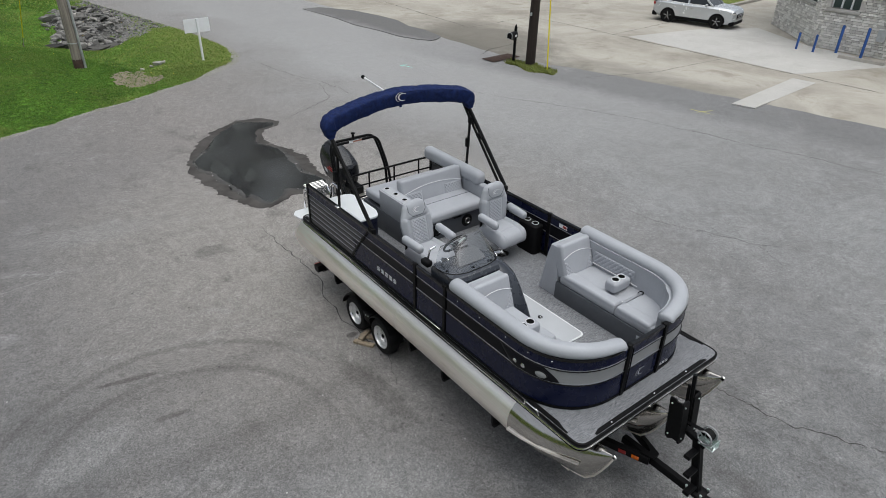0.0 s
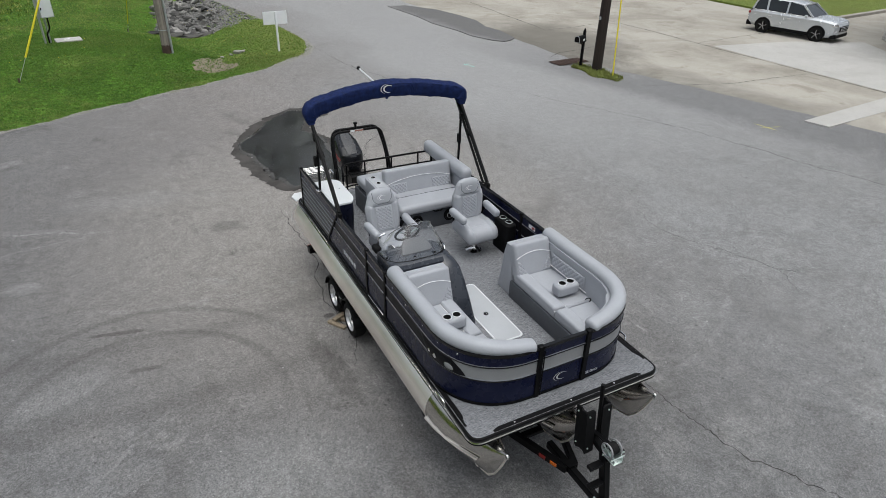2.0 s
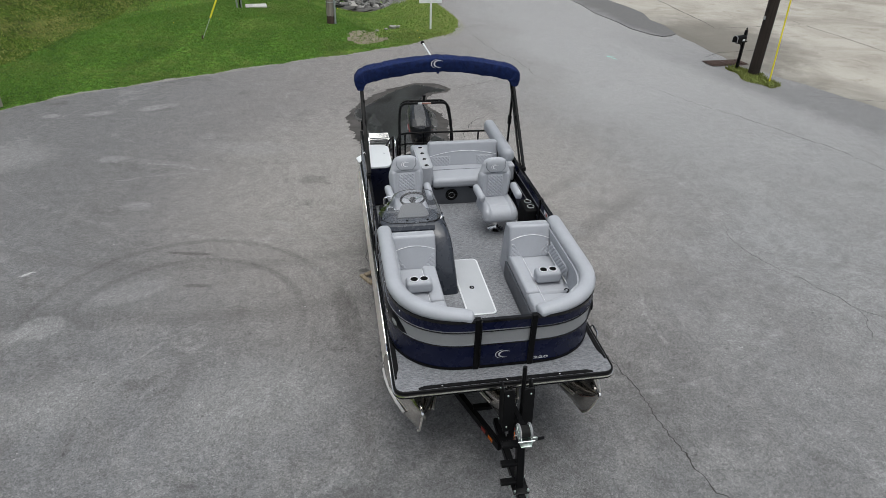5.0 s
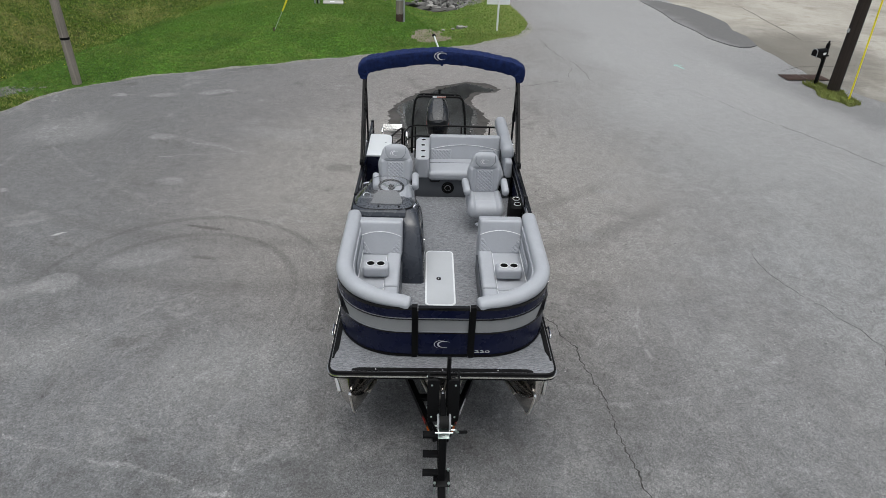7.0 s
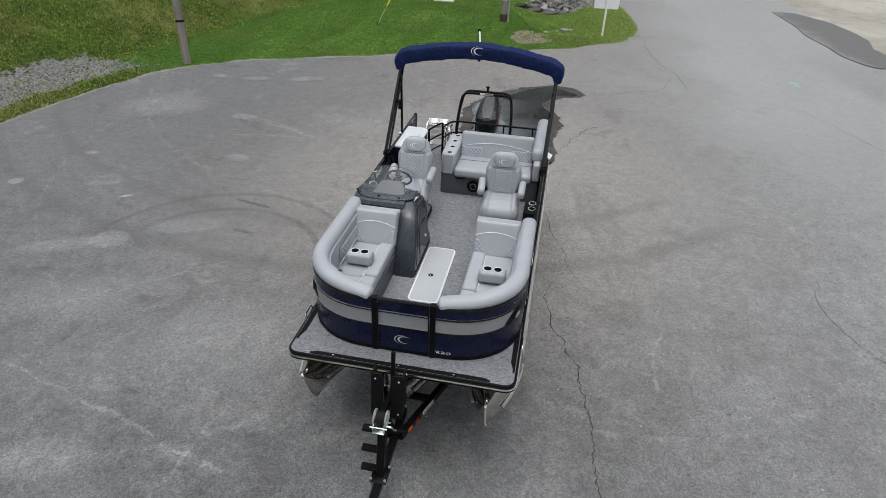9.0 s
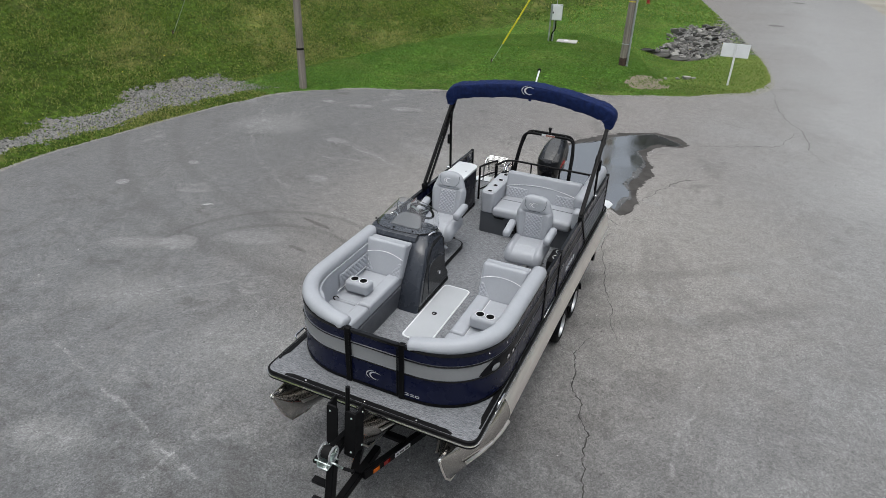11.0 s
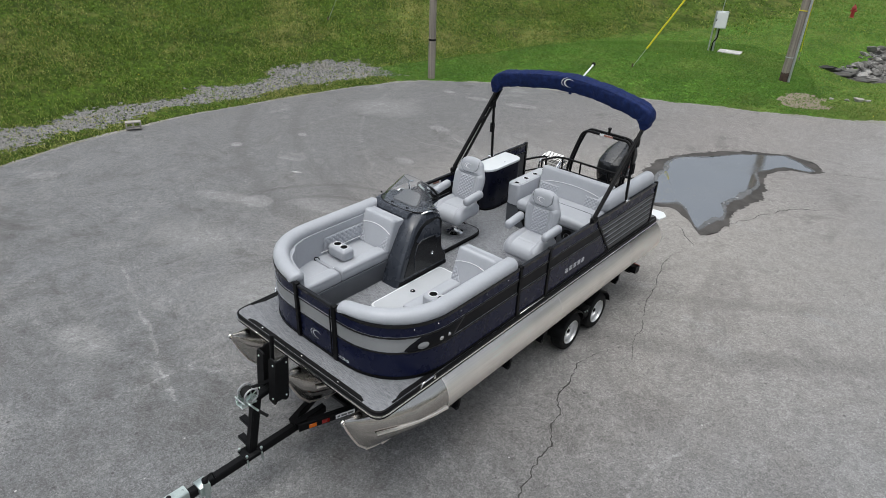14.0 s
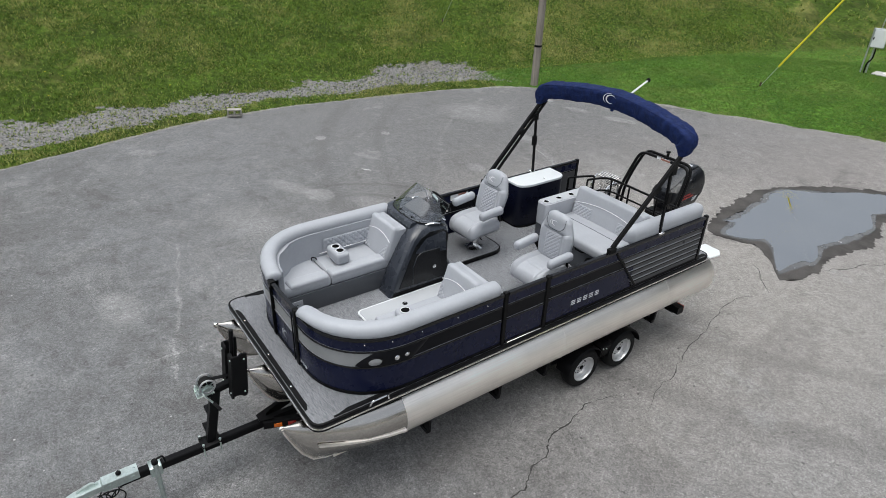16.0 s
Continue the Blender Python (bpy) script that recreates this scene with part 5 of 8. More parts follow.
for s in (-1, 1):
    # bow corner: grey band round the bow, black band along the side
    p = bow(s, 2.33)
    lower = part("fence_panel", wall(p, FLOOR + 0.03, 1.775), NAVY, boat, "curved navy bow panel")
    front = [q for q in bow(s, 1.15)]
    part("band", wall(front[2:], 1.775, 1.965, 0.009), PANEL_GREY, lower, "silver grey band")
    part("band", wall(side(s, 2.33, 1.15)[:1] + front[:3], 1.775, 1.965, 0.0085), STRIPE, lower, "black band")
    part("upper_band", wall(p, 1.965, 2.10, 0.012), NAVY, lower, "navy band")
    for z in (1.775, 1.965):
        bead(p, z, lower, 0.008)
    part("bottom_rail", sweep(bm_new(), p, [(-0.02, FLOOR + 0.008), (0.02, FLOOR + 0.008), (0.02, FLOOR + 0.04), (-0.02, FLOOR + 0.04)]), BLACK, lower)
    part("top_rail", sweep(bm_new(), p, [(-0.02, 2.092), (0.02, 2.092), (0.024, 2.105), (0.02, 2.13), (-0.02, 2.13), (-0.024, 2.105)]), BEAD, lower)
    # docking lamp: a slanting glossy housing that ends the grey band
    run = [Vector((s * HALF, 1.60, 0))] + [Vector(q) for q in bow(s, 1.15)]
    reach = [0.0]
    for a, b in zip(run, run[1:]):
        reach.append(reach[-1] + (b - a).length)

    def along(d):
        """Place and outward way at d metres along the band, counted forward from y = 1.6."""
        i = max(k for k in range(len(run) - 1) if reach[k] <= d or k == 0)
        t = (run[i + 1] - run[i]).normalized()
        return run[i] + t * (d - reach[i]), t.cross(Vector((0, 0, 1))) * -s

    rings = []
    for i in range(15):
        f = i / 14
        ring = []
        for j, lift in enumerate((0.011, 0.024, 0.030, 0.032, 0.030, 0.024, 0.011)):
            v = (0.0, 0.02, 0.2, 0.5, 0.8, 0.98, 1.0)[j]
            d = (0.44 - 0.20 * v) * (1 - f) + (1.06 - 0.20 * v ** 1.5) * f
            q, out = along(d)
            ring.append(q + out * (0.011 + (lift - 0.011) * min(1, 8 * f, 8 * (1 - f))) + Vector((0, 0, 1.785 + 0.170 * v)))
        rings.append(ring)
    lamp = part("docking_light", skin(bm_new(), rings, closed=False), STRIPE, lower, "glossy dark slanting lamp housing")
    for d, z, r, wide in ((0.53, 1.862, 0.027, 1.0), (0.64, 1.858, 0.030, 1.0), (0.86, 1.852, 0.043, 1.6)):
        q, out = along(d)
        m = Matrix.Translation(q + out * 0.024 + Vector((0, 0, z))) @ out.to_track_quat("Z", "Y").to_matrix().to_4x4() @ Matrix.Diagonal((wide, 1, 1, 1))
        bezel = part("bezel", lathe(bm_new(), [(r * 1.18, 0.0), (r * 1.2, 0.010), (r * 1.02, 0.013), (r, 0.006)], 20, m), BLACK_PLASTIC, lamp)
        part("lens", lathe(bm_new(), [(r, 0.0), (r, 0.010), (r * 0.72, 0.017), (0.001, 0.021)], 20, m), CHROME if wide == 1.0 else PANEL_GREY, lamp, "bright lamp lens")
    # snaps along the top
    for y in (0.62, 0.9, 1.25, 1.7, 2.1):
        q = Vector((s * HALF, y, 0)) if y > 1.15 else Vector(bow(s)[int((1.15 - y) / 0.85 * 9)])
        part("snap", ball(bm_new(), 0.009, pose(q.x + s * 0.022, q.y - (0.01 if y < 1.1 else 0), 2.065), 6), CHROME, lower)
    # side gate bay, then the name panel
    fence_section("fence_panel", side(s, 2.97, 2.41), False, "navy side panel")
    mid = part("fence_panel", sweep(bm_new(), side(s, 4.58, 3.05), [(-0.011, FLOOR + 0.03), (0.011, FLOOR + 0.03), (0.011, 1.80), (-0.011, 1.80)]), NAVY, boat, "navy side panel")
    part("band", wall(side(s, 4.4, 3.05), 1.80, 1.965, 0.009), STRIPE, mid, "black band")
    part("upper_band", wall(side(s, 6.03, 3.05), 1.965, 2.10, 0.012), NAVY, mid, "navy band")
    bead(side(s, 4.42, 3.05), 1.80, mid, 0.008)
    bead(side(s, 6.03, 3.05), 1.965, mid, 0.008)
    part("top_rail", sweep(bm_new(), side(s, 6.05, 3.05), [(-0.02, 2.092), (0.02, 2.092), (0.024, 2.105), (0.02, 2.13), (-0.02, 2.13), (-0.024, 2.105)]), BEAD, mid)
    part("bottom_rail", sweep(bm_new(), side(s, 6.05, 3.05), [(-0.02, FLOOR + 0.008), (0.02, FLOOR + 0.008), (0.02, FLOOR + 0.04), (-0.02, FLOOR + 0.04)]), BLACK, mid)
    # raised lettering is drawn as plain bars
    for i in range(5):
        z = 1.60
        y = 3.46 + 0.105 * i
        b = bm_new()
        for z0, z1 in ((z - 0.032, z - 0.018), (z - 0.006, z + 0.006), (z + 0.018, z + 0.032)):
            block(b, s * HALF - 0.016, s * HALF + 0.016, y, y + 0.07, z0, z1, 0.001)
        part("name_bar", b, LOGO, mid, "silver bars")
    # slatted stern panel behind a slanting divider
    m = Matrix(((0, 0, 1, s * HALF - 0.010), (1, 0, 0, 0), (0, 1, 0, 0), (0, 0, 0, 1)))
    louvre = part("louvre_panel", prism(bm_new(), [(4.63, FLOOR + 0.03), (6.03, FLOOR + 0.03), (6.03, 1.955), (4.33, 1.955)], 0.02, m), LOUVRE, boat, "dark slatted stern panel")
    for i in range(5):
        z = 1.535 + 0.086 * i
        y0 = 4.62 - (z - FLOOR) * 0.55
        part("slat", skin(bm_new(), [[(s * (HALF + o), y, z + dz) for o, dz in ((0.009, -0.014), (0.020, -0.010), (0.022, 0.008), (0.009, 0.014))] for y in (y0, 6.0)]), BLACK, louvre)
        part("slat_edge", skin(bm_new(), [[(s * (HALF + o), y, z + dz) for o, dz in ((0.009, 0.013), (0.021, 0.009), (0.021, 0.014), (0.009, 0.018))] for y in (y0, 6.0)]), GLINT_AND_EDGE_GREY, louvre, "grey slat edge")
    part("divider", beam(bm_new(), (s * (HALF + 0.004), 4.17, 2.09), (s * (HALF + 0.004), 4.68, FLOOR + 0.03), 0.05, 0.03), BLACK, boat, "slanting black post")
    part("gate_sill", block(bm_new(), min(s * 1.262, s * 1.283), max(s * 1.262, s * 1.283), 2.43, 2.96, FLOOR + 0.005, FLOOR + 0.022, 0.003), POLISHED, boat, "bright side gate sill")
    # posts
    for y in (2.37, 3.01, 6.04):
        part("post", block(bm_new(), s * HALF - 0.026, s * HALF + 0.026, y - 0.026, y + 0.026, FLOOR, FENCE + 0.012, 0.005), BLACK, boat, "black square post")
    part("post", block(bm_new(), s * 0.325 - 0.032, s * 0.325 + 0.032, 0.27, 0.33, FLOOR, FENCE + 0.014, 0.005), BLACK, boat, "black gate post")
    part("stern_step", prism(bm_new(), [(s * 1.0, 6.3), (s * 1.33, 6.3), (s * 1.36, 6.5), (s * 1.27, 6.62), (s * 1.02, 6.62)], 0.025, pose(0, 0, FLOOR - 0.03), 0.006), WHITE, boat, "white swim step")

gate = fence_section("bow_gate", [(-0.285, 0.30, 0), (0.285, 0.30, 0)], True, "navy and grey bow gate")
for x in (-0.29, 0.285):
    part("hinge", tube(bm_new(), [(x, 0.262, FLOOR + 0.05), (x, 0.262, 2.09)], 0.008), BLACK, gate)
part("emblem", crescent(bm_new(), pose(0.01, 0.284, 1.61), 0.185), LOGO, gate, "silver wave emblem")


def lettering(body, size, m, material, parent, name="number"):
    cu = bpy.data.curves.new(name, "FONT")
    cu.body, cu.size, cu.extrude, cu.align_x = body, size, 0.002, "LEFT"
    tmp = new(name, cu)
    me = bpy.data.meshes.new_from_object(tmp.evaluated_get(bpy.context.evaluated_depsgraph_get()))
    bpy.data.objects.remove(tmp)
    me.transform(m)
    me.materials.append(material)
    ob = new(name, me)
    ob.parent = parent
    return tagged(ob, "silver model number")


lettering("220", 0.058, pose(0.36, 0.285, 1.492, 90) @ Matrix.Diagonal((2.1, 0.8, 1, 1)), LOGO, boat)

# -- floor hatch --
hatch = thing("floor_hatch", "pale grey locker hatch with white rim set in the deck", "hatch")
part("rim", prism(bm_new(), [(x - 0.012, y + 1.925) for x, y in rounded_rect(0.40, 1.33, 0.07)], 0.012, pose(0, 0, FLOOR), 0.004), WHITE, hatch, "white rim")
part("lid", prism(bm_new(), [(x - 0.012, y + 1.925) for x, y in rounded_rect(0.355, 1.285, 0.055)], 0.010, pose(0, 0, FLOOR + 0.006), 0.003), HATCH, hatch)
part("latch", lathe(bm_new(), [(0.033, 0), (0.033, 0.006), (0.026, 0.009), (0.024, 0.004), (0.001, 0.004)], 18, pose(-0.03, 1.86, FLOOR + 0.016)), BLACK_PLASTIC, hatch, "round black latch")
part("latch_handle", block(bm_new(), -0.035, -0.025, 1.838, 1.882, FLOOR + 0.018, FLOOR + 0.028, 0.002), CHROME, hatch)


# -- bow couches --
def cup_holder(x, y, z, r, parent):
    ring = part("cup_holder", lathe(bm_new(), [(r * 0.84, -0.002), (r * 0.86, 0.005), (r * 0.95, 0.007), (r, 0.002), (r * 0.97, -0.003)], 24, pose(x, y, z)), PIPING, parent, "bright cup ring")
    part("cup_well", lathe(bm_new(), [(r * 0.86, 0.0035), (r * 0.80, 0.0025), (0.001, 0.0025)], 18, pose(x, y, z)), WELL, ring, "black cup well")


def bow_couch(s):
    c = thing("bow_couch", "grey vinyl bow lounge with quilted backrest and rolled side bolster", "couch", "bow lounges")
    inner = 0.50 if s > 0 else 0.545
    curve = [(p[0] - s * 0.06, p[1] + 0.05) for p in bow(s)[2:12]]
    outline = [(s * inner, 2.10), (s * 1.18, 2.10)] + curve[1:] + [(s * inner, 0.44)]
    part("base", prism(bm_new(), [(x * (0.965 if abs(x) < 0.55 else 1.0), max(y, 0.50)) for x, y in outline], 0.26, pose(0, 0, FLOOR), 0.004), VINYL_DARK, c, "charcoal seat base")
    part("seat_back_half", prism(bm_new(), [(s * inner, 1.12), (s * 1.12, 1.12), (s * 1.12, 2.04), (s * inner, 2.04)] if s > 0 else [(s * inner, 2.04), (s * 1.12, 2.04), (s * 1.12, 1.12), (s * inner, 1.12)], 0.125, pose(0, 0, 1.68), 0.022), VINYL, c, "grey seat cushion")
    nose = [(s * inner, 1.105), (s * 1.10, 1.105)] + [(x * 0.95, y + 0.05) for x, y in curve[3:]] + [(s * 0.60, 0.46), (s * inner, 0.56)]
    part("seat_front_half", prism(bm_new(), nose, 0.125, pose(0, 0, 1.68), 0.022), VINYL, c, "grey seat cushion")
    # raised inboard edge of the seat, with piping at its foot
    for y0, y1 in ((1.122, 2.04), (0.58, 1.103)):
        part("seat_edge", cushion(bm_new(), 0.182, y1 - y0, 0.09, 0.034, pose(s * (inner + 0.090), (y0 + y1) / 2, 1.788), 0.006, 6), VINYL, c, "raised seat edge")
        part("seat_piping", tube(bm_new(), [(s * (inner + 0.184), y0 + 0.01, 1.802), (s * (inner + 0.184), y1 - 0.01, 1.802)], 0.0048, 6), PIPING, c)
    # bolster along the fence top
    run = [(s * 1.145, 2.26, 0)] + [(s * (0.30 + 0.845 * math.cos(radians(90 * i / 12)) ** 0.85), 1.16 - 0.76 * math.sin(radians(90 * i / 12)) ** 0.9, 0) for i in range(13)] + [(s * 0.44, 0.395, 0)]
    run = run[:-2] + [(s * 0.405, 0.398, 0)]
    fr = frames_along(run)
    rings, last = [], len(fr) - 1
    for i, (p, t, k) in enumerate(fr):
        out = t.cross(Vector((0, 0, 1))).normalized()
        drop = 0.065 * max(0.0, (i - last * 0.5) / (last * 0.5)) ** 1.4
        rings.append([p + out * (a * min(k, 1.1) + 0.05 * out.dot(Vector((s, -1, 0)).normalized())) + Vector((0, 0, 2.178 + b - drop * (1 if b > 0 else 0.3))) for a, b in rounded_rect(0.19, 0.17, 0.08, 6)])
    for at, sign in ((0, -1), (-1, 1)):
        p, t, k = fr[at]
        mid_ring = sum((Vector(q) for q in rings[at]), Vector()) / len(rings[at])
        cap = [[mid_ring + (q - mid_ring) * f + t * (sign * d) for q in rings[at]] for f, d in ((0.97, 0.014), (0.88, 0.027), (0.7, 0.037), (0.4, 0.043), (0.1, 0.045))]
        rings = cap[::-1] + rings if at == 0 else rings + cap
    part("bolster", skin(bm_new(), rings), VINYL, c, "rolled grey bolster", sharp=70)
    # upholstered side under the bolster
    inside = [(p[0] - s * 0.0, p[1], 0) for p in run[:-1]]
    part("side_pad", sweep(bm_new(), [(p[0] - s * 0.045 * (1 if i < 8 else 0.4), p[1] + (0.0 if i < 6 else 0.04), 0) for i, p in enumerate(inside)], [(-0.03, 1.70), (0.03, 1.70), (0.03, 2.15), (-0.03, 2.15)]), VINYL, c, "grey padded side")
    w = Matrix.Translation((s * 1.058, 1.62, 1.955)) @ pose(0, 0, 0, 0, 0, -90 * s)
    part("quilted_panel", patch(bm_new(), w, 0.72, 0.19, 130, 36, quilt(10, 2.5, 0.016)), VINYL, c, "quilted panel")
    part("side_piping", tube(bm_new(), [(s * 1.046, 2.0, 1.862), (s * 1.046, 1.2, 1.862)], 0.006, 6), PIPING, c)
    # backrest
    dy = 0.0 if s > 0 else -0.09
    shell = [(2.04 + dy, FLOOR), (2.42 + dy, FLOOR), (2.315 + dy, 2.06), (2.275 + dy, 2.195), (2.19 + dy, 2.195)]
    pl = Matrix(((0, 0, 1, (s * (0.79 if s > 0 else 0.815)) - 0.287), (1, 0, 0, 0), (0, 1, 0, 0), (0, 0, 0, 1)))
    part("back_shell", prism(bm_new(), shell, 0.574, pl, 0.012), VINYL, c, "grey padded end panel")
    bx = s * (0.79 if s > 0 else 0.815)
    back = pose(bx, 2.10 + dy, 1.985, -19)
    part("backrest", cushion(bm_new(), 0.575, 0.165, 0.485, 0.045, back, fine=8), VINYL, c, "grey backrest cushion", sharp=75)
    arc = [back @ Vector((0.275 * k, -0.084, 0.035 + 0.06 * (1 - k * k))) for k in np.linspace(-1, 1, 15)]
    part("back_piping", tube(bm_new(), arc, 0.005, 6), PIPING, c)
    for k in (-1, 1):
        corner = quilt(2.5, 3.5, 0.013)
        part("quilted_panel", patch(bm_new(), back @ pose(k * 0.195, -0.0815, -0.11), 0.155, 0.20, 60, 76, lambda u, v: corner(u, v) * (1 if (u if k > 0 else 1 - u) > v * 0.75 else 0.1)), VINYL, c, "quilted corner")
    # cup pod
    pod = part("cup_pod", cushion(bm_new(), 0.33, 0.185, 0.16, 0.045, pose(s * 0.835, 1.36, 1.912), fine=4), VINYL, c, "padded cup pod")
    for k in (-0.062, 0.062):
        cup_holder(s * 0.835 + k, 1.36, 1.993, 0.056, pod)
    part("strap", tube(bm_new(), spline([(s * 1.00, 1.14, 1.81), (s * 1.02, 1.12, 1.84), (s * 1.035, 1.08, 1.84), (s * 1.01, 1.075, 1.81)], 5), 0.007, 6), BLACK, c, "black pull strap")
    part("badge", block(bm_new(), s * inner * 0.965 - 0.004, s * inner * 0.965 + 0.004, 0.53, 0.72, 1.46, 1.62, 0.002), VINYL, c)
    part("badge_emblem", crescent(bm_new(), Matrix.Translation((s * inner * 0.965 - s * 0.006, 0.65, 1.535)) @ pose(0, 0, 0, 0, 0, -90 * s), 0.13), BLACK_PLASTIC, c)
    return c


bow_couch(-1)
bow_couch(1)

# -- helm console, windscreen and wheel --
console = thing("helm_console", "charcoal moulded helm console with a black side door, windscreen and wheel", "console")
SIDE = ((FLOOR, 1.755, 2.745, -0.235, 0.035), (1.50, 1.79, 2.755, -0.238, 0.04), (1.57, 1.82, 2.75, -0.242, 0.045), (1.72, 1.885, 2.675, -0.255, 0.05), (1.95, 2.01, 2.69, -0.275, 0.055), (2.10, 2.10, 2.715, -0.30, 0.06), (2.17, 2.18, 2.72, -0.33, 0.07), (2.225, 2.29, 2.70, -0.375, 0.08), (2.255, 2.36, 2.66, -0.43, 0.08))
rings = []
for z, y0, y1, x1, cut in SIDE:
    x0 = -0.535
    rings.append([(x0, y0 + 0.02, z), (x0 + 0.05, y0, z), (max(x1 - cut, x0 + 0.06), y0, z), (x1 - cut * 0.25, y0 + cut * 0.45, z), (x1, y0 + cut, z), (x1, y1 - cut * 0.6, z), (max(x1 - cut * 0.6, x0 + 0.06), y1, z), (x0 + 0.05, y1, z), (x0, y1 - 0.02, z)])
part("body", skin(bm_new(), rings), CONSOLE, console, sharp=24)
# upper housing across the boat, carrying the screen
part("body_back", skin(bm_new(), [[(-1.215, y0 + 0.10, z), (-1.17, y0 + 0.02, z), (-0.98, y0, z), (-0.50, y0, z), (-0.50, y1, z), (-1.215, y1, z)] for z, y0, y1 in ((FLOOR, 2.36, 2.74), (2.02, 2.26, 2.70), (2.12, 2.215, 2.72), (2.20, 2.215, 2.72), (2.245, 2.24, 2.70), (2.258, 2.27, 2.66))]), CONSOLE, console, "charcoal upper housing", sharp=24)


def on_side(pts, x_of, t):
    """A plate on the leaning inboard side, from (y, z) points."""
    b = bm_new()
    skin(b, [[(x_of(z) + o, y, z) for y, z in pts] for o in (-0.02, t)])
    return b


lean = lambda z: float(np.interp(z, [q[0] for q in SIDE], [q[3] for q in SIDE]))
panel = part("side_panel", on_side([(1.90, 1.52), (2.715, 1.50), (2.72, 1.565), (2.655, 1.66), (2.645, 1.78), (2.665, 1.98), (2.69, 2.10), (2.63, 2.155), (2.42, 2.165), (2.27, 2.115), (2.17, 2.03), (2.07, 1.86)], lean, 0.007), CONSOLE_DOOR, console, "glossy black side panel")
part("door", on_side([(2.11, 1.53), (2.555, 1.53), (2.535, 1.93), (2.27, 1.94), (2.19, 1.90), (2.12, 1.76)], lean, 0.014), CONSOLE_DOOR, console, "black locker door")
edge = [(2.11, 1.53), (2.555, 1.53), (2.535, 1.93), (2.27, 1.94), (2.19, 1.90), (2.12, 1.76), (2.11, 1.53)]
part("door_gap", tube(bm_new(), [(lean(z) + 0.008, y, z) for y, z in edge], 0.0055, 6), CONSOLE, console, "grey door reveal")
part("door_latch", lathe(bm_new(), [(0.026, 0), (0.026, 0.010), (0.019, 0.012), (0.016, 0.006), (0.001, 0.006)], 16, pose(lean(1.70) + 0.012, 2.44, 1.70, 0, 85)), CHROME, console, "round chrome latch")
part("kick_strip", on_side([(1.80, 1.425), (2.735, 1.425), (2.735, 1.475), (1.82, 1.475)], lean, 0.006), BLACK, console)
part("grab_handle", tube(bm_new(), spline([(-0.40, 2.40, 2.235), (-0.365, 2.47, 2.255), (-0.345, 2.58, 2.235), (-0.35, 2.67, 2.18)], 6), 0.016, 8), CHROME, console, "chrome grab handle")
# dash behind the screen
part("dash", cushion(bm_new(), 0.66, 0.26, 0.10, 0.04, pose(-0.82, 2.66, 2.22, -28), fine=3), CONSOLE, console, "sloping dash")
part("gauge", lathe(bm_new(), [(0.05, 0), (0.055, 0.01), (0.04, 0.016), (0.001, 0.012)], 18, pose(-1.05, 2.66, 2.27, 30)), CONSOLE_DOOR, console, "dark gauge")
part("gauge_ring", tube(bm_new(), [pose(-1.05, 2.66, 2.27, 30) @ Vector((0.054 * math.cos(a), 0.054 * math.sin(a), 0.012)) for a in np.linspace(0, 2 * math.pi, 19)], 0.007, 6), CHROME, console, "chrome gauge ring")
part("screen_display", block(bm_new(), -0.12, 0.12, -0.01, 0.01, -0.07, 0.07, 0.006, pose(-0.72, 2.70, 2.275, -42)), BLACK_PLASTIC, console, "dark display")
part("switch_panel", block(bm_new(), -0.50, -0.42, 2.62, 2.74, 2.20, 2.225, 0.006), CHROME, console, "chrome rail end")
# the wrapped screen leans aft and inwards to a rounded crown
COLS = 36


def screen_point(u, v):
    """u runs from the outboard end round the front to the inboard end, v from foot to rim."""
    a = math.pi * (1.04 * u - 0.02)
    cx, rx, ry = -0.79 + 0.06 * v, 0.43 - 0.15 * v ** 1.4, 0.36 - 0.08 * v
    k = 0.62 + 0.12 * v
    x = cx - rx * math.copysign(abs(math.cos(a)) ** k, math.cos(a))
    y = 2.655 + 0.17 * v - ry * abs(math.sin(a)) ** k
    rise = 0.385 * (0.36 + 0.64 * max(0.0, math.sin(a)) ** 0.85)
    return Vector((x, y, 2.255 + rise * (v ** 0.92)))


bm = bm_new()
skin(bm, [[screen_point(i / COLS, j / 8) for i in range(COLS + 1)] for j in range(9)], closed=False)
screen = part("windscreen", bm, GLASS, console, "clear wrapped windscreen", sharp=70)
screen.visible_shadow = False
part("screen_edge", tube(bm_new(), [screen_point(i / COLS, 1.0) for i in range(COLS + 1)], 0.0045, 6), SLATE, screen, "grey polished edge")
part("screen_trim", tube(bm_new(), [screen_point(i / COLS, 0.0) for i in range(COLS + 1)], 0.009, 6), BLACK_PLASTIC, screen)
# added grey plate under the glass, standing in for a reflection on it
glare_plate = [(p.x, p.y) for p in fillet([(-0.23, -0.11, 0), (0.23, -0.11, 0), (0.15, 0.11, 0), (-0.15, 0.11, 0), (-0.23, -0.11, 0)], 0.08, 6)[:-1]]
part("glare_plate", prism(bm_new(), glare_plate, 0.03, pose(-0.76, 2.54, 2.31, 34), 0.008), SCREEN_GLARE, console, "grey plate drawing a reflection in the windscreen")
for x, y in ((-1.20, 2.43), (-0.865, 2.31), (-0.585, 2.31)):
    part("screen_bolt", ball(bm_new(), 0.014, pose(x, y - 0.006, 2.30), 6), BLACK_PLASTIC, screen)
m = pose(-0.72, 2.86, 2.33, -58)
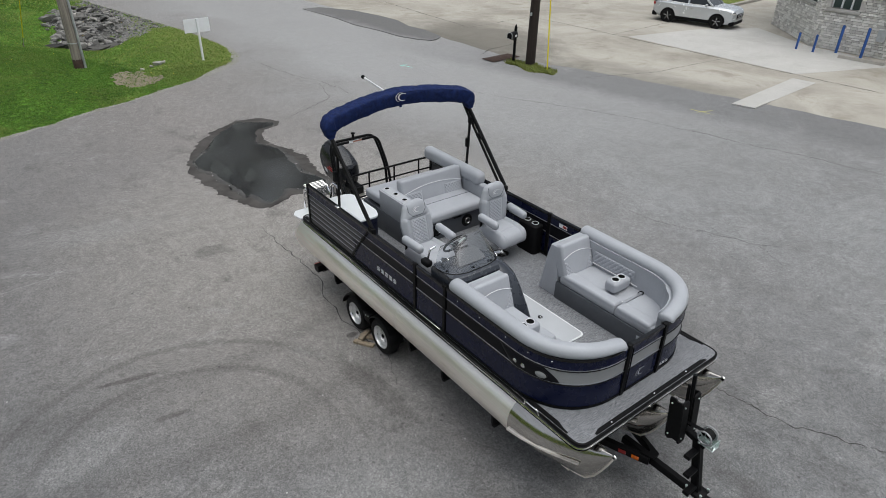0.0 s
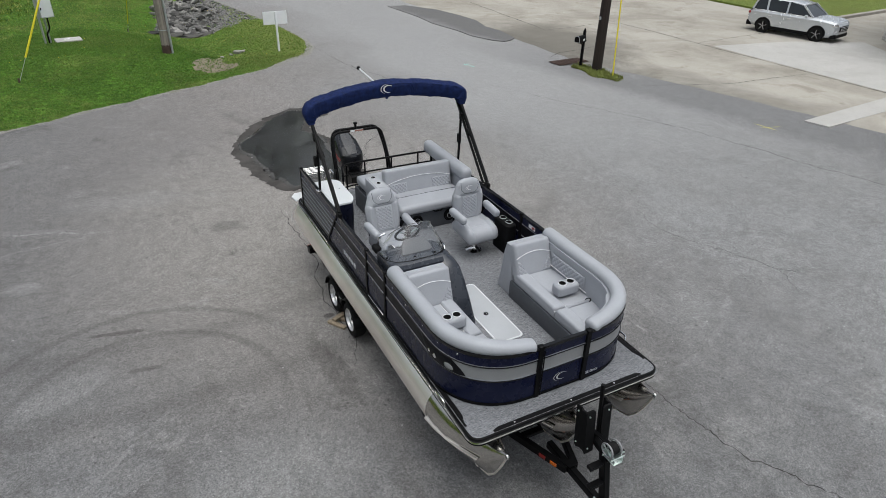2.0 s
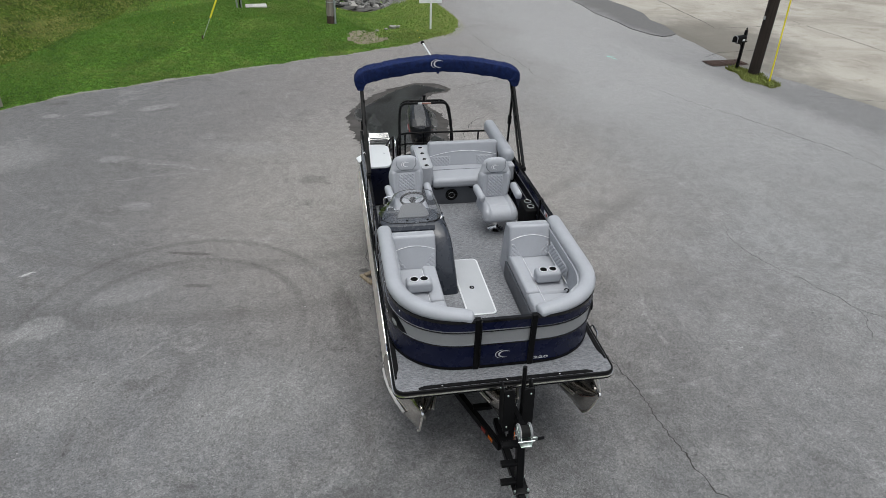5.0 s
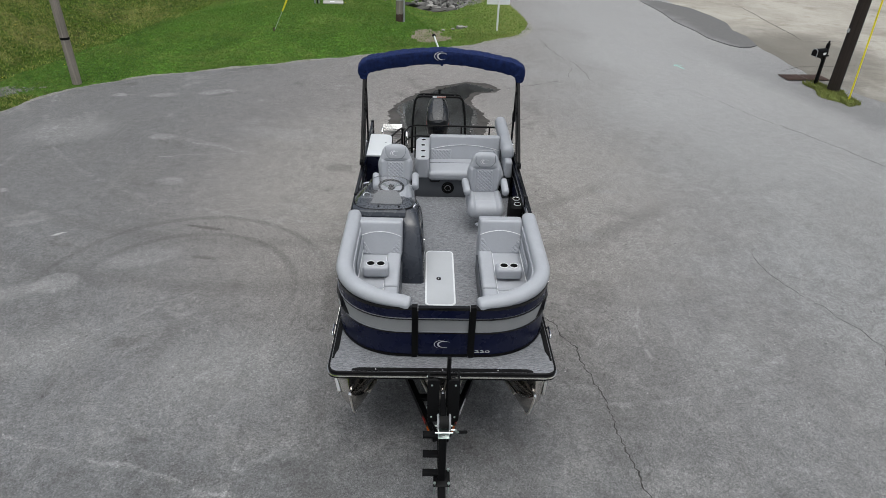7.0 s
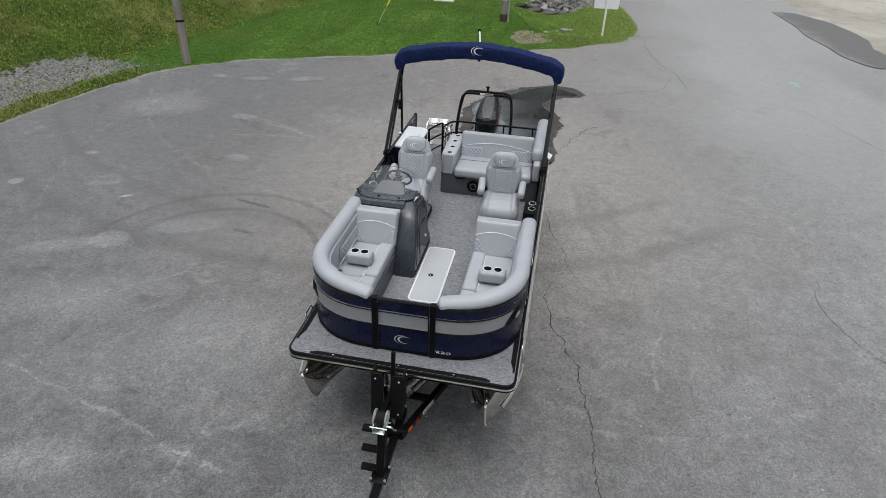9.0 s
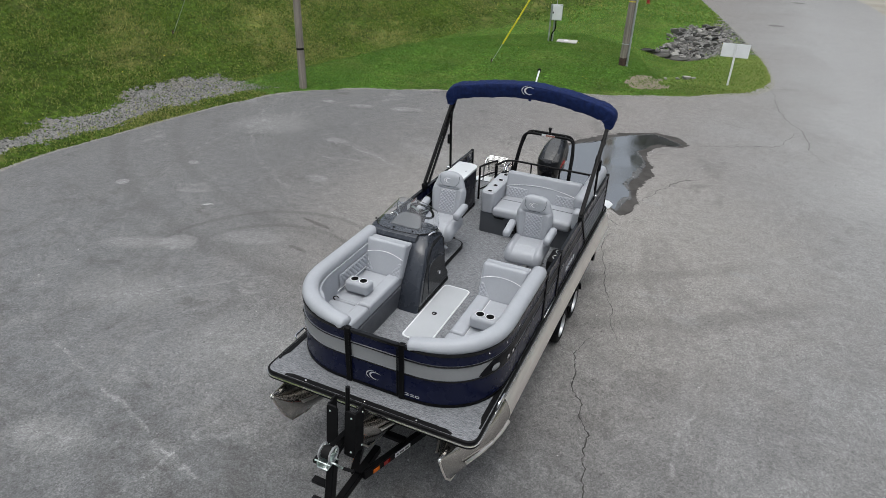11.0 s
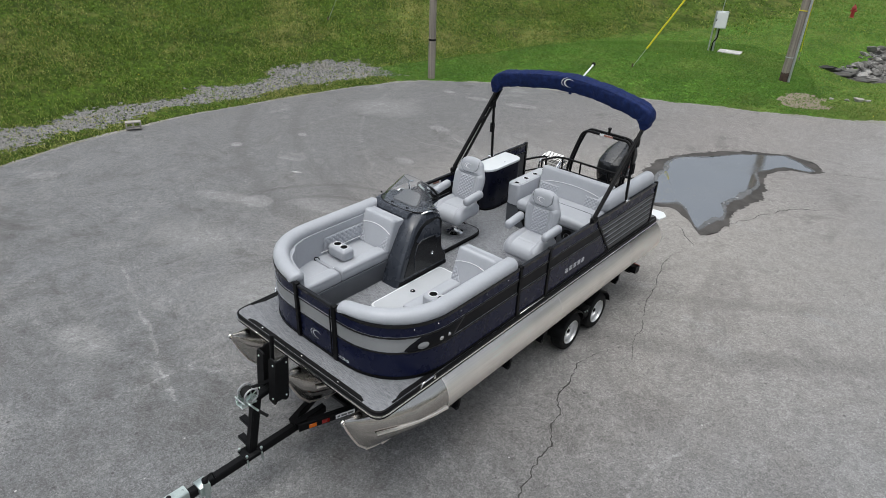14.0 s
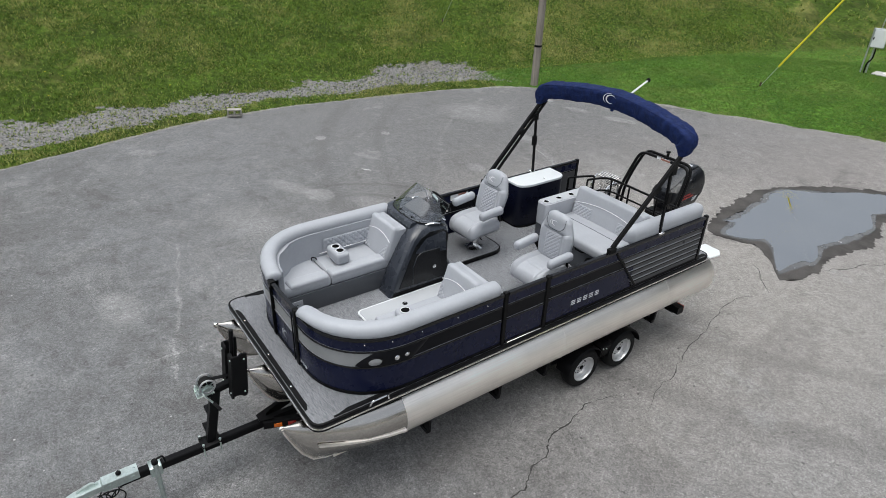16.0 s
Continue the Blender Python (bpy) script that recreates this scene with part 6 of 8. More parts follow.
wheel = part("steering_wheel", tube(bm_new(), [m @ Vector((0.17 * math.cos(a), 0.17 * math.sin(a), 0)) for a in np.linspace(0, 2 * math.pi, 29)], 0.016, 8), BLACK_PLASTIC, console, "black steering wheel")
for a in (90, 210, 330):
    part("spoke", beam(bm_new(), m @ Vector((0, 0, -0.02)), m @ Vector((0.16 * math.cos(radians(a)), 0.16 * math.sin(radians(a)), 0)), 0.035, 0.012), ZINC, wheel, "bright metal spoke")
part("hub", lathe(bm_new(), [(0.03, -0.16), (0.03, -0.03), (0.05, -0.02), (0.048, 0.006), (0.001, 0.012)], 16, m), BLACK_PLASTIC, wheel)
throttle = part("throttle", cushion(bm_new(), 0.10, 0.16, 0.09, 0.03, pose(-1.14, 2.92, 2.16), fine=2), BLACK_PLASTIC, console, "black throttle box")
part("lever", tube(bm_new(), fillet([(-1.12, 2.92, 2.20), (-1.12, 2.88, 2.36), (-1.03, 2.88, 2.38)], 0.03), 0.014, 8), CHROME, throttle, "chrome throttle lever")

# raised floor under the helm chair
step = thing("helm_platform", "raised woven vinyl helm platform with black edge trim, on the deck", "platform")
out = [(p.x, p.y) for p in fillet([(-1.2, 2.76, 0), (-0.41, 2.76, 0), (-0.41, 3.80, 0), (-1.2, 3.80, 0)], 0.20, 6)]
part("riser", prism(bm_new(), out, 0.05, pose(0, 0, FLOOR), 0.004), BLACK, step, "black riser")
part("mat", prism(bm_new(), [(x - 0.012 if x > -1 else x, y) for x, y in out], 0.012, pose(0, 0, FLOOR + 0.048), 0.003), DECK, step, "woven vinyl top")
edge = [Vector((x, y, 0)) for x, y in out]
part("edge_trim", sweep(bm_new(), edge, [(0.0, FLOOR + 0.012), (0.012, FLOOR + 0.015), (0.012, FLOOR + 0.058), (-0.008, FLOOR + 0.064)]), BLACK, step)


# -- captain's chairs: local front is -y --
def captain_chair(recline):
    c = thing("captain_chair", "grey quilted vinyl captain's chair with armrests on a chrome pedestal", "chair", "captain's chairs")
    part("pedestal", lathe(bm_new(), [(0.13, 0), (0.13, 0.010), (0.095, 0.028), (0.055, 0.06), (0.045, 0.10), (0.045, 0.27)], 20, pose(0, -0.02, 0)), POLISHED, c, "polished pedestal")
    part("slide", block(bm_new(), -0.15, 0.15, -0.19, 0.15, 0.26, 0.30), BLACK_PLASTIC, c, "black seat slide")

    def seat_top(p):
        """A dished middle, raised sides and a rolled front edge."""
        if p.y < -0.06:
            p.z -= 0.42 * (-0.06 - p.y) ** 1.35
        if p.z > 0:
            p.z += 0.030 * min(1, max(0, (abs(p.x) - 0.145) / 0.05)) * (1 - min(1, max(0, (abs(p.x) - 0.235) / 0.05)))
            groove = math.exp(-((abs(p.x) - 0.155) / 0.012) ** 2) + (math.exp(-((p.y + 0.10) / 0.012) ** 2) if abs(p.x) < 0.155 else 0)
            p.z -= 0.010 * min(1, groove)
        return p
    part("seat", cushion(bm_new(), 0.565, 0.56, 0.19, 0.085, pose(0, -0.035, 0.385), 0.012, 40, seat_top), VINYL, c, "grey seat cushion", sharp=75)
    part("seat_base", cushion(bm_new(), 0.46, 0.44, 0.10, 0.04, pose(0, 0.0, 0.32), fine=3), VINYL, c, "padded seat base")
    b = pose(0, 0.205, 0.43, -recline)
    zs, ws = (0.0, 0.05, 0.14, 0.26, 0.36, 0.43, 0.48, 0.54, 0.60, 0.645, 0.675, 0.69), (0.175, 0.215, 0.245, 0.262, 0.270, 0.262, 0.240, 0.216, 0.198, 0.165, 0.115, 0.05)

    def shield(x, z):
        """Distance inside the headrest pad's outline."""
        return min(0.150 - abs(x), z - 0.463, (z - 0.463) * 0.8 - (abs(x) - 0.085) * 0.9 if abs(x) > 0.085 else 1)

    def groove(d, w=0.0055):
        return math.exp(-(d / w) ** 2)

    def front(x, z, half):
        u = min(1.0, abs(x) / half)
        edge = math.sqrt(max(0.0, 1 - u ** 5)) * math.sqrt(max(0.0, 1 - max(0, (z - 0.56) / 0.131) ** 3))
        d = 0.058 * edge
        wing = min(1, max(0, (z - 0.03) / 0.06)) * min(1, max(0, (0.475 - z) / 0.05))
        d += 0.036 * wing * math.exp(-((abs(x) - 0.205) / 0.042) ** 2)
        d += 0.020 * min(1, max(0, (z - 0.43) / 0.05)) * edge
        line = groove(abs(x) - 0.137) * (1 if 0.05 < z < 0.425 else 0)
        line = max(line, groove(z - 0.432) * (1 if abs(x) < 0.137 else 0), groove(z - 0.432 - (abs(x) - 0.137) * 0.45) * (1 if abs(x) >= 0.137 else 0))
        line = max(line, groove(shield(x, z), 0.005) * min(1, max(0, (0.665 - z) / 0.03)))
        return d - 0.008 * line * min(1, 4 * (1 - u))
    nu, nv = 84, 110
    bm = bm_new()
    grids = []
    for fore in (True, False):
        grid = []
        for j in range(nv + 1):
            z = 0.69 * (j / nv) ** 0.9
            half = float(np.interp(z, zs, ws))
            row = []
            for i in range(nu + 1):
                x = half * math.sin(math.pi / 2 * (2 * i / nu - 1))
                u = min(1.0, abs(x) / half)
                y = -front(x, z, half) - 0.012 if fore else -0.012 + 0.080 * math.sqrt(max(0.0, 1 - u ** 4)) * math.sqrt(max(0.0, 1 - (z / 0.69) ** 6))
                if fore or (i % 4 == 0 and j % 5 == 0):
                    row.append(bm.verts.new(b @ Vector((x, y, z))))
            if row:
                grid.append(row)
        for r0, r1 in zip(grid, grid[1:]):
            for i in range(len(r0) - 1):
                bm.faces.new((r0[i], r0[i + 1], r1[i + 1], r1[i]))
    part("backrest", bm, VINYL, c, "grey backrest with padded sides", sharp=80)
    part("quilted_panel", patch(bm_new(), b @ pose(0, -0.069, 0.24), 0.262, 0.375, 90, 120, quilt(4.5, 7.0, 0.014)), VINYL, c, "quilted back panel", sharp=80)
    for k in (-1, 1):
        part("armrest", cushion(bm_new(), 0.105, 0.40, 0.115, 0.045, pose(k * 0.298, -0.005, 0.645, 4, 0, -k * 2), 0.008, 6), VINYL, c, "padded armrest", sharp=75)
        part("arm_bracket", beam(bm_new(), (k * 0.275, 0.16, 0.60), (k * 0.235, 0.22, 0.45), 0.03, 0.05), BLACK_PLASTIC, c)
    outline = [(-0.150, 0.645), (-0.150, 0.535), (-0.085, 0.464), (0.085, 0.464), (0.150, 0.535), (0.150, 0.645)]
    part("headrest_seam", tube(bm_new(), [b @ Vector((q.x, -front(q.x, q.y, 0.225) - 0.0175, q.y)) for q in fillet([(x, z, 0) for x, z in outline], 0.03, 5)], 0.0026, 5), VINYL_DARK, c)
    part("emblem", crescent(bm_new(), b @ pose(0, -0.096, 0.555, 6), 0.13), WHITE_PAINT, c, "white wave emblem")
    part("lever", tube(bm_new(), [(0.16, -0.1, 0.28), (0.28, -0.14, 0.275)], 0.009, 6), BLACK, c, "black lever")
    return c


captain_chair(16).matrix_basis = pose(-0.69, 3.475, FLOOR + 0.058, 0, 0, 3)
captain_chair(5).matrix_basis = pose(0.685, 3.46, FLOOR, 0, 0, 2)

# -- drink pod beside the second chair --
pod = thing("drink_pod", "black moulded drink holder pod against the fence", "cup holder")
part("body", skin(bm_new(), [[(x + 1.15 + o, y + 3.29, z) for x, y in rounded_rect(w, l, 0.06)] for z, w, l, o in ((FLOOR, 0.20, 0.40, 0.0), (1.84, 0.20, 0.40, 0.0), (1.885, 0.19, 0.39, 0.0), (1.90, 0.16, 0.36, 0.0))]), BLACK_PLASTIC, pod)
for y in (3.385, 3.215):
    cup_holder(1.165, y, 1.905, 0.055, pod)

# -- stern couch --
sofa = thing("stern_couch", "grey vinyl stern bench with quilted backrest on a charcoal base", "couch")
part("base", prism(bm_new(), [(p.x, p.y) for p in fillet([(-0.42, 5.70, 0), (-0.42, 4.36, 0), (1.2, 4.36, 0), (1.2, 5.70, 0)], 0.06)], 0.36, pose(0, 0, FLOOR), 0.006), VINYL_DARK, sofa, "charcoal base")
part("seat", cushion(bm_new(), 1.26, 0.62, 0.16, 0.06, pose(0.44, 4.60, 1.83), 0.015, 5), VINYL, sofa, "grey seat cushion")
part("seat_seam", tube(bm_new(), [(-0.17, 4.66, 1.921), (0.10, 4.66, 1.925), (0.44, 4.66, 1.926), (0.80, 4.66, 1.925), (1.05, 4.66, 1.921)], 0.0035, 5), VINYL_DARK, sofa)
part("backrest", cushion(bm_new(), 1.22, 0.16, 0.44, 0.045, pose(0.43, 4.965, 2.08, -13), fine=6), VINYL, sofa, "grey backrest")
back = pose(0.43, 4.965, 2.08, -13)
arc = [back @ Vector((0.595 * k, -0.083, -0.025 + 0.085 * (1 - k * k))) for k in np.linspace(-1, 1, 19)]
part("back_piping", tube(bm_new(), arc, 0.005, 6), PIPING, sofa)
for k in (-1, 1):
    part("quilted_panel", patch(bm_new(), back @ pose(k * 0.405, -0.079, -0.115), 0.36, 0.19, 96, 50, quilt(6, 3, 0.014)), VINYL, sofa, "quilted panel")
part("side_bolster", cushion(bm_new(), 0.20, 1.56, 0.24, 0.09, pose(1.135, 5.24, 2.185), fine=6), VINYL, sofa, "rolled side bolster")
part("side_pad", cushion(bm_new(), 0.12, 0.72, 0.30, 0.04, pose(1.14, 4.66, 1.97), fine=4), VINYL, sofa, "padded side")
part("rear_pad", cushion(bm_new(), 1.40, 0.62, 0.16, 0.05, pose(0.30, 5.38, 1.90), fine=4), VINYL, sofa, "rear lounge pad")
cup_arm = part("cup_arm", prism(bm_new(), [(x - 0.295, y + 4.80) for x, y in rounded_rect(0.23, 0.92, 0.07)], 0.34, pose(0, 0, 1.78), 0.012), VINYL, sofa, "padded arm with cup holders")
part("arm_top", prism(bm_new(), [(x - 0.295, y + 4.80) for x, y in rounded_rect(0.17, 0.86, 0.05)], 0.008, pose(0, 0, 2.118), 0.003), HATCH, cup_arm, "pale grey arm top")
for i in range(4):
    cup_holder(-0.285, 4.42 + 0.25 * i, 2.128, 0.046, cup_arm)
for sx in (0.14, 0.74):
    speaker = part("speaker", lathe(bm_new(), [(0.105, 0), (0.105, 0.018), (0.088, 0.024), (0.08, 0.01), (0.035, 0.004), (0.03, 0.02), (0.001, 0.024)], 22, pose(sx, 4.362, 1.60, 90)), BLACK_PLASTIC, sofa, "round black speaker")
    part("speaker_ring", tube(bm_new(), [(sx + 0.05 * math.cos(a), 4.335, 1.60 + 0.05 * math.sin(a)) for a in np.linspace(0, 2 * math.pi, 19)], 0.005, 6), CHROME, speaker)
    for a in range(5):
        part("grille_bar", beam(bm_new(), (sx, 4.338, 1.60), (sx + 0.085 * math.cos(a * 1.2566), 4.338, 1.60 + 0.085 * math.sin(a * 1.2566)), 0.012, 0.006), BLACK, speaker)
for x in (-0.08, 0.52):
    part("pull_handle", tube(bm_new(), fillet([(x - 0.08, 4.36, 1.735), (x - 0.07, 4.325, 1.73), (x + 0.07, 4.325, 1.73), (x + 0.08, 4.36, 1.735)], 0.02), 0.011, 6), BLACK, sofa, "black pull handle")

# -- changing cabinet --
cab = thing("changing_cabinet", "dark navy curved cabinet with a white top beside the stern gate", "cabinet")
line = [(p.x, p.y) for p in fillet([(-1.225, 4.44, 0), (-0.92, 4.44, 0), (-0.845, 4.60, 0), (-0.845, 5.38, 0), (-1.225, 5.38, 0)], 0.24, 8)]
part("body", prism(bm_new(), line, 0.665, pose(0, 0, FLOOR + 0.02), 0.004), DARK_NAVY, cab, "dark navy curtain side")
part("plinth", prism(bm_new(), [(x * 0.985, y) for x, y in line], 0.03, pose(0, 0, FLOOR)), BLACK, cab)
part("top", prism(bm_new(), [(x + (0.008 if x > -1 else 0), y) for x, y in line], 0.034, pose(0, 0, FLOOR + 0.68), 0.008), WHITE, cab, "white lid")
part("lid_button", lathe(bm_new(), [(0.012, 0), (0.010, 0.006), (0.001, 0.007)], 10, pose(-0.935, 4.98, FLOOR + 0.714)), CHROME, cab)
decal = thing("warning_decal", "white and orange warning sticker on the inner fence panel", "sticker", m=pose(-1.236, 3.56, 2.05))
part("sheet", block(bm_new(), 0, 0.003, -0.16, 0.16, -0.048, 0.042, 0.0008), WHITE_PAINT, decal)
part("stripe", block(bm_new(), 0.002, 0.005, -0.02, 0.12, 0.012, 0.045, 0.0008), CYAN, decal, "orange stripe")
decal2 = thing("warning_decal", "white and red warning sticker on the inner fence panel", "sticker", m=pose(1.236, 2.72, 2.03))
part("sheet", block(bm_new(), -0.003, 0, -0.08, 0.08, -0.03, 0.03, 0.0008), WHITE_PAINT, decal2)
part("stripe", block(bm_new(), -0.005, -0.002, -0.07, 0.0, -0.02, 0.02, 0.0008), RED, decal2, "red stripe")

# -- stern rails --
rail = thing("stern_rail", "black tubular stern rail and gate", "railing")
for z, r in ((2.07, 0.018), (1.86, 0.014), (1.64, 0.014)):
    part("rail", tube(bm_new(), fillet([(1.2, 6.0, z), (0.9, 6.02, z), (-0.42, 6.03, z), (-0.56, 5.96, z), (-0.64, 5.66, z)], 0.12), r), BLACK, rail)
    part("gate_bar", tube(bm_new(), fillet([(-0.70, 5.86, z), (-0.78, 5.70, z), (-0.86, 5.46, z)], 0.05), r), BLACK, rail)
for x, y in ((0.95, 6.02), (0.42, 6.03), (-0.10, 6.03), (-0.45, 6.02), (-0.64, 5.66)):
    part("upright", tube(bm_new(), [(x, y, FLOOR), (x, y, 2.07)], 0.015), BLACK, rail)
for x, y in ((-0.69, 5.87), (-0.86, 5.46)):
    part("gate_post", tube(bm_new(), [(x, y, FLOOR + 0.03), (x, y, 2.07)], 0.018), BLACK, rail)

# -- tow bar --
tow = thing("tow_bar", "black double tube tow bar arching over the engine", "tow bar")
for dy, dz, k in ((0.0, 0.0, 1.0), (0.10, 0.012, 0.95)):
    part("arch", tube(bm_new(), fillet([(-0.52, 6.26 + dy * 1.6, FLOOR - 0.03), (-0.515, 6.36 + dy, 1.86), (-0.50, 6.50 + dy, 2.14), (-0.46 * k, 6.64 + dy, 2.43 + dz), (0.46 * k, 6.64 + dy, 2.43 + dz), (0.50, 6.50 + dy, 2.14), (0.515, 6.36 + dy, 1.86), (0.52, 6.26 + dy * 1.6, FLOOR - 0.03)], 0.13, 6), 0.024, 10), BLACK, tow)
for x in (-0.30, 0.0, 0.30):
    part("bridge", tube(bm_new(), [(x, 6.64, 2.43), (x, 6.74, 2.44)], 0.016), BLACK, tow)
part("hitch", lathe(bm_new(), [(0.035, 0), (0.035, 0.02), (0.022, 0.03), (0.022, 0.09), (0.036, 0.10), (0.034, 0.12), (0.001, 0.125)], 16, pose(0, 6.70, 2.44)), BLACK_PLASTIC, tow, "black tow hitch")
part("sticker", block(bm_new(), -0.13, 0.12, 6.613, 6.617, 2.415, 2.452, 0.001), WHITE_PAINT, tow, "white warning sticker")
part("sticker_band", block(bm_new(), -0.05, 0.12, 6.610, 6.6125, 2.418, 2.449, 0.0005), CYAN, tow, "orange sticker")

# -- outboard engine --
engine = thing("outboard_motor", "glossy black outboard engine with red decal bars, on the transom", "outboard motor", m=pose(-0.015, 6.70, FLOOR + 0.02))


def cowl_ring(z, w, y0, y1, r, lift=0.0):
    cy, l = (y0 + y1) / 2, y1 - y0
    return [(x * (1 - 0.24 * max(0, y) / l), y + cy, z - lift * (0.5 - y / l)) for x, y in rounded_rect(w, l, r, 4)]


part("cowl", skin(bm_new(), [cowl_ring(*q) for q in ((0.0, 0.30, 0.16, 0.70, 0.10), (0.10, 0.40, 0.12, 0.90, 0.13), (0.28, 0.45, 0.10, 1.00, 0.14), (0.44, 0.46, 0.15, 1.03, 0.15, 0.02), (0.54, 0.43, 0.28, 1.02, 0.15, 0.03), (0.63, 0.36, 0.44, 0.98, 0.13, 0.03), (0.695, 0.26, 0.58, 0.92, 0.10, 0.03), (0.715, 0.16, 0.66, 0.86, 0.06, 0.03))]), COWL, engine, "black cowl", sharp=30)
# crest and facets hold the sky's reflection in their lighter colour
part("cowl_crest", skin(bm_new(), [[(k * w, y - 0.006 * (1 - abs(k)), z + 0.012 - 0.010 * abs(k)) for k in (-1, -0.45, 0.45, 1)] for y, w, z in ((0.13, 0.055, 0.385), (0.17, 0.085, 0.44), (0.33, 0.115, 0.555), (0.50, 0.105, 0.642), (0.66, 0.085, 0.715), (0.84, 0.07, 0.727), (0.96, 0.05, 0.655))], closed=False), COWL_REFLECTION, engine, "facetted crest with sky reflection painted grey", sharp=10)
for k in (-1, 1):
    part("cowl_facet", skin(bm_new(), [[(k * x0, y, z0), (k * x1, y + 0.01, z1)] for y, x0, z0, x1, z1 in ((0.165, 0.095, 0.435, 0.15, 0.43), (0.33, 0.122, 0.548, 0.195, 0.50), (0.50, 0.112, 0.635, 0.20, 0.575), (0.66, 0.092, 0.700, 0.16, 0.64))], closed=False), COWL_REFLECTION, engine, "facet with sky reflection painted grey", sharp=10)
    for z0, z1, y0, y1, mt in ((0.31, 0.335, 0.24, 0.52, RED), (0.265, 0.292, 0.30, 0.60, RED), (0.20, 0.25, 0.62, 0.72, LOGO)):
        part("decal_bar", skin(bm_new(), [[(k * x * (1 - 0.24 * max(0, y - 0.55) / 0.9), y, z) for y, z in ((y0, z0), (y1, z0 + 0.02), (y1 + 0.03, z1 + 0.02), (y0 + 0.03, z1))] for x in (0.231, 0.216)]), mt, engine, "slanting decal bar")
part("cap_decal", prism(bm_new(), rounded_rect(0.095, 0.07, 0.02), 0.005, pose(0, 0.70, 0.735)), LOGO, engine, "pale cap decal")
part("midsection", skin(bm_new(), [[(x, y + cy, z) for x, y in rounded_rect(w, l, 0.06, 4)] for z, w, l, cy in ((0.02, 0.26, 0.48, 0.42), (-0.30, 0.16, 0.32, 0.34), (-0.62, 0.12, 0.26, 0.34), (-0.95, 0.09, 0.34, 0.34))]), BLACK, engine, "black leg")
part("cavitation_plate", prism(bm_new(), rounded_rect(0.24, 0.46, 0.08), 0.02, pose(0, 0.42, -0.78)), BLACK, engine)
part("gearcase", lathe(bm_new(), [(0.005, -0.26), (0.05, -0.16), (0.065, 0.0), (0.05, 0.22), (0.02, 0.26)], 14, pose(0, 0.34, -0.96, -90)), BLACK, engine)
for a in (30, 150, 270):
    part("propeller_blade", cushion(bm_new(), 0.11, 0.02, 0.16, 0.009, pose(0.09 * math.cos(radians(a)), 0.60, -0.96 + 0.09 * math.sin(radians(a)), 0, 90 - a, 0) @ pose(0, 0, 0.05, 0, 0, 25), fine=2), POLISHED, engine)
part("bracket", block(bm_new(), -0.14, 0.14, -0.10, 0.24, -0.32, 0.10, 0.02), BLACK, engine, "black transom bracket")
transom = part("transom", block(bm_new(), -0.50, 0.50, 6.34, 6.62, 1.02, FLOOR - 0.02, 0.01), ALUMINIUM, boat, "aluminium motor pod")

# -- boarding ladder at the stern gate --
ladder = thing("boarding_ladder", "stainless boarding ladder folded upright at the stern", "ladder")
for x in (-1.10, -0.72):
    part("side_tube", tube(bm_new(), fillet([(x, 6.30, FLOOR - 0.02), (x, 6.32, 1.72), (x, 6.44, 1.86), (x, 6.56, 1.80), (x, 6.58, FLOOR - 0.02)], 0.1), 0.016), CHROME, ladder)
for i in range(3):
    z = 1.50 + 0.11 * i
    b = bm_new()
    for dz in (0.0, 0.03, 0.06):
        tube(b, [(-1.10, 6.50, z + dz), (-0.72, 6.50, z + dz)], 0.010, 6)
    part("tread", b, POLISHED, ladder, "slatted steel tread")
b = bm_new()
for k in range(5):
    tube(b, [(-1.09, 6.40 + 0.045 * k, 1.855 + 0.003 * k), (-0.72, 6.40 + 0.045 * k, 1.855 + 0.003 * k)], 0.011, 6)
part("tread", b, POLISHED, ladder, "slatted steel tread")
for i, y in enumerate((0.0, 0.07)):
    part("grab_rail", tube(bm_new(), fillet([(-0.62, 6.12 + y, FLOOR - 0.02), (-0.62, 6.12 + y, 1.86), (-0.62, 6.42 + y, 1.86), (-0.62, 6.42 + y, FLOOR - 0.02)], 0.14), 0.016), CHROME, ladder)

# -- bimini top, folded in its boot --
bimini = thing("bimini_top", "folded navy canvas bimini in its boot on a black frame", "awning")
HALF_ARCH = [(1.287, 5.09, 3.235), (1.283, 5.10, 3.31), (1.262, 5.115, 3.395), (1.18, 5.14, 3.442), (1.0, 5.175, 3.474), (0.75, 5.21, 3.512), (0.4, 5.245, 3.552)]
ridge = spline([(-x, y, z) for x, y, z in HALF_ARCH] + [(0, 5.26, 3.572)] + HALF_ARCH[::-1], 5)
rings = []
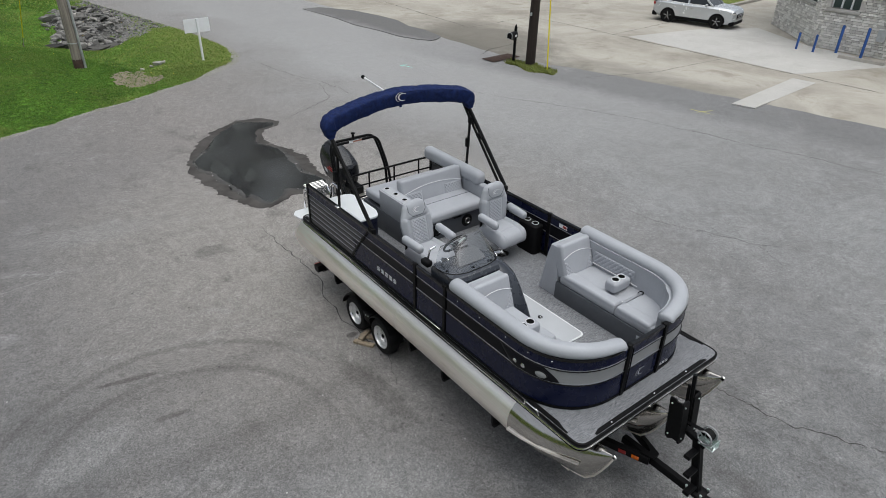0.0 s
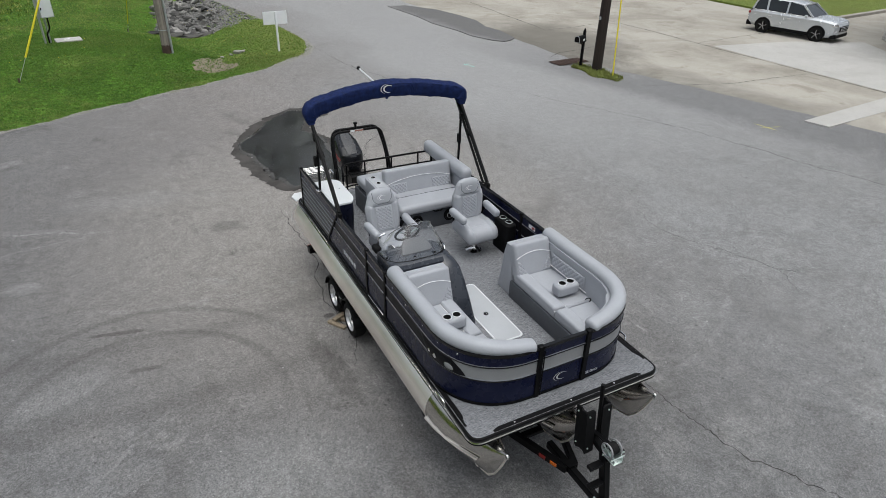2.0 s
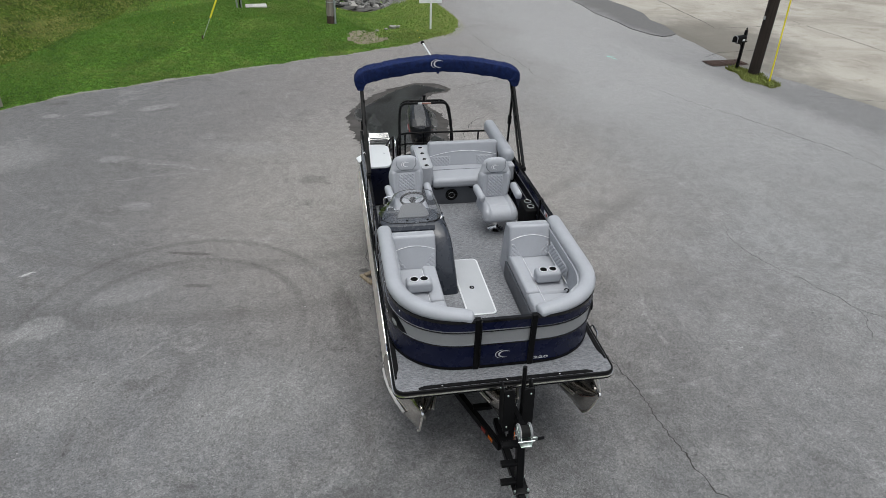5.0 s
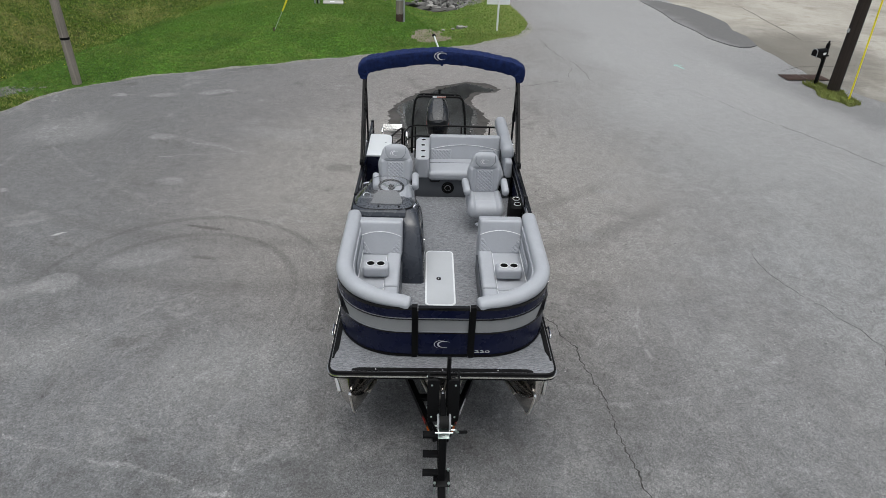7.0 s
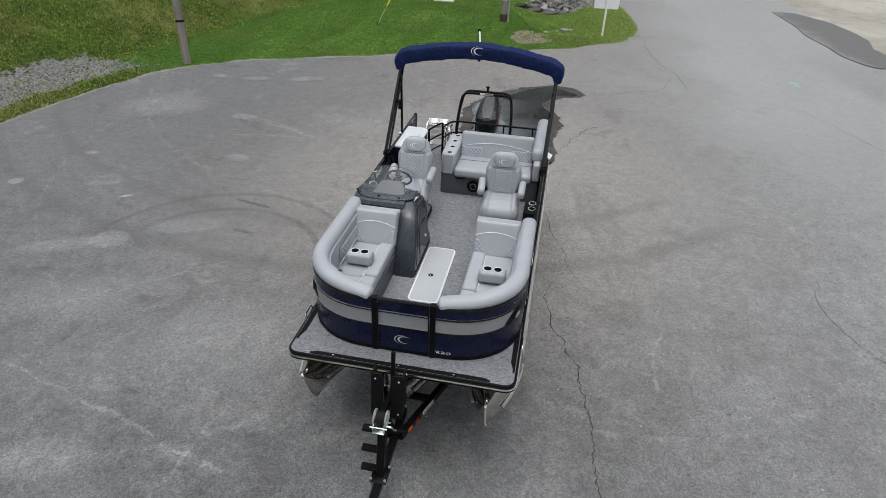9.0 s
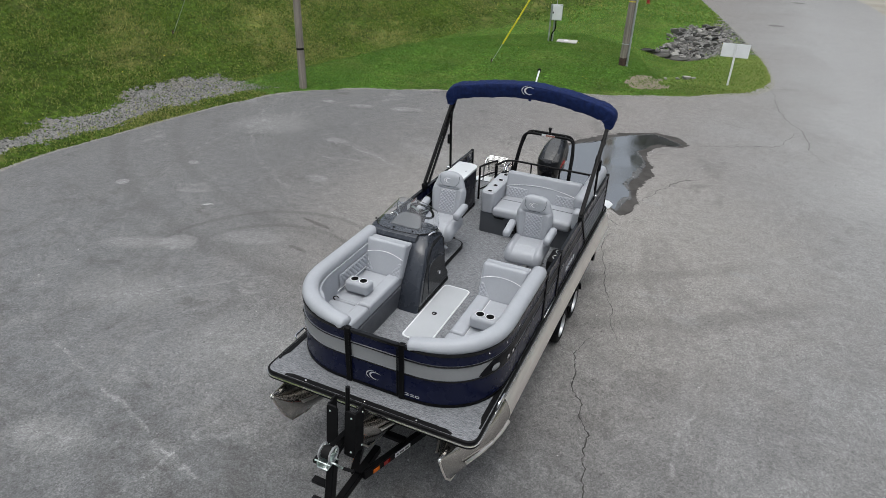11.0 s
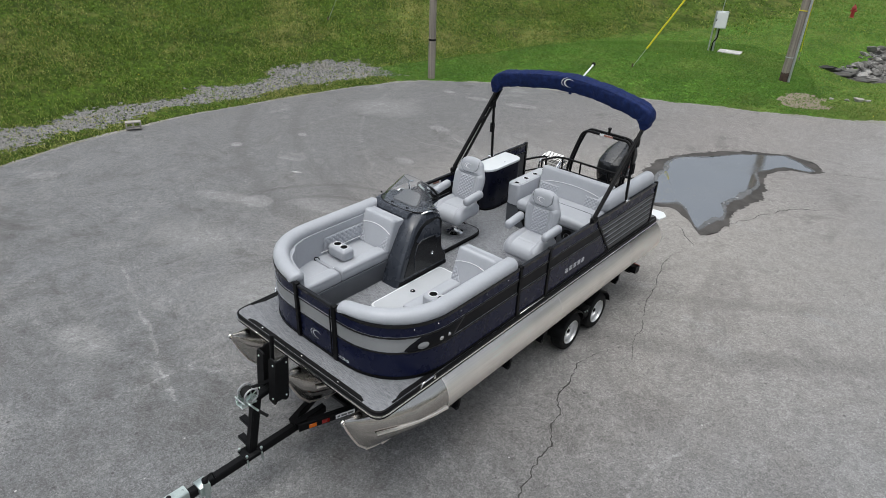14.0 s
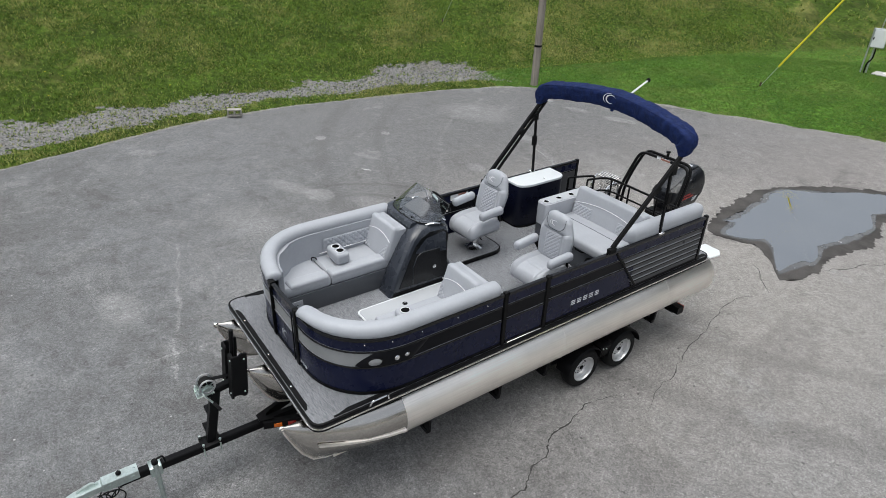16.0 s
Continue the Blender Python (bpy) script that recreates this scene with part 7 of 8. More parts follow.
for i, (p, t, k) in enumerate(frames_along(ridge)):
    back = Vector((0, 1, 0.16)).normalized()
    up = back.cross(t).normalized()
    if up.z < 0 and abs(t.x) > 0.3:
        up = -up
    if abs(t.x) <= 0.3:
        up = Vector((math.copysign(1, p.x), 0, 0))
    e = min(i, len(ridge) - 1 - i)
    f = (0.42, 0.50, 0.56, 0.62, 0.67, 0.72, 0.77, 0.82, 0.87, 0.91, 0.94, 0.97)[min(e, 11)]
    w = 1 + 0.025 * math.sin(i * 1.7) + 0.02 * math.sin(i * 3.1)
    rings.append([p + back * (max(f, 0.62) * 0.128 * w * math.copysign(abs(math.cos(a)) ** 0.42, math.cos(a)) * (1 + 0.05 * math.sin(3 * a + i))) + up * (f * 0.118 * w * math.copysign(abs(math.sin(a)) ** 0.42, math.sin(a)) * (1 + 0.04 * math.sin(2 * a + 0.7 * i))) for a in np.linspace(0, 2 * math.pi, 25)[:-1]])
boot = part("boot", skin(bm_new(), rings), CANVAS, bimini, "navy canvas boot", sharp=48)
part("seam", tube(bm_new(), [p + Vector((0, -0.118, 0.088)) for p in ridge[14:-14]], 0.006, 6), CANVAS, boot)
part("emblem", crescent(bm_new(), pose(0.0, 5.112, 3.60, -9), 0.21), LOGO, boot, "silver wave emblem")
part("strap_end", block(bm_new(), -0.022, 0.022, 5.16, 5.19, 3.425, 3.47), CANVAS, boot)
for s in (-1, 1):
    x = s * 1.262
    part("boom", beam(bm_new(), (x, 4.06, 2.20), (x + s * 0.016, 5.12, 3.29), 0.042, 0.058), BLACK, bimini, "black square boom")
    part("boom", beam(bm_new(), (x - s * 0.034, 4.13, 2.17), (x - s * 0.01, 5.16, 3.26), 0.030, 0.040), BLACK, bimini, "black inner boom")
    part("strut", beam(bm_new(), (x - s * 0.02, 5.02, 2.14), (x - s * 0.02, 4.97, 3.06), 0.032, 0.036), BLACK, bimini, "black rear strut")
    part("strut_clamp", block(bm_new(), x - 0.03, x + 0.03, 4.93, 5.02, 2.98, 3.10), BLACK_PLASTIC, bimini)
    part("boom_clamp", block(bm_new(), -0.032, 0.032, -0.05, 0.05, -0.045, 0.045, 0.006, pose(x, 4.72, 2.84, 45)), BLACK_PLASTIC, bimini)
    part("strut_clamp", block(bm_new(), x - 0.04, x + 0.012, 4.985, 5.055, 2.56, 2.72), BLACK_PLASTIC, bimini)
    hinge = part("hinge", block(bm_new(), x - 0.03, x + 0.03, 4.0, 4.12, 2.13, 2.20), BLACK_PLASTIC, bimini, "black hinge")
    part("hinge_foot", block(bm_new(), x - 0.035, x + 0.022, 4.97, 5.07, 2.128, 2.16), CHROME, bimini, "bright foot")
mast = part("light_pole", tube(bm_new(), [(-0.01, 5.36, 3.545), (-0.13, 6.0, 3.71)], 0.014, 8), WHITE, bimini, "white lamp pole")
part("lamp_cap", ball(bm_new(), 0.032, pose(-0.136, 6.03, 3.718), 8), BLACK_PLASTIC, mast, "black lamp cap")


# ---- the trailer under the boat ----
trailer = thing("boat_trailer", "black tandem axle boat trailer with winch post and zinc coupler", "trailer")
for s in (-1, 1):
    part("frame_rail", tube(bm_new(), [(s * 0.62, 1.3, 0.50), (s * 0.62, 6.2, 0.50)], 0.055, 4), BLACK, trailer, "black frame rail")
    part("tongue_arm", beam(bm_new(), (s * 0.60, 1.45, 0.50), (s * 0.06, -0.12, 0.52), 0.07, 0.11), BLACK, trailer, "black angled arm")
    for x in (0.80, 1.14):
        part("bunk", beam(bm_new(), (s * x, 0.95, 0.665 if x < 1 else 0.715), (s * x, 6.25, 0.665 if x < 1 else 0.715), 0.09, 0.045), RUBBER, trailer, "carpeted bunk")
    part("centre_bunk", beam(bm_new(), (s * 0.17, 1.2, 0.655), (s * 0.17, 5.9, 0.655), 0.09, 0.045), RUBBER, trailer, "carpeted bunk")
    for y in (1.45, 2.5, 3.3, 5.5):
        part("bunk_bracket", beam(bm_new(), (s * 1.13, y, 0.50), (s * 1.14, y, 0.70), 0.08, 0.05), BLACK, trailer)
    part("tail_bracket", beam(bm_new(), (s * 1.10, 5.98, 0.55), (s * 1.27, 5.98, 0.55), 0.14, 0.12), BLACK, trailer, "black lamp bracket")
    part("tail_light", block(bm_new(), s * 1.2 - 0.06, s * 1.2 + 0.06, 6.05, 6.08, 0.50, 0.60), RED, trailer, "red tail light")
    for yc, mt, said in ((0.02, AMBER, "amber marker lamp"), (0.17, RED, "dark red reflector")):
        part("side_marker", block(bm_new(), -0.004, 0.004, -0.045, 0.045, 0.485, 0.535, 0.001, pose(s * (0.102 + (yc + 0.12) * 0.344), yc, 0, 0, 0, -s * 19)), mt, trailer, said)
for y in (1.45, 2.5, 3.3, 5.5, 6.0):
    part("cross_beam", beam(bm_new(), (-1.15, y, 0.47), (1.15, y, 0.47), 0.06, 0.07), BLACK, trailer)
part("gusset", prism(bm_new(), [(-0.06, -0.16), (0.06, -0.16), (0.10, 0.0), (0.05, 0.0), (0.02, -0.06), (-0.02, -0.06), (-0.05, 0.0), (-0.10, 0.0)], 0.015, pose(0, 0, 0.575)), BLACK, trailer, "black gusset plate")
part("arm_tie", beam(bm_new(), (-0.26, 0.50, 0.56), (0.26, 0.50, 0.56), 0.09, 0.05), BLACK, trailer)
tag = part("label", block(bm_new(), -0.003, 0.003, -0.12, 0.12, 0.48, 0.54, 0.001, pose(0.101 + 0.52 * 0.344, 0.40, 0, 0, 0, -19)), WHITE_PAINT, trailer, "white maker's label")
for k, (y0, y1) in enumerate(((-0.10, -0.07), (-0.05, 0.02), (0.035, 0.10))):
    part("label_bar", block(bm_new(), 0.002, 0.005, y0, y1, 0.497, 0.523, 0.0005, pose(0.101 + 0.52 * 0.344, 0.40, 0, 0, 0, -19)), SLATE, tag, "plain dark bars")
part("tongue", beam(bm_new(), (0, 0.30, 0.50), (0, -1.66, 0.50), 0.085, 0.10), BLACK, trailer, "black tongue beam")
cap = part("coupler", skin(bm_new(), [[(x, y, 0.56 + z) for x, z in ((-w, -b), (-w, h - 0.012), (-w + 0.012, h), (w - 0.012, h), (w, h - 0.012), (w, -b))] for y, w, h, b in ((-1.46, 0.062, 0.05, 0.06), (-1.80, 0.062, 0.05, 0.06), (-1.815, 0.05, 0.03, 0.05), (-1.90, 0.048, 0.028, 0.05), (-2.06, 0.046, 0.012, 0.06), (-2.13, 0.036, -0.004, 0.06), (-2.16, 0.02, -0.02, 0.055))]), ZINC, trailer, "zinc plated surge coupler")
part("cap_knob", lathe(bm_new(), [(0.026, 0), (0.026, 0.02), (0.018, 0.03), (0.001, 0.03)], 12, pose(0, -1.64, 0.61)), BLACK_PLASTIC, cap, "black filler cap")
part("latch", prism(bm_new(), [(-2.05, 0.565), (-1.84, 0.58), (-1.83, 0.605), (-1.90, 0.635), (-2.02, 0.60)], 0.024, Matrix(((0, 0, 1, -0.012), (1, 0, 0, 0), (0, 1, 0, 0), (0, 0, 0, 1))), 0.003), ZINC, cap)
for y in (-1.52, -1.74):
    part("bolt", lathe(bm_new(), [(0.014, -0.071), (0.014, 0.071), (0.001, 0.072)], 6, pose(0, y, 0.555, 0, 90)), ZINC, cap)
coil = [(0.03 + 0.05 * math.sin(a * 0.31), -1.66 - 0.007 * a + 0.075 * math.cos(a), 0.40 + 0.075 * math.sin(a) - 0.02 * math.sin(a * 0.4)) for a in np.linspace(1.2, 8.6 * math.pi, 110)]
part("safety_cable", tube(bm_new(), coil, 0.007, 6), BLACK, trailer, "coiled black cable")
jack = part("jack", tube(bm_new(), [(0.11, -1.30, 0.06), (0.11, -1.30, 0.66)], 0.029, 12), ZINC, trailer, "zinc swivel jack")
part("jack_cap", lathe(bm_new(), [(0.033, 0), (0.033, 0.04), (0.024, 0.05), (0.001, 0.052)], 14, pose(0.11, -1.30, 0.655)), BLACK_PLASTIC, jack)
part("jack_clamp", block(bm_new(), -0.055, 0.085, -1.36, -1.24, 0.44, 0.57), ZINC, jack)
part("jack_foot", lathe(bm_new(), [(0.09, 0), (0.09, 0.01), (0.04, 0.02), (0.03, 0.06)], 16, pose(0.11, -1.30, 0.002)), ZINC, jack)
part("jack_crank", tube(bm_new(), fillet([(0.11, -1.30, 0.70), (0.11, -1.22, 0.72), (0.11, -1.20, 0.62)], 0.02), 0.012, 6), BLACK, jack)

# winch post with its steps
post = part("winch_post", beam(bm_new(), (0, -0.70, 0.55), (0, -0.56, 1.22), 0.085, 0.10), BLACK, trailer, "black leaning winch post")
part("post_foot", block(bm_new(), -0.09, 0.09, -0.82, -0.60, 0.548, 0.565), BLACK, post)
for x in (-0.075, 0.075):
    for y in (-0.80, -0.62):
        part("u_bolt", tube(bm_new(), [(x, y, 0.42), (x, y, 0.60)], 0.009, 6), ZINC, post)
        part("nut", lathe(bm_new(), [(0.015, 0), (0.015, 0.015), (0.001, 0.016)], 6, pose(x, y, 0.583)), ZINC, post)
for z in (0.62, 0.86, 1.10):
    y = -0.70 + (z - 0.55) * 0.21
    part("step", beam(bm_new(), (-0.04, y, z), (-0.21, y, z), 0.075, 0.045), BLACK, post, "black foot step")
part("winch_arm", beam(bm_new(), (0.0, -0.66, 1.20), (0.0, -0.26, 1.27), 0.075, 0.075), BLACK, post)
winch = part("winch", block(bm_new(), -0.055, 0.065, -0.76, -0.58, 1.23, 1.245, 0.003), ZINC, trailer, "zinc plated hand winch")
for x in (-0.05, 0.06):
    wheel_at = pose(x, -0.64, 1.345, 0, 90)
    part("winch_frame", prism(bm_new(), [(-0.755, 1.235), (-0.60, 1.235), (-0.585, 1.33), (-0.64, 1.37), (-0.70, 1.35), (-0.76, 1.29)], 0.005, Matrix(((0, 0, 1, x - 0.0025), (1, 0, 0, 0), (0, 1, 0, 0), (0, 0, 0, 1)))), ZINC, winch, "zinc side plate")
    gear = part("winch_gear", tube(bm_new(), [wheel_at @ Vector((0.078 * math.cos(a), 0.078 * math.sin(a), 0.006 if x > 0 else -0.006)) for a in np.linspace(0, 2 * math.pi, 29)], 0.011, 6), PANEL_GREY, winch, "bright toothed gear")
    for a in range(6):
        part("gear_spoke", beam(bm_new(), wheel_at @ Vector((0, 0, 0.008 if x > 0 else -0.008)), wheel_at @ Vector((0.076 * math.cos(a * 1.0472), 0.076 * math.sin(a * 1.0472), 0.008 if x > 0 else -0.008)), 0.018, 0.004), ZINC, gear)
    part("gear_hub", lathe(bm_new(), [(0.018, -0.016), (0.018, 0.016), (0.001, 0.017)], 12, wheel_at), ZINC, gear)
part("winch_drum", lathe(bm_new(), [(0.066, -0.048), (0.066, 0.048)], 18, pose(0.005, -0.64, 1.345, 0, 90)), RUBBER, winch, "black strap roll")
for y, z in ((-0.74, 1.30), (-0.61, 1.26)):
    part("tie_rod", tube(bm_new(), [(-0.085, y, z), (0.095, y, z)], 0.008, 6), ZINC, winch)
part("winch_handle", tube(bm_new(), fillet([(0.07, -0.70, 1.30), (0.13, -0.70, 1.30), (0.14, -0.64, 1.20), (0.22, -0.60, 1.16)], 0.02), 0.011, 6), ZINC, winch)
part("handle_grip", tube(bm_new(), [(0.16, -0.63, 1.19), (0.25, -0.585, 1.145)], 0.018, 8), BLACK_PLASTIC, winch, "black grip")
part("strap", beam(bm_new(), (0.0, -0.58, 1.38), (0.0, -0.05, 1.29), 0.05, 0.006), BLACK, trailer, "black winch strap")
part("strap_hook", tube(bm_new(), fillet([(0.0, -0.05, 1.29), (0.0, 0.0, 1.29), (0.0, 0.03, 1.25)], 0.02), 0.012, 6), CHROME, trailer)
# folded steel bow stop boards
for s in (-1, 1):
    outline = [(p.x, p.y) for p in fillet([(s * 0.045, 1.14, 0), (s * 0.045, 1.66, 0), (s * 0.07, 1.685, 0), (s * 0.165, 1.685, 0), (s * 0.165, 1.13, 0), (s * 0.10, 1.13, 0), (s * 0.045, 1.14, 0)], 0.025, 3)[:-1]]
    board = part("bow_stop", prism(bm_new(), outline, 0.022, Matrix(((1, 0, 0, 0), (0, 0.10, -1, -0.525), (0, 1, 0, 0), (0, 0, 0, 1))), 0.003), BLACK_PLASTIC, trailer, "black bow stop board")
    cheek = [(p.x, p.y) for p in fillet([(-0.425, 1.17, 0), (-0.375, 1.66, 0), (-0.355, 1.685, 0), (-0.305, 1.67, 0), (-0.285, 1.695, 0), (-0.215, 1.685, 0), (-0.262, 1.15, 0), (-0.30, 1.125, 0), (-0.345, 1.165, 0), (-0.425, 1.17, 0)], 0.012, 3)[:-1]]
    part("cheek", prism(bm_new(), cheek, 0.020, Matrix(((0, 0, 1, s * 0.160 - 0.010), (1, 0, 0, 0), (0, 1, 0, 0), (0, 0, 0, 1))), 0.003), BLACK_PLASTIC, board)
    for z in (1.20, 1.62):
        part("bolt", ball(bm_new(), 0.011, pose(s * 0.125, -0.549 + 0.10 * z, z), 6), ZINC, board)
        part("bolt", ball(bm_new(), 0.011, pose(s * 0.171, -0.40 + 0.09 * z, z), 6), ZINC, board)
part("guide_rod", tube(bm_new(), [(0.05, -0.37, 1.30), (0.05, -0.31, 1.94)], 0.024, 8), BLACK, trailer, "black guide rod")


# wheels, axles and mudguards
def road_wheel(x, y, s):
    m = Matrix.Translation((x, y, 0.298)) @ pose(0, 0, 0, 0, 90 * s, 0)
    w = part("wheel", lathe(bm_new(), [(0.175, -0.08), (0.24, -0.095), (0.280, -0.082), (0.296, -0.05), (0.298, 0.0), (0.296, 0.05), (0.280, 0.085), (0.24, 0.098), (0.195, 0.092), (0.182, 0.07), (0.180, -0.06)], 40, m), RUBBER, trailer, "black road tyre")
    for r0, z0 in ((0.212, 0.0965), (0.262, 0.0935)):
        part("tyre_rib", tube(bm_new(), [m @ Vector((r0 * math.cos(a), r0 * math.sin(a), z0 - 0.001)) for a in np.linspace(0, 2 * math.pi, 37)], 0.004, 5), RUBBER, w)
    part("rim", lathe(bm_new(), [(0.13, -0.05), (0.178, -0.03), (0.186, 0.076), (0.192, 0.090), (0.184, 0.094), (0.176, 0.080), (0.172, 0.050), (0.160, 0.040), (0.156, 0.012), (0.146, -0.004), (0.118, -0.010), (0.098, 0.004), (0.086, 0.022), (0.05, 0.026), (0.045, 0.04), (0.001, 0.042)], 36, m), RIM, w, "silver steel rim")
    for i in range(10):
        a = i * math.pi / 5
        q = m @ pose(0.108 * math.cos(a), 0.108 * math.sin(a), 0.0) @ pose(0, 0, 0, 0, 0, math.degrees(a)) @ Matrix.Diagonal((0.8, 1.15, 1, 1))
        part("rim_hole", lathe(bm_new(), [(0.022, -0.012), (0.021, 0.002), (0.001, 0.003)], 10, q), BLACK, w)
    for i in range(5):
        a = i * 1.2566 + 0.3
        part("lug_nut", lathe(bm_new(), [(0.012, 0), (0.011, 0.018), (0.001, 0.02)], 6, m @ pose(0.066 * math.cos(a), 0.066 * math.sin(a), 0.022)), CHROME, w)
    part("hub_cap", lathe(bm_new(), [(0.034, 0), (0.032, 0.022), (0.02, 0.03), (0.001, 0.031)], 14, m @ pose(0, 0, 0.028)), BLACK_PLASTIC, w, "black hub cap")
    return w


AXLES = (3.98, 4.75)
for s in (-1, 1):
    for y in AXLES:
        road_wheel(s * 1.145, y, s)
        arch = [(y + 0.345 * math.cos(a), 0.315 + 0.335 * math.sin(a)) for a in np.linspace(math.pi * 0.97, math.pi * 0.03, 15)]
        part("mudguard", skin(bm_new(), [[(s * 1.03, q, z), (s * 1.25, q, z), (s * 1.265, q, z - 0.02 if z > 0.4 else z), (s * 1.255, q, z - 0.012 if z > 0.4 else z), (s * 1.03, q, z - 0.012)] for q, z in arch]), BLACK, trailer, "black mudguard")
    part("mudguard_skirt", block(bm_new(), min(s * 1.03, s * 1.25), max(s * 1.03, s * 1.25), 4.26, 4.47, 0.38, 0.54), BLACK, trailer)
for y in AXLES:
    part("axle", beam(bm_new(), (-1.1, y, 0.315), (1.1, y, 0.315), 0.06, 0.06), BLACK, trailer)
for s in (-1, 1):
    part("hanger", block(bm_new(), s * 0.62 - 0.035, s * 0.62 + 0.035, 3.5, 5.2, 0.36, 0.46), BLACK, trailer)
    part("inner_skirt", block(bm_new(), s * 1.02 - 0.006, s * 1.02 + 0.006, 3.55, 5.15, 0.40, 0.66, 0.003), BLACK, trailer, "black inner skirt")
    for y, z in ((3.70, 0.60), (3.64, 0.57), (4.30, 0.52), (4.37, 0.50), (4.47, 0.56), (4.52, 0.58)):
        part("rivet", ball(bm_new(), 0.010, pose(s * 1.253 if 4.2 < y < 4.4 else s * 1.03, y, z), 6), ZINC, trailer)

# timber chocks behind a wheel
chock = thing("wheel_chock", "weathered timber offcut chocking the trailer wheel", "chock", m=pose(-1.30, 4.36, 0, 0, 0, 12))
part("board", block(bm_new(), -0.115, -0.035, -0.20, 0.15, 0.0, 0.05, 0.006, pose(0, 0, 0, 0, 0, 20)), TIMBER, chock)
part("board", block(bm_new(), 0.06, 0.14, -0.20, 0.12, 0.0, 0.05, 0.006, pose(0, 0, 0, 0, 0, 24)), TIMBER, chock)
part("board", block(bm_new(), -0.10, 0.17, -0.05, 0.035, 0.05, 0.095, 0.006, pose(0.02, 0.06, 0, 0, 0, 16)), TIMBER, chock)
part("board", block(bm_new(), -0.05, 0.15, -0.21, -0.13, 0.05, 0.09, 0.006, pose(0.05, 0.0, 0, 0, 0, 24)), TIMBER, chock)


# ---- round the lot: poles, signs, boxes ----
def utility_pole(x, y, r, h, material, label, m=None):
    z = float(height(x, y)) if x < 5 else -0.10
    p = thing("utility_pole", label, "pole", "utility poles", m=pose(x, y, z))
    part("shaft", lathe(bm_new(), [(r, -0.3), (r * 1.02, 0.0), (r * 0.97, 1.5), (r * 0.9, 4.5), (r * 0.72, h)], 18), material, p)
    return p


pole_a = utility_pole(-1.57, 24.35, 0.165, 11.5, POLE_WOOD, "weathered wooden utility pole with a grey conduit up its side")
part("conduit", tube(bm_new(), [(0.20, -0.08, 0.0), (0.19, -0.08, 3.0), (0.17, -0.08, 7.0)], 0.045, 10), GALVANISED, pole_a, "grey conduit pipe")
for z in (0.9, 2.6, 4.4):
    part("strap", lathe(bm_new(), [(0.172, 0), (0.176, 0.01), (0.172, 0.03)], 18, pose(0, 0, z)), GALVANISED if z != 2.6 else YELLOW, pole_a)
part("rot_stain", lathe(bm_new(), [(0.172, 0.0), (0.172, 0.22), (0.168, 0.34)], 16), RUST, pole_a, "rusty brown foot")
pole_c = utility_pole(-11.3, 14.5, 0.135, 10.5, POLE_WOOD, "pale weathered wooden utility pole at the lot's edge")
part("band", lathe(bm_new(), [(0.138, 0), (0.142, 0.01), (0.138, 0.07)], 16, pose(0, 0, 1.35)), BLACK, pole_c, "dark band")
pole_b = utility_pole(13.95, 16.15, 0.20, 10.5, DARK_WOOD, "dark creosoted wooden utility pole beside the road")
part("tag", block(bm_new(), -0.25, -0.19, -0.06, 0.0, 2.0, 2.12, 0.004), GALVANISED, pole_b)
part("ground_wire", tube(bm_new(), [(0.20, -0.06, 0.0), (0.17, -0.06, 4.5)], 0.012, 6), GALVANISED, pole_b)


def guy_wire(base, top, a, b, label, thick=0.032):
    g = thing("guy_wire", label, "wire", "guy wires")
    part("wire", tube(bm_new(), [base, top], 0.009, 6), GALVANISED, g)
    u, v = Vector(base), Vector(top)
    if b > a:
        part("guard", tube(bm_new(), [u.lerp(v, a), u.lerp(v, b)], thick, 8), YELLOW, g, "yellow plastic guard")
    part("anchor", lathe(bm_new(), [(0.03, -0.1), (0.03, 0.12), (0.01, 0.16)], 8, Matrix.Translation(u)), RUST, g)
    return g


gz = float(height(-6.59, 21.45))
guy_wire((-6.59, 21.45, gz), (-1.7, 24.3, gz + 10.0), 0.075, 0.42, "steel guy wire with a yellow guard, anchored in the lawn")
gz = float(height(-17.4, 14.6))
guy_wire((-17.4, 14.6, gz), (-11.4, 14.5, gz + 8.8), 0, 0, "thin steel guy wire anchored in the bank")
gz = float(height(-2.62, 30.6))
guy_wire((-2.62, 30.6, gz), (-1.66, 24.5, gz + 9.0), 0.05, 0.45, "steel guy wire with a yellow guard, anchored near the ditch", 0.02)
mark = thing("marker_post", "thin yellow marker rod standing in the verge by the pole", "marker post", m=pose(13.95, 15.15, -0.10))
part("rod", tube(bm_new(), [(0, 0, -0.05), (0.12, 0.35, 3.2)], 0.028, 8), YELLOW, mark)

# sign seen from its back
sign = thing("road_sign", "white sign board on a white post, seen from the back", "sign", m=pose(2.79, 23.55, float(height(2.79, 23.55)), 0, 0, 3))
part("post", beam(bm_new(), (0, 0, -0.1), (0, 0, 1.60), 0.075, 0.085), WHITE_PAINT, sign)
part("board", block(bm_new(), -0.52, 0.50, 0.05, 0.07, 1.08, 1.60, 0.006), WHITE_PAINT, sign, "white board")

# telephone cabinet on its stand
zc = float(height(-5.85, 27.9))
box = thing("utility_cabinet", "grey metal utility cabinet on a galvanised stand in the lawn", "utility box", m=pose(-5.85, 27.9, zc, 0, 0, 22))
for x in (-0.10, 0.10):
    part("stand_leg", beam(bm_new(), (x, 0, -0.1), (x, 0, 1.75), 0.06, 0.12), GALVANISED, box)
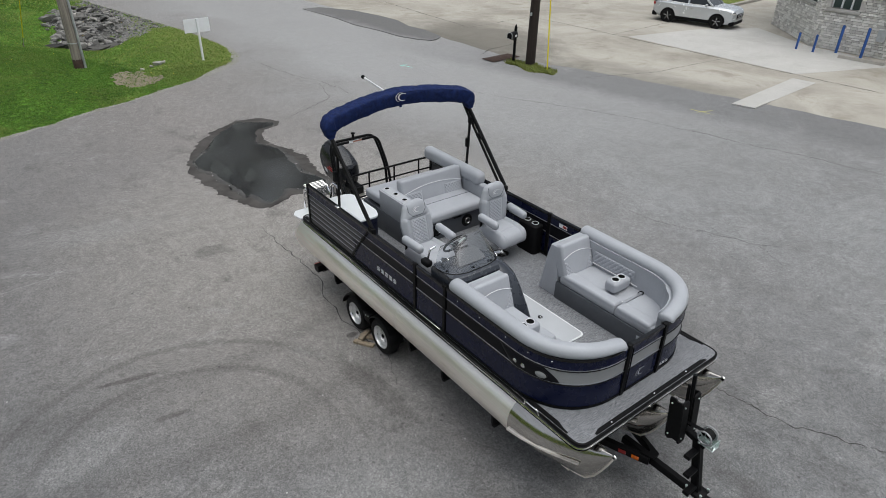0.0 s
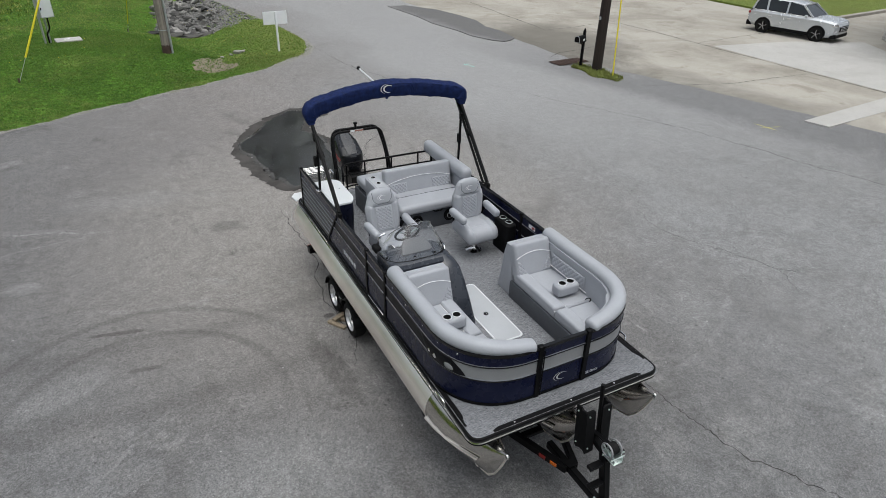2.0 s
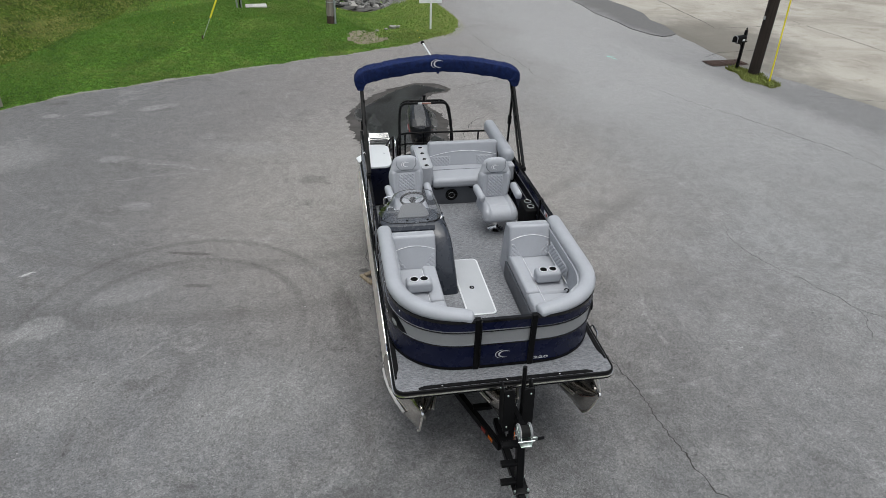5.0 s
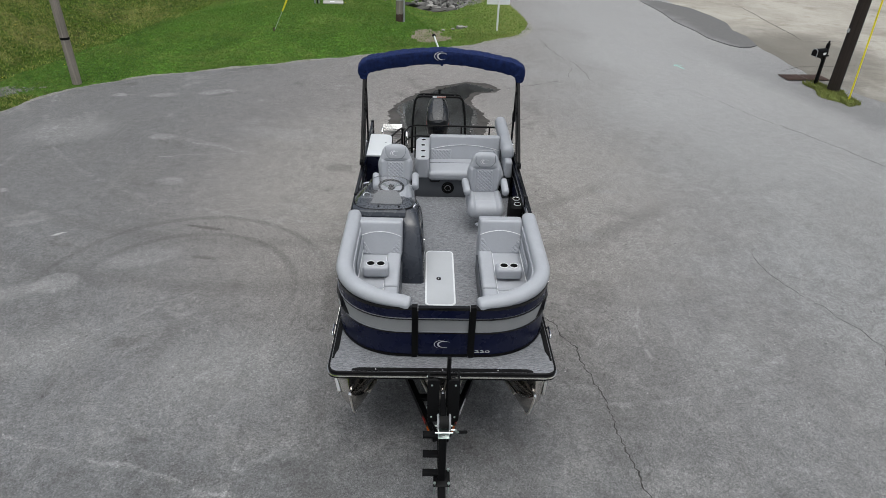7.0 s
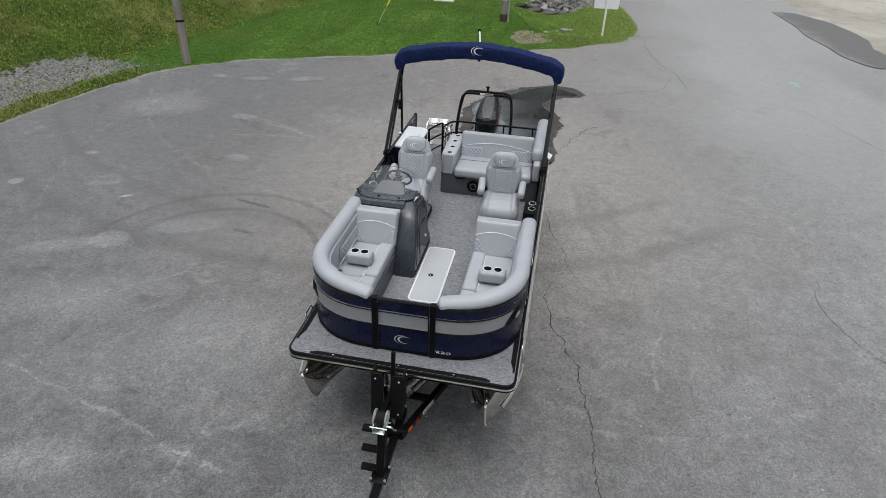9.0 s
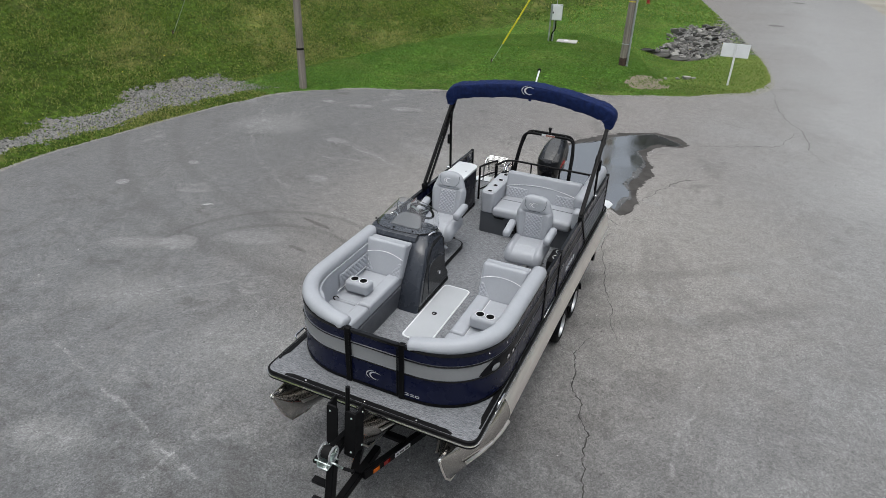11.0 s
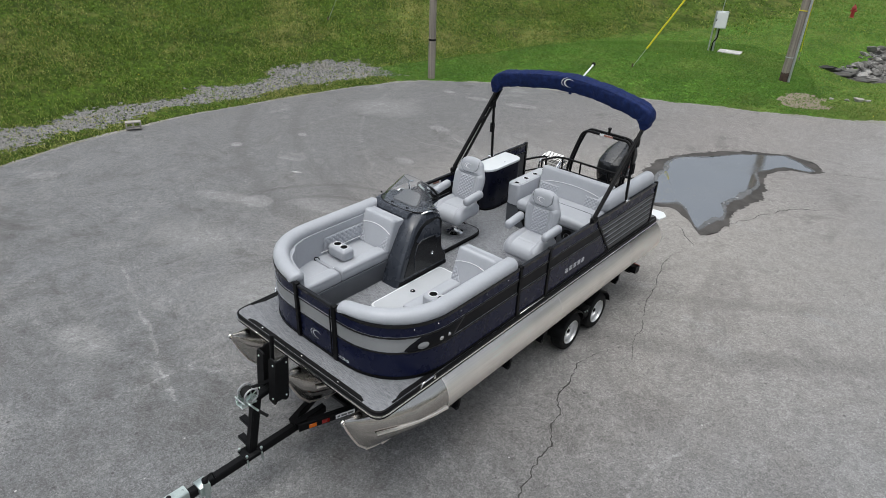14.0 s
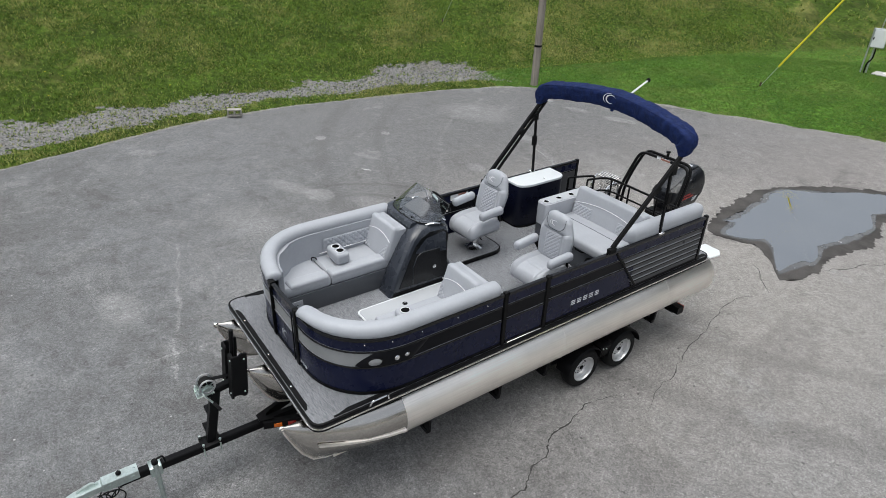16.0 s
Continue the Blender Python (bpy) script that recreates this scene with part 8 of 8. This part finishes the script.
shell = part("cabinet", block(bm_new(), -0.10, 0.42, -0.30, -0.06, 1.05, 1.78, 0.012), GALVANISED, box, "pale grey cabinet")
part("door", block(bm_new(), -0.07, 0.39, -0.315, -0.298, 1.08, 1.75, 0.006), WHITE_PAINT, shell)
part("latch", block(bm_new(), -0.06, -0.02, -0.335, -0.312, 1.36, 1.46, 0.004), BLACK, shell)
part("conduit", tube(bm_new(), fillet([(0.16, -0.18, 1.06), (0.16, -0.18, 0.6), (0.02, -0.10, 0.4), (0.02, -0.10, 0.0)], 0.1), 0.03, 8), BLACK, box, "black cable")
part("riser", tube(bm_new(), [(0.12, -0.18, 1.76), (0.15, -0.16, 2.6)], 0.016, 6), GALVANISED, box)
pad = thing("utility_pad", "flat concrete lid set in the lawn beside the cabinet", "lid", m=pose(-5.1, 28.35, float(height(-5.1, 28.35)), 0, 0, 8))
part("lid", prism(bm_new(), rounded_rect(1.0, 0.75, 0.03), 0.07, pose(0, 0, 0.0), 0.01), PALE_CONCRETE, pad)
part("label_plate", prism(bm_new(), rounded_rect(0.22, 0.12, 0.01), 0.004, pose(-0.05, 0.05, 0.07)), WHITE_PAINT, pad)

hyd = thing("fire_hydrant", "red fire hydrant in the grass beside the road", "hydrant", m=pose(-3.9, 47.2, float(height(-3.9, 47.2))))
part("barrel", lathe(bm_new(), [(0.16, 0), (0.16, 0.05), (0.11, 0.06), (0.11, 0.52), (0.15, 0.54), (0.15, 0.60), (0.12, 0.68), (0.06, 0.76), (0.03, 0.78), (0.03, 0.84), (0.001, 0.84)], 16), HYDRANT_RED, hyd)
for a in (0, 90, 180):
    part("nozzle", lathe(bm_new(), [(0.06, 0.08), (0.06, 0.18), (0.04, 0.20), (0.001, 0.20)], 10, pose(0, 0, 0.44) @ pose(0, 0, 0, 0, 90, a)), HYDRANT_RED, hyd)

# mailbox, grate and the grass island round the dark pole
mail = thing("mailbox", "black rural mailbox on a black post beside the road", "mailbox", m=pose(13.75, 16.95, -0.10, 0, 0, 20))
part("post", beam(bm_new(), (0, 0, 0), (0, 0, 1.42), 0.10, 0.10), BLACK, mail)
part("post_cap", lathe(bm_new(), [(0.06, 0), (0.05, 0.03), (0.03, 0.05), (0.04, 0.08), (0.001, 0.13)], 10, pose(0, 0, 1.42)), BLACK, mail)
part("arm", beam(bm_new(), (-0.42, 0, 1.02), (0.15, 0, 1.02), 0.09, 0.05), BLACK, mail)
part("brace", tube(bm_new(), spline([(-0.30, 0, 1.0), (-0.10, 0, 0.92), (-0.04, 0, 0.70)], 5), 0.03, 8), BLACK, mail)
prof = [(0.11 * math.cos(a), 0.13 + 0.11 * math.sin(a)) for a in np.linspace(0, math.pi, 11)] + [(-0.11, 0.0), (0.11, 0.0)]
body = part("box", skin(bm_new(), [[(x, a, 1.045 + b) for a, b in prof] for x in (-0.52, -0.02)]), BLACK, mail, "black box")
part("flap", skin(bm_new(), [[(x, a * 1.06, 1.04 + b * 1.04) for a, b in prof] for x in (-0.545, -0.515)]), PANEL_GREY, body, "pale rim")
part("flap_face", skin(bm_new(), [[(x, a * 0.9, 1.052 + b * 0.92) for a, b in prof] for x in (-0.552, -0.53)]), BLACK, body)
part("number_bars", block(bm_new(), -0.24, -0.10, -0.114, -0.110, 1.08, 1.16, 0.001), WHITE_PAINT, body, "white plain bars")

grate = thing("drain_grate", "rusty iron drain grate set in the concrete", "grate", m=pose(13.75, 17.75, -0.088, 0, 0, 4))
for x in (-0.42, 0.42):
    part("frame", block(bm_new(), x - 0.40, x + 0.40, -0.36, 0.36, 0.0, 0.014, 0.004), RUST, grate)
    for i in range(9):
        part("bar", block(bm_new(), x - 0.36 + 0.083 * i, x - 0.31 + 0.083 * i, -0.32, 0.32, 0.012, 0.028, 0.003), RUST, grate)

rng = np.random.default_rng(77)
n = 2600
a, r = rng.uniform(0, 6.283, n), np.sqrt(rng.random(n))
gx, gy = 13.75 + 0.50 * r * np.cos(a) + 0.12 * np.sin(5 * a), 15.9 + 1.4 * r * np.sin(a)
v = np.empty((n, 3, 3))
t = rng.uniform(0, 6.283, n)
v[:, 0] = np.stack([gx - 0.018 * np.cos(t), gy - 0.018 * np.sin(t), np.full(n, -0.11)], 1)
v[:, 1] = np.stack([gx + 0.018 * np.cos(t), gy + 0.018 * np.sin(t), np.full(n, -0.11)], 1)
v[:, 2] = np.stack([gx + rng.normal(0, 0.04, n), gy + rng.normal(0, 0.04, n), -0.08 + 0.12 * rng.random(n)], 1)
tagged(soup("verge_grass", v.reshape(-1, 3).tolist(), np.arange(n * 3).reshape(-1, 3).tolist(), LAWN_BLADES), "tuft of green grass round the pole foot", "grass", "", "stuff")
soil = part("soil", prism(bm_new(), [(13.75 + 0.4 * math.cos(q) + 0.05 * math.sin(5 * q), 15.9 + 1.15 * math.sin(q)) for q in np.linspace(0, 6.283, 20)[:-1]], 0.04, pose(0, 0, -0.115)), LAWN, yard, "grassy soil island")


# ---- the stone building, bollards and the parked car across the road ----
house = thing("stone_building", "grey stone faced shop building with white metal siding", "building")
FACE = [Vector((28.25, -6, 0)), Vector((28.45, 11.4, 0)), Vector((32.4, 15.4, 0)), Vector((40, 15.6, 0))]


def run_wall(a, b, z0, z1, material, name, t=0.3, label="", proud=0.0):
    d = (b - a).normalized()
    nrm = Vector((-d.y, d.x, 0))
    m = Matrix((( d.x, nrm.x, 0, a.x), (d.y, nrm.y, 0, a.y), (0, 0, 1, 0), (0, 0, 0, 1)))
    return part(name, block(bm_new(), 0, (b - a).length, -t, proud, z0, z1, 0.004, m), material, house, label), m


openings = {0: (15.7, 17.0, 1.85, 3.6), 1: (0.6, 3.4, 1.95, 3.6)}
walls = []
for i in range(3):
    a, b = FACE[i], FACE[i + 1]
    length = (b - a).length
    d = (b - a).normalized()
    nrm = Vector((-d.y, d.x, 0))
    m = Matrix(((d.x, nrm.x, 0, a.x), (d.y, nrm.y, 0, a.y), (0, 0, 1, -0.1), (0, 0, 0, 1)))
    bm = bm_new()
    if i in openings:
        u0, u1, z0, z1 = openings[i]
        for q in ((0, u0, 0, 4.2), (u1, length, 0, 4.2), (u0, u1, 0, z0), (u0, u1, z1, 4.2)):
            block(bm, q[0], q[1], -0.35, 0.0, q[2], q[3], 0.002, m)
    else:
        block(bm, 0, length, -0.35, 0.0, 0, 4.2, 0.002, m)
    w = part("wall", bm, MORTAR, house, "mortared wall")
    walls.append((w, m, length))
    if i in openings:
        win = part("window", block(bm_new(), u0, u1, -0.30, -0.26, z0, z1, 0.002, m), WINDOW, house, "dark window")
        fr = bm_new()
        for k in range(4):
            u = u0 + (u1 - u0) * k / 3
            block(fr, max(u0, u - 0.03), min(u1, u + 0.03) + (0.03 if k == 0 else 0), -0.26, -0.16, z0, z1, 0.004, m)
        part("frame", fr, WHITE_PAINT, win, "pale window frame")
        part("sill", block(bm_new(), u0 - 0.1, u1 + 0.1, -0.2, 0.12, z0 - 0.14, z0, 0.01, m), PALE_CONCRETE, win, "stone sill")
# siding above the stone on the near bay
part("siding", block(bm_new(), 0.0, 15.3, 0.002, 0.10, 2.60, 6.5, 0.004, walls[0][1]), SIDING, house, "white metal siding")
for k in range(26):
    part("siding_rib", block(bm_new(), 0.3 + 0.58 * k, 0.36 + 0.58 * k, 0.10, 0.125, 2.60, 6.5, 0.008, walls[0][1]), SIDING, house)
part("cap_stone", block(bm_new(), 0.0, 15.4, 0.0, 0.16, 2.48, 2.60, 0.01, walls[0][1]), SLATE, house, "dark capping")
part("upper_wall", block(bm_new(), 0.0, walls[1][2], -0.35, 0.02, 4.2, 6.5, 0.004, walls[1][1]), SIDING, house, "white upper wall")
part("roof", prism(bm_new(), [(27.9, -6.4), (28.1, 11.6), (32.2, 15.9), (41, 16), (41, -6.4)], 0.3, pose(0, 0, 6.4)), SLATE, house, "dark flat roof edge")
part("meter_box", block(bm_new(), 14.2, 14.55, 0.02, 0.2, 0.75, 1.25, 0.01, walls[0][1]), GALVANISED, house, "grey meter box")

for i, (x, y, h, r) in enumerate(((27.0, 11.35, 0.78, 0.052), (27.1, 10.6, 0.80, 0.052), (27.9, 9.9, 1.25, 0.062), (27.75, 8.75, 1.32, 0.062))):
    b = thing("bollard", "tall blue steel bollard guarding the meter" if h > 1 else "short blue steel bollard beside the wall", "bollard", "bollards", m=pose(x, y, -0.09))
    part("pipe", lathe(bm_new(), [(r, 0), (r, h - 0.03), (r * 0.8, h), (0.001, h + 0.01)], 14), BLUE, b)
stop = thing("wheel_stop", "long pale concrete wheel stop on the yard", "wheel stop", m=pose(27.05, 8.45, -0.09, 0, 0, 93))
part("bar", skin(bm_new(), [[(x, y, z) for y, z in ((-0.11, 0), (-0.07, 0.13), (0.07, 0.13), (0.11, 0))] for x in (-0.95, 0.95)]), CONCRETE, stop)


def parked_suv():
    c = thing("parked_car", "silver compact SUV parked on the concrete yard", "car", m=pose(28.75, 17.95, -0.085, 0, 0, 13))
    # local: nose towards -y, 4.6 m long, 1.84 m wide
    stations = [(-2.28, 0.62, 0.42, 0.72, 0.80), (-2.15, 0.80, 0.30, 0.86, 0.96), (-1.9, 0.88, 0.24, 0.93, 1.03), (-1.2, 0.91, 0.22, 0.97, 1.08), (-0.7, 0.92, 0.22, 0.98, 1.10), (0.4, 0.92, 0.22, 0.98, 1.10), (1.5, 0.92, 0.24, 1.0, 1.12), (2.05, 0.90, 0.32, 1.0, 1.10), (2.25, 0.84, 0.42, 0.96, 1.04), (2.32, 0.74, 0.5, 0.9, 0.98)]
    rings = []
    for y, w, lo, mid, hi in stations:
        rings.append([(sx * w * k, y, z) for sx, k, z in ((-1, 0.88, lo), (-1, 0.98, lo + 0.12), (-1, 1.0, lo + 0.35), (-1, 0.985, mid), (-1, 0.90, hi), (1, 0.90, hi), (1, 0.985, mid), (1, 1.0, lo + 0.35), (1, 0.98, lo + 0.12), (1, 0.88, lo))])
    body = part("body", skin(bm_new(), rings), CAR_PAINT, c, "silver body", sharp=30)
    cabin = [(-1.05, 0.80, 1.06, 1.07), (-0.35, 0.72, 1.06, 1.58), (0.2, 0.70, 1.06, 1.66), (1.3, 0.69, 1.06, 1.65), (1.95, 0.66, 1.06, 1.56), (2.22, 0.66, 1.02, 1.10)]
    part("cabin_glass", skin(bm_new(), [[(-0.84, y, lo), (-w, y, hi), (w, y, hi), (0.84, y, lo)] for y, w, lo, hi in cabin]), CAR_GLASS, c, "dark glazed cabin")
    part("roof", skin(bm_new(), [[(-w, y, z - 0.02), (-w * 0.9, y, z + 0.03), (w * 0.9, y, z + 0.03), (w, y, z - 0.02)] for y, w, z in ((-0.42, 0.73, 1.56), (0.2, 0.72, 1.665), (1.3, 0.71, 1.66), (2.02, 0.68, 1.56))]), CAR_PAINT, c, "silver roof")
    for s in (-1, 1):
        for y0, z0, y1, z1 in ((-1.02, 1.08, -0.40, 1.57), (0.30, 1.08, 0.34, 1.63), (1.32, 1.08, 1.40, 1.62), (2.1, 1.1, 1.98, 1.55)):
            part("pillar", beam(bm_new(), (s * 0.845, y0, z0), (s * 0.715, y1, z1), 0.05, 0.09), CAR_PAINT, c)
        for y in (-1.38, 1.36):
            m = Matrix.Translation((s * 0.83, y, 0.345)) @ pose(0, 0, 0, 0, 90 * s)
            w = part("wheel", lathe(bm_new(), [(0.22, -0.1), (0.31, -0.11), (0.345, -0.07), (0.345, 0.07), (0.31, 0.11), (0.23, 0.1), (0.22, 0.06)], 28, m), RUBBER, c, "black tyre")
            part("rim", lathe(bm_new(), [(0.235, 0.095), (0.225, 0.105), (0.20, 0.07), (0.03, 0.06), (0.001, 0.07)], 24, m), BLACK, w)
            for i in range(5):
                a = i * 1.2566
                part("spoke", beam(bm_new(), m @ Vector((0, 0, 0.085)), m @ Vector((0.215 * math.cos(a), 0.215 * math.sin(a), 0.098)), 0.07, 0.02), RIM, w)
            part("arch", tube(bm_new(), [(s * 0.905, y + 0.40 * math.cos(a), 0.345 + 0.40 * math.sin(a)) for a in np.linspace(-0.1, math.pi + 0.1, 15)], 0.035, 6), BLACK_PLASTIC, c, "black wheel arch")
            part("well", lathe(bm_new(), [(0.385, 0.0), (0.385, 0.02), (0.001, 0.021)], 24, Matrix.Translation((s * 0.905, y, 0.345)) @ pose(0, 0, 0, 0, 90 * s)), BLACK_PLASTIC, c)
        part("sill", beam(bm_new(), (s * 0.89, -1.0, 0.30), (s * 0.89, 0.98, 0.30), 0.08, 0.16), BLACK_PLASTIC, c, "black sill")
        part("headlight", cushion(bm_new(), 0.30, 0.34, 0.14, 0.06, pose(s * 0.68, -2.05, 0.84, 0, 0, s * 35), fine=2), CHROME, c, "clear headlight")
        part("tail_light", cushion(bm_new(), 0.2, 0.3, 0.16, 0.06, pose(s * 0.76, 2.16, 0.92), fine=2), RED, c, "red tail light")
        part("mirror", cushion(bm_new(), 0.2, 0.12, 0.15, 0.05, pose(s * 0.98, -0.72, 1.12), fine=2), CAR_PAINT, c)
        part("door_handle", block(bm_new(), s * 0.92 - 0.012, s * 0.92 + 0.012, 0.02, 0.22, 0.86, 0.89, 0.004), CHROME, c)
        part("door_handle", block(bm_new(), s * 0.92 - 0.012, s * 0.92 + 0.012, 0.98, 1.18, 0.86, 0.89, 0.004), CHROME, c)
        part("window_trim", beam(bm_new(), (s * 0.845, -0.95, 1.085), (s * 0.845, 2.0, 1.10), 0.02, 0.02), CHROME, c)
    part("grille", cushion(bm_new(), 1.0, 0.16, 0.26, 0.05, pose(0, -2.24, 0.66), fine=2), BLACK, c, "dark grille")
    for z in (0.60, 0.68, 0.75):
        part("grille_bar", block(bm_new(), -0.46, 0.46, -2.335, -2.31, z - 0.012, z + 0.012, 0.004), CHROME, c)
    part("front_skirt", cushion(bm_new(), 1.6, 0.3, 0.2, 0.06, pose(0, -2.12, 0.32), fine=2), BLACK_PLASTIC, c, "black front skirt")
    part("rear_skirt", cushion(bm_new(), 1.7, 0.3, 0.26, 0.06, pose(0, 2.16, 0.40), fine=2), BLACK_PLASTIC, c, "black rear skirt")
    return c


parked_suv()

# grass strip and kerb behind the yard
kerb = part("kerb", prism(bm_new(), [(33.5, 19.6), (60, 22.5), (60, 22.8), (33.5, 19.9)], 0.16, pose(0, 0, -0.09), 0.01), CONCRETE, yard, "low concrete kerb")
part("grass_strip", prism(bm_new(), [(33.5, 19.9), (60, 22.8), (60, 40), (33.5, 36)], 0.12, pose(0, 0, -0.09)), LAWN, yard, "green grass strip")

# unseen dark mass added far along the road, so the puddle mirrors less sky
rng = np.random.default_rng(5)
verts, faces = [], []
for i in range(2200):
    x = rng.uniform(-4.5, 75)
    y = 80 - 0.2 * x + rng.uniform(-4, 9)
    z = rng.uniform(0, 1) ** 0.8 * (40 + 4 * math.sin(x * 0.23)) * min(1.0, 0.62 + (x + 4.5) / 22)
    r = rng.uniform(1.4, 3.2)
    k = len(verts)
    for q in ROUND:
        s = r * rng.uniform(0.7, 1.3)
        verts.append((x + q.x * s, y + q.y * s, z + q.z * s))
    faces += [(f[0] + k, f[1] + k, f[2] + k) for f in ROUND_FACES]
tagged(soup("unseen_puddle_screen", verts, faces, PUDDLE_SCREEN), "unseen dark mass added for the puddle to mirror", "woods", "", "stuff")

# ---- the stones of the building's face, piece by piece ----
STONES = []
for i in range(8):
    bm = bm_new()
    r2 = random.Random(i)
    block(bm, -0.5, 0.5, -0.5, 0.5, -0.5, 0.5, 0.09)
    for v in bm.verts:
        v.co += Vector((r2.uniform(-0.05, 0.05), r2.uniform(-0.15, 0.15), r2.uniform(-0.05, 0.05)))
    me = bpy.data.meshes.new("stone")
    bm.to_mesh(me)
    bm.free()
    me.materials.append(WALL_STONE)
    STONES.append(me)
rnd = random.Random(12)
for i, (u_from, u_to) in ((0, (11.5, 17.4)), (1, (0.0, 5.6))):
    w, m, length = walls[i]
    z, made, verts, faces = 0.02, 0, [], []
    while z < 2.46 if i == 0 else z < 2.9:
        h = rnd.uniform(0.075, 0.14)
        u = u_to
        while u > u_from:
            l = rnd.uniform(0.14, 0.38)
            u -= l
            o = openings[i]
            if o[0] - 0.1 < u + l / 2 < o[1] + 0.1 and z + h > o[2] - 0.16:
                continue
            q = m @ Matrix.LocRotScale((u + l / 2, 0.012, z + h / 2), None, (l - 0.018, 0.09, h - 0.018))
            me = STONES[rnd.randrange(8)]
            made += 1
            if made <= 290:
                st = new("stone", me)
                st.parent, st.matrix_basis = w, q
            else:
                k = len(verts)
                verts += [tuple(q @ v.co) for v in me.vertices]
                faces += [tuple(k + j for j in p.vertices) for p in me.polygons]
        z += h
    if verts:
        tagged(soup("stone_facing", verts, faces, FAR_STONE, w), "rough grey facing stones", "", "", "stuff")
